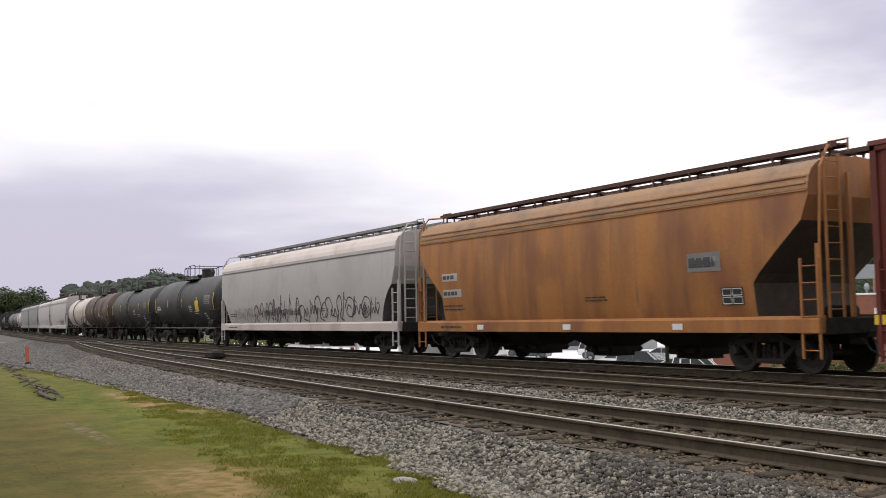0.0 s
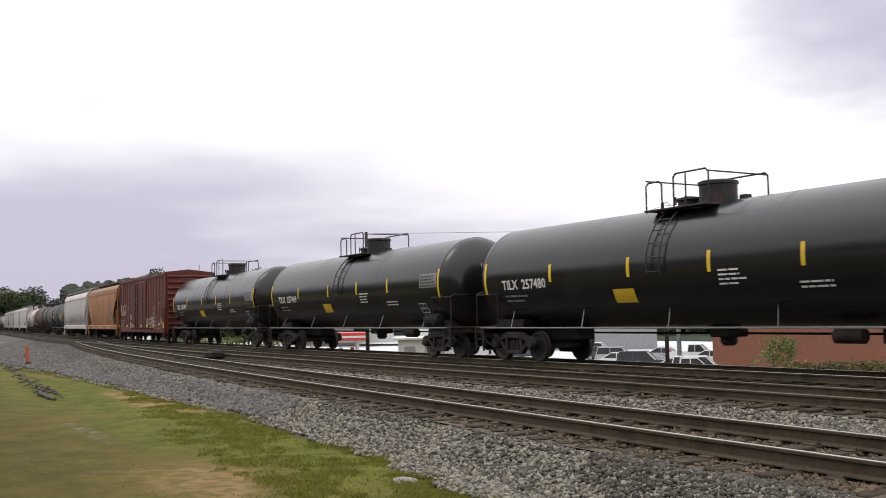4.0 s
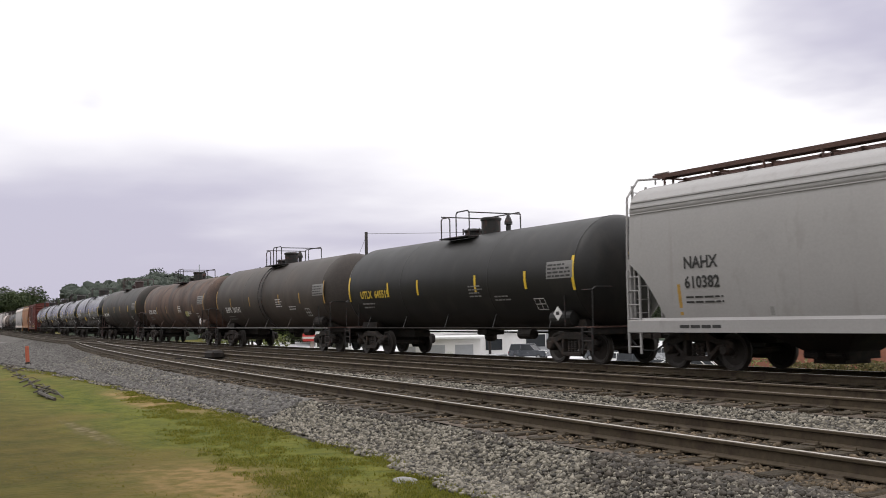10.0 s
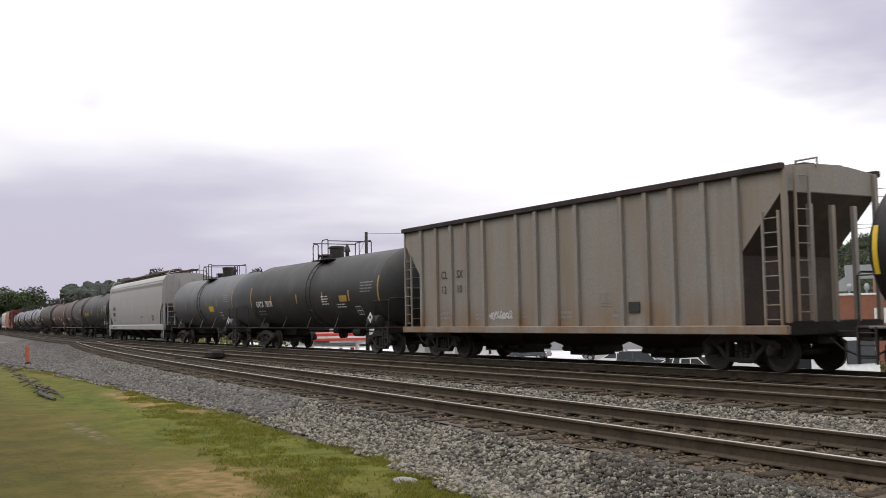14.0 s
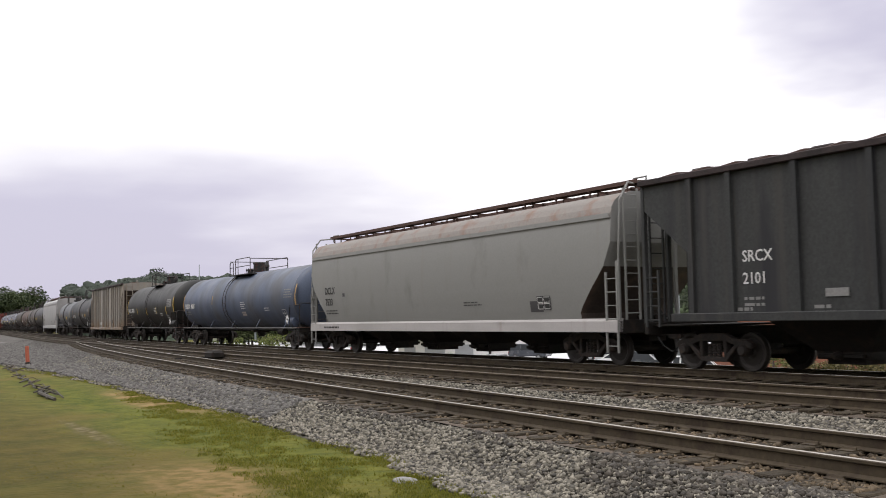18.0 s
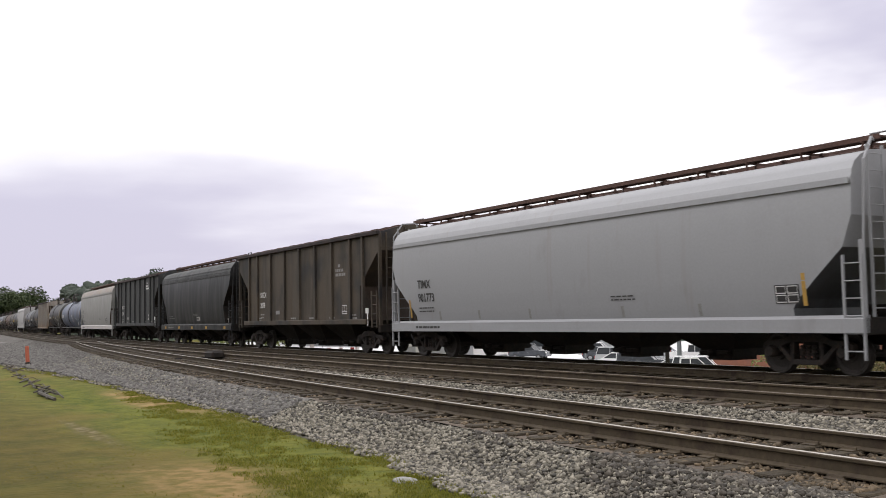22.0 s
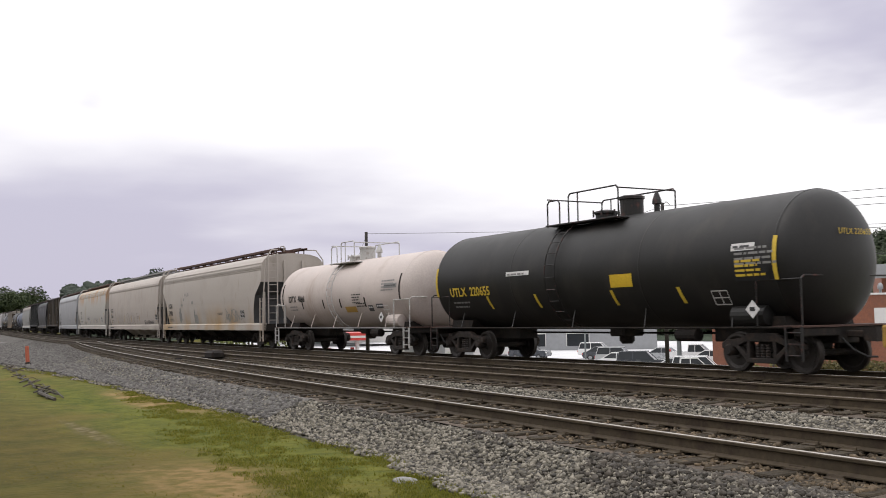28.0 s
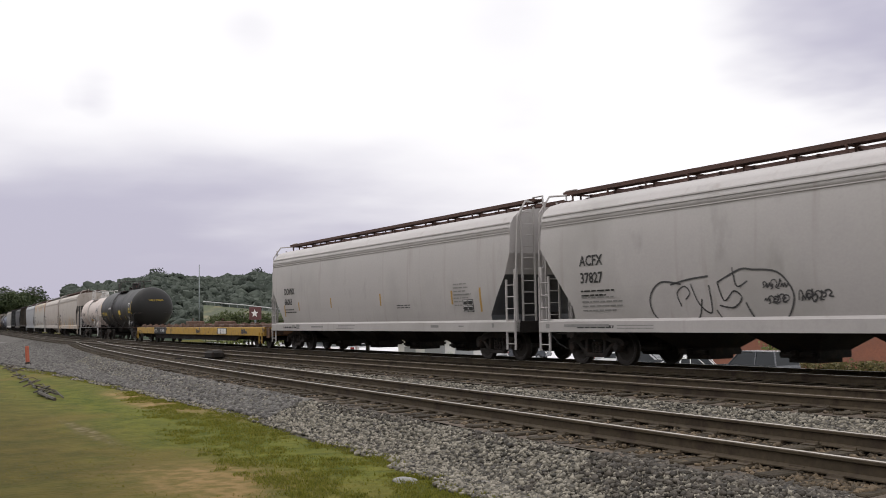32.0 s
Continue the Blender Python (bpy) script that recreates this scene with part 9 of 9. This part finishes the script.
add(tank_car(402.1, 416.4, "cream-white tank wagon with a white ladder", "white_tank", letters="IDTX 4846", lcol="letter_k", r=1.38, zc=2.29, rail="white_iron", seed=49, mark_mat="under", marks=(-5.6, -3.4, -1.17, 0.5, 2.73, 5.6), mark_z=(1.75, 2.1), placard=True, placard_at=4.4, belt=False, side_rail="rail_grey", panel=(0.85, 1.56, 1.0, 0.22, "mustard"), signs=((2.9, 3.3, 1.58, 1.8, "ink", "letter_w"), (3.6, 4.15, 1.68, 1.84, "ink", "letter_w"), (4.4, 5.4, 2.38, 2.54, "letter_g", "ink")), lx=-4.9, deck=(-1.1, 1.1)))
add(tank_car(416.4, 432.7, "black tank wagon with yellow lettering and panel", "black_dull", letters="UTLX 220655", letter2="UTLX 220655", small=False, lcol="letter_y", r=1.5, zc=2.4, panel=(1.62, 1.96, 0.82, 0.32, "yellow"), placard=True, placard_at=6.2, seed=50, marks=(-6.88, -4.0, -1.6, 1.65, 4.0, 6.83), mark_mat="letter_y", tri=True, mark_z=(1.52, 1.9), lx=-6.1, lz=1.94, deck=(-1.55, 1.45), hatch=0.85, belt=False, signs=((-2.92, -1.8, 2.44, 2.56, "letter_w", "gray_light"), (5.65, 6.3, 2.6, 2.76, "letter_w", "ink"), (5.7, 6.65, 1.95, 2.45, "black_hop", "letter_y")), data_at=5.75, grid_at=4.9))
add(flatcar(433.0, 462.0))
add(round_hopper(461.64, 482.74, "clean pale grey covered hopper wagon", "white", letters=("DOWX", "66063"), lx=-8.03, lz=2.53, hl=9.72, seed=51, mark_mat="mustard", marks=[(-8.08, 1.45, 1.95), (-6.43, 1.7, 2.05), (-3.08, 1.75, 2.15), (1.27, 1.75, 2.18), (6.27, 1.70, 2.13), (7.94, 1.45, 2.17)], cut=2.75, cut_low=1.35, cut_in=1.14, cut_pow=0.95, panel_at=6.9, sill_bars=((-7.2, -6.95, 0.98, 1.10), (-6.75, -6.4, 0.93, 1.12), (-5.1, -3.9, 0.99, 1.05), (-2.6, -1.0, 0.945, 0.965), (-2.4, -1.5, 1.0, 1.02), (-2.4, -0.9, 1.05, 1.07), (4.9, 5.4, 0.98, 1.06), (6.65, 6.95, 1.0, 1.04), (8.55, 8.65, 0.98, 1.1)), legends=((6.4, 7.45, 1.98), (6.4, 7.5, 2.3))))
last = add(round_hopper(482.42, 502.32, "pale grey covered hopper wagon with outlined graffiti", "white", letters=("ACFX", "37827"), lx=-7.45, lz=2.68, hl=9.32, seed=52, cut=3.0, cut_low=1.5, cut_in=1.3, cut_pow=0.85, panel_at=6.3, legends=((-7.45, -5.7, 1.72),), sill_bars=((-8.2, -6.4, 0.99, 1.06), (-6.1, -4.8, 0.95, 0.965), (-6.1, -4.8, 1.02, 1.035), (-9.0, -8.85, 0.96, 1.08)),
                        lines=[(((-3.85, 1.95), (-4.5, 2.02), (-4.9, 1.7), (-4.85, 1.3), (-4.5, 1.05), (-3.9, 1.0), (-3.4, 1.2), (-3.25, 1.6)), 0.04, "ink"), (((-4.2, 1.95), (-3.6, 2.05), (-3.0, 2.1)), 0.04, "ink"), (((-3.9, 1.45), (-4.0, 1.75), (-3.75, 1.9), (-3.6, 1.75), (-3.75, 1.6)), 0.035, "ink"), (((-3.55, 1.95), (-3.35, 1.5), (-3.0, 1.3), (-3.0, 1.9)), 0.035, "ink"),
                               (((-2.75, 1.95), (-2.1, 2.2), (-1.75, 2.18)), 0.04, "ink"), (((-2.75, 1.95), (-2.6, 1.55), (-2.3, 1.75), (-2.1, 1.6), (-2.35, 1.4), (-2.75, 1.45)), 0.035, "ink"), (((-2.3, 2.25), (-2.2, 1.85), (-1.9, 1.95)), 0.035, "ink"), (((-1.75, 2.18), (-1.1, 2.1), (-0.75, 1.7), (-0.85, 1.3), (-1.2, 1.02), (-1.75, 1.1), (-2.0, 1.5)), 0.04, "ink"), (((-2.85, 1.35), (-2.6, 1.05), (-2.2, 1.0)), 0.035, "ink")],
                        scrawl=[(-1.5, -1.0, 1.75, 1.95, 0.03, 0.2, "ink"), (-1.5, -1.0, 1.45, 1.65, 0.03, 0.2, "ink"), (-0.62, -0.02, 1.48, 1.72, 0.03, 0.24, "ink")]))


def motions():
    """The train rolls away along the far track, slowing a little."""
    times = [0.5 * i for i in range(65)]
    for ob in TRAIN:
        mid, reach = ob["mid"], ob["half"] - 2.2
        del ob["mid"], ob["half"]
        rows = []
        for t in times:
            s = mid - travelled(t)
            ax, ay = on_track(s - reach)
            bx_, by_ = on_track(s + reach)
            rows.append((t, pose((ax + bx_) / 2, (ay + by_) / 2, 0.0, 0, 0, math.degrees(math.atan2(by_ - ay, bx_ - ax)))))
        walk(ob, rows)
    # a dark car drives the other way just before the end
    rows = []
    for t in (0.0, 10.0, 20.0, 28.0, 30.0, 31.0, 31.5, 32.0):
        x = -34.6 - 17.0 * (t - 31.9)
        rows.append((t, pose(x, 40.0, land(x, 40.0) + 0.02, 0, 0, 180)))
    walk(passing_car, rows)
    # a bus drives past on the road behind
    ys = 36.0
    rows = []
    for t in (0.0, 10.0, 12.0, 12.5, 13.0, 13.5, 14.0, 16.0, 24.0, 32.0):
        x = -41.9 + 11.5 * (t - 13.0)
        rows.append((t, pose(x, ys, land(x, ys) + 0.01, 0, 0, 0)))
    walk(bus, rows)
    # the wheels roll: one turning cycle for each of the four places in a truck
    for (rear, back), wheels in WHEELS.items():
        rows = []
        for i in range(961):
            turn = -math.degrees(travelled(i / 30) / 0.42) * (-1 if back else 1)
            rows.append((i / 30, pose(0.89 if rear else -0.89, 0.755 if back else -0.755, 0.42, 0, 0, 180 if back else 0) @ pose(0, 0, 0, 0, turn, 0)))
        walk(wheels[0], rows)
        keys = wheels[0].animation_data
        for w in wheels[1:]:
            w.rotation_mode = "QUATERNION"
            w.animation_data_create()
            w.animation_data.action = keys.action
            w.animation_data.action_slot = keys.action_slot


motions()
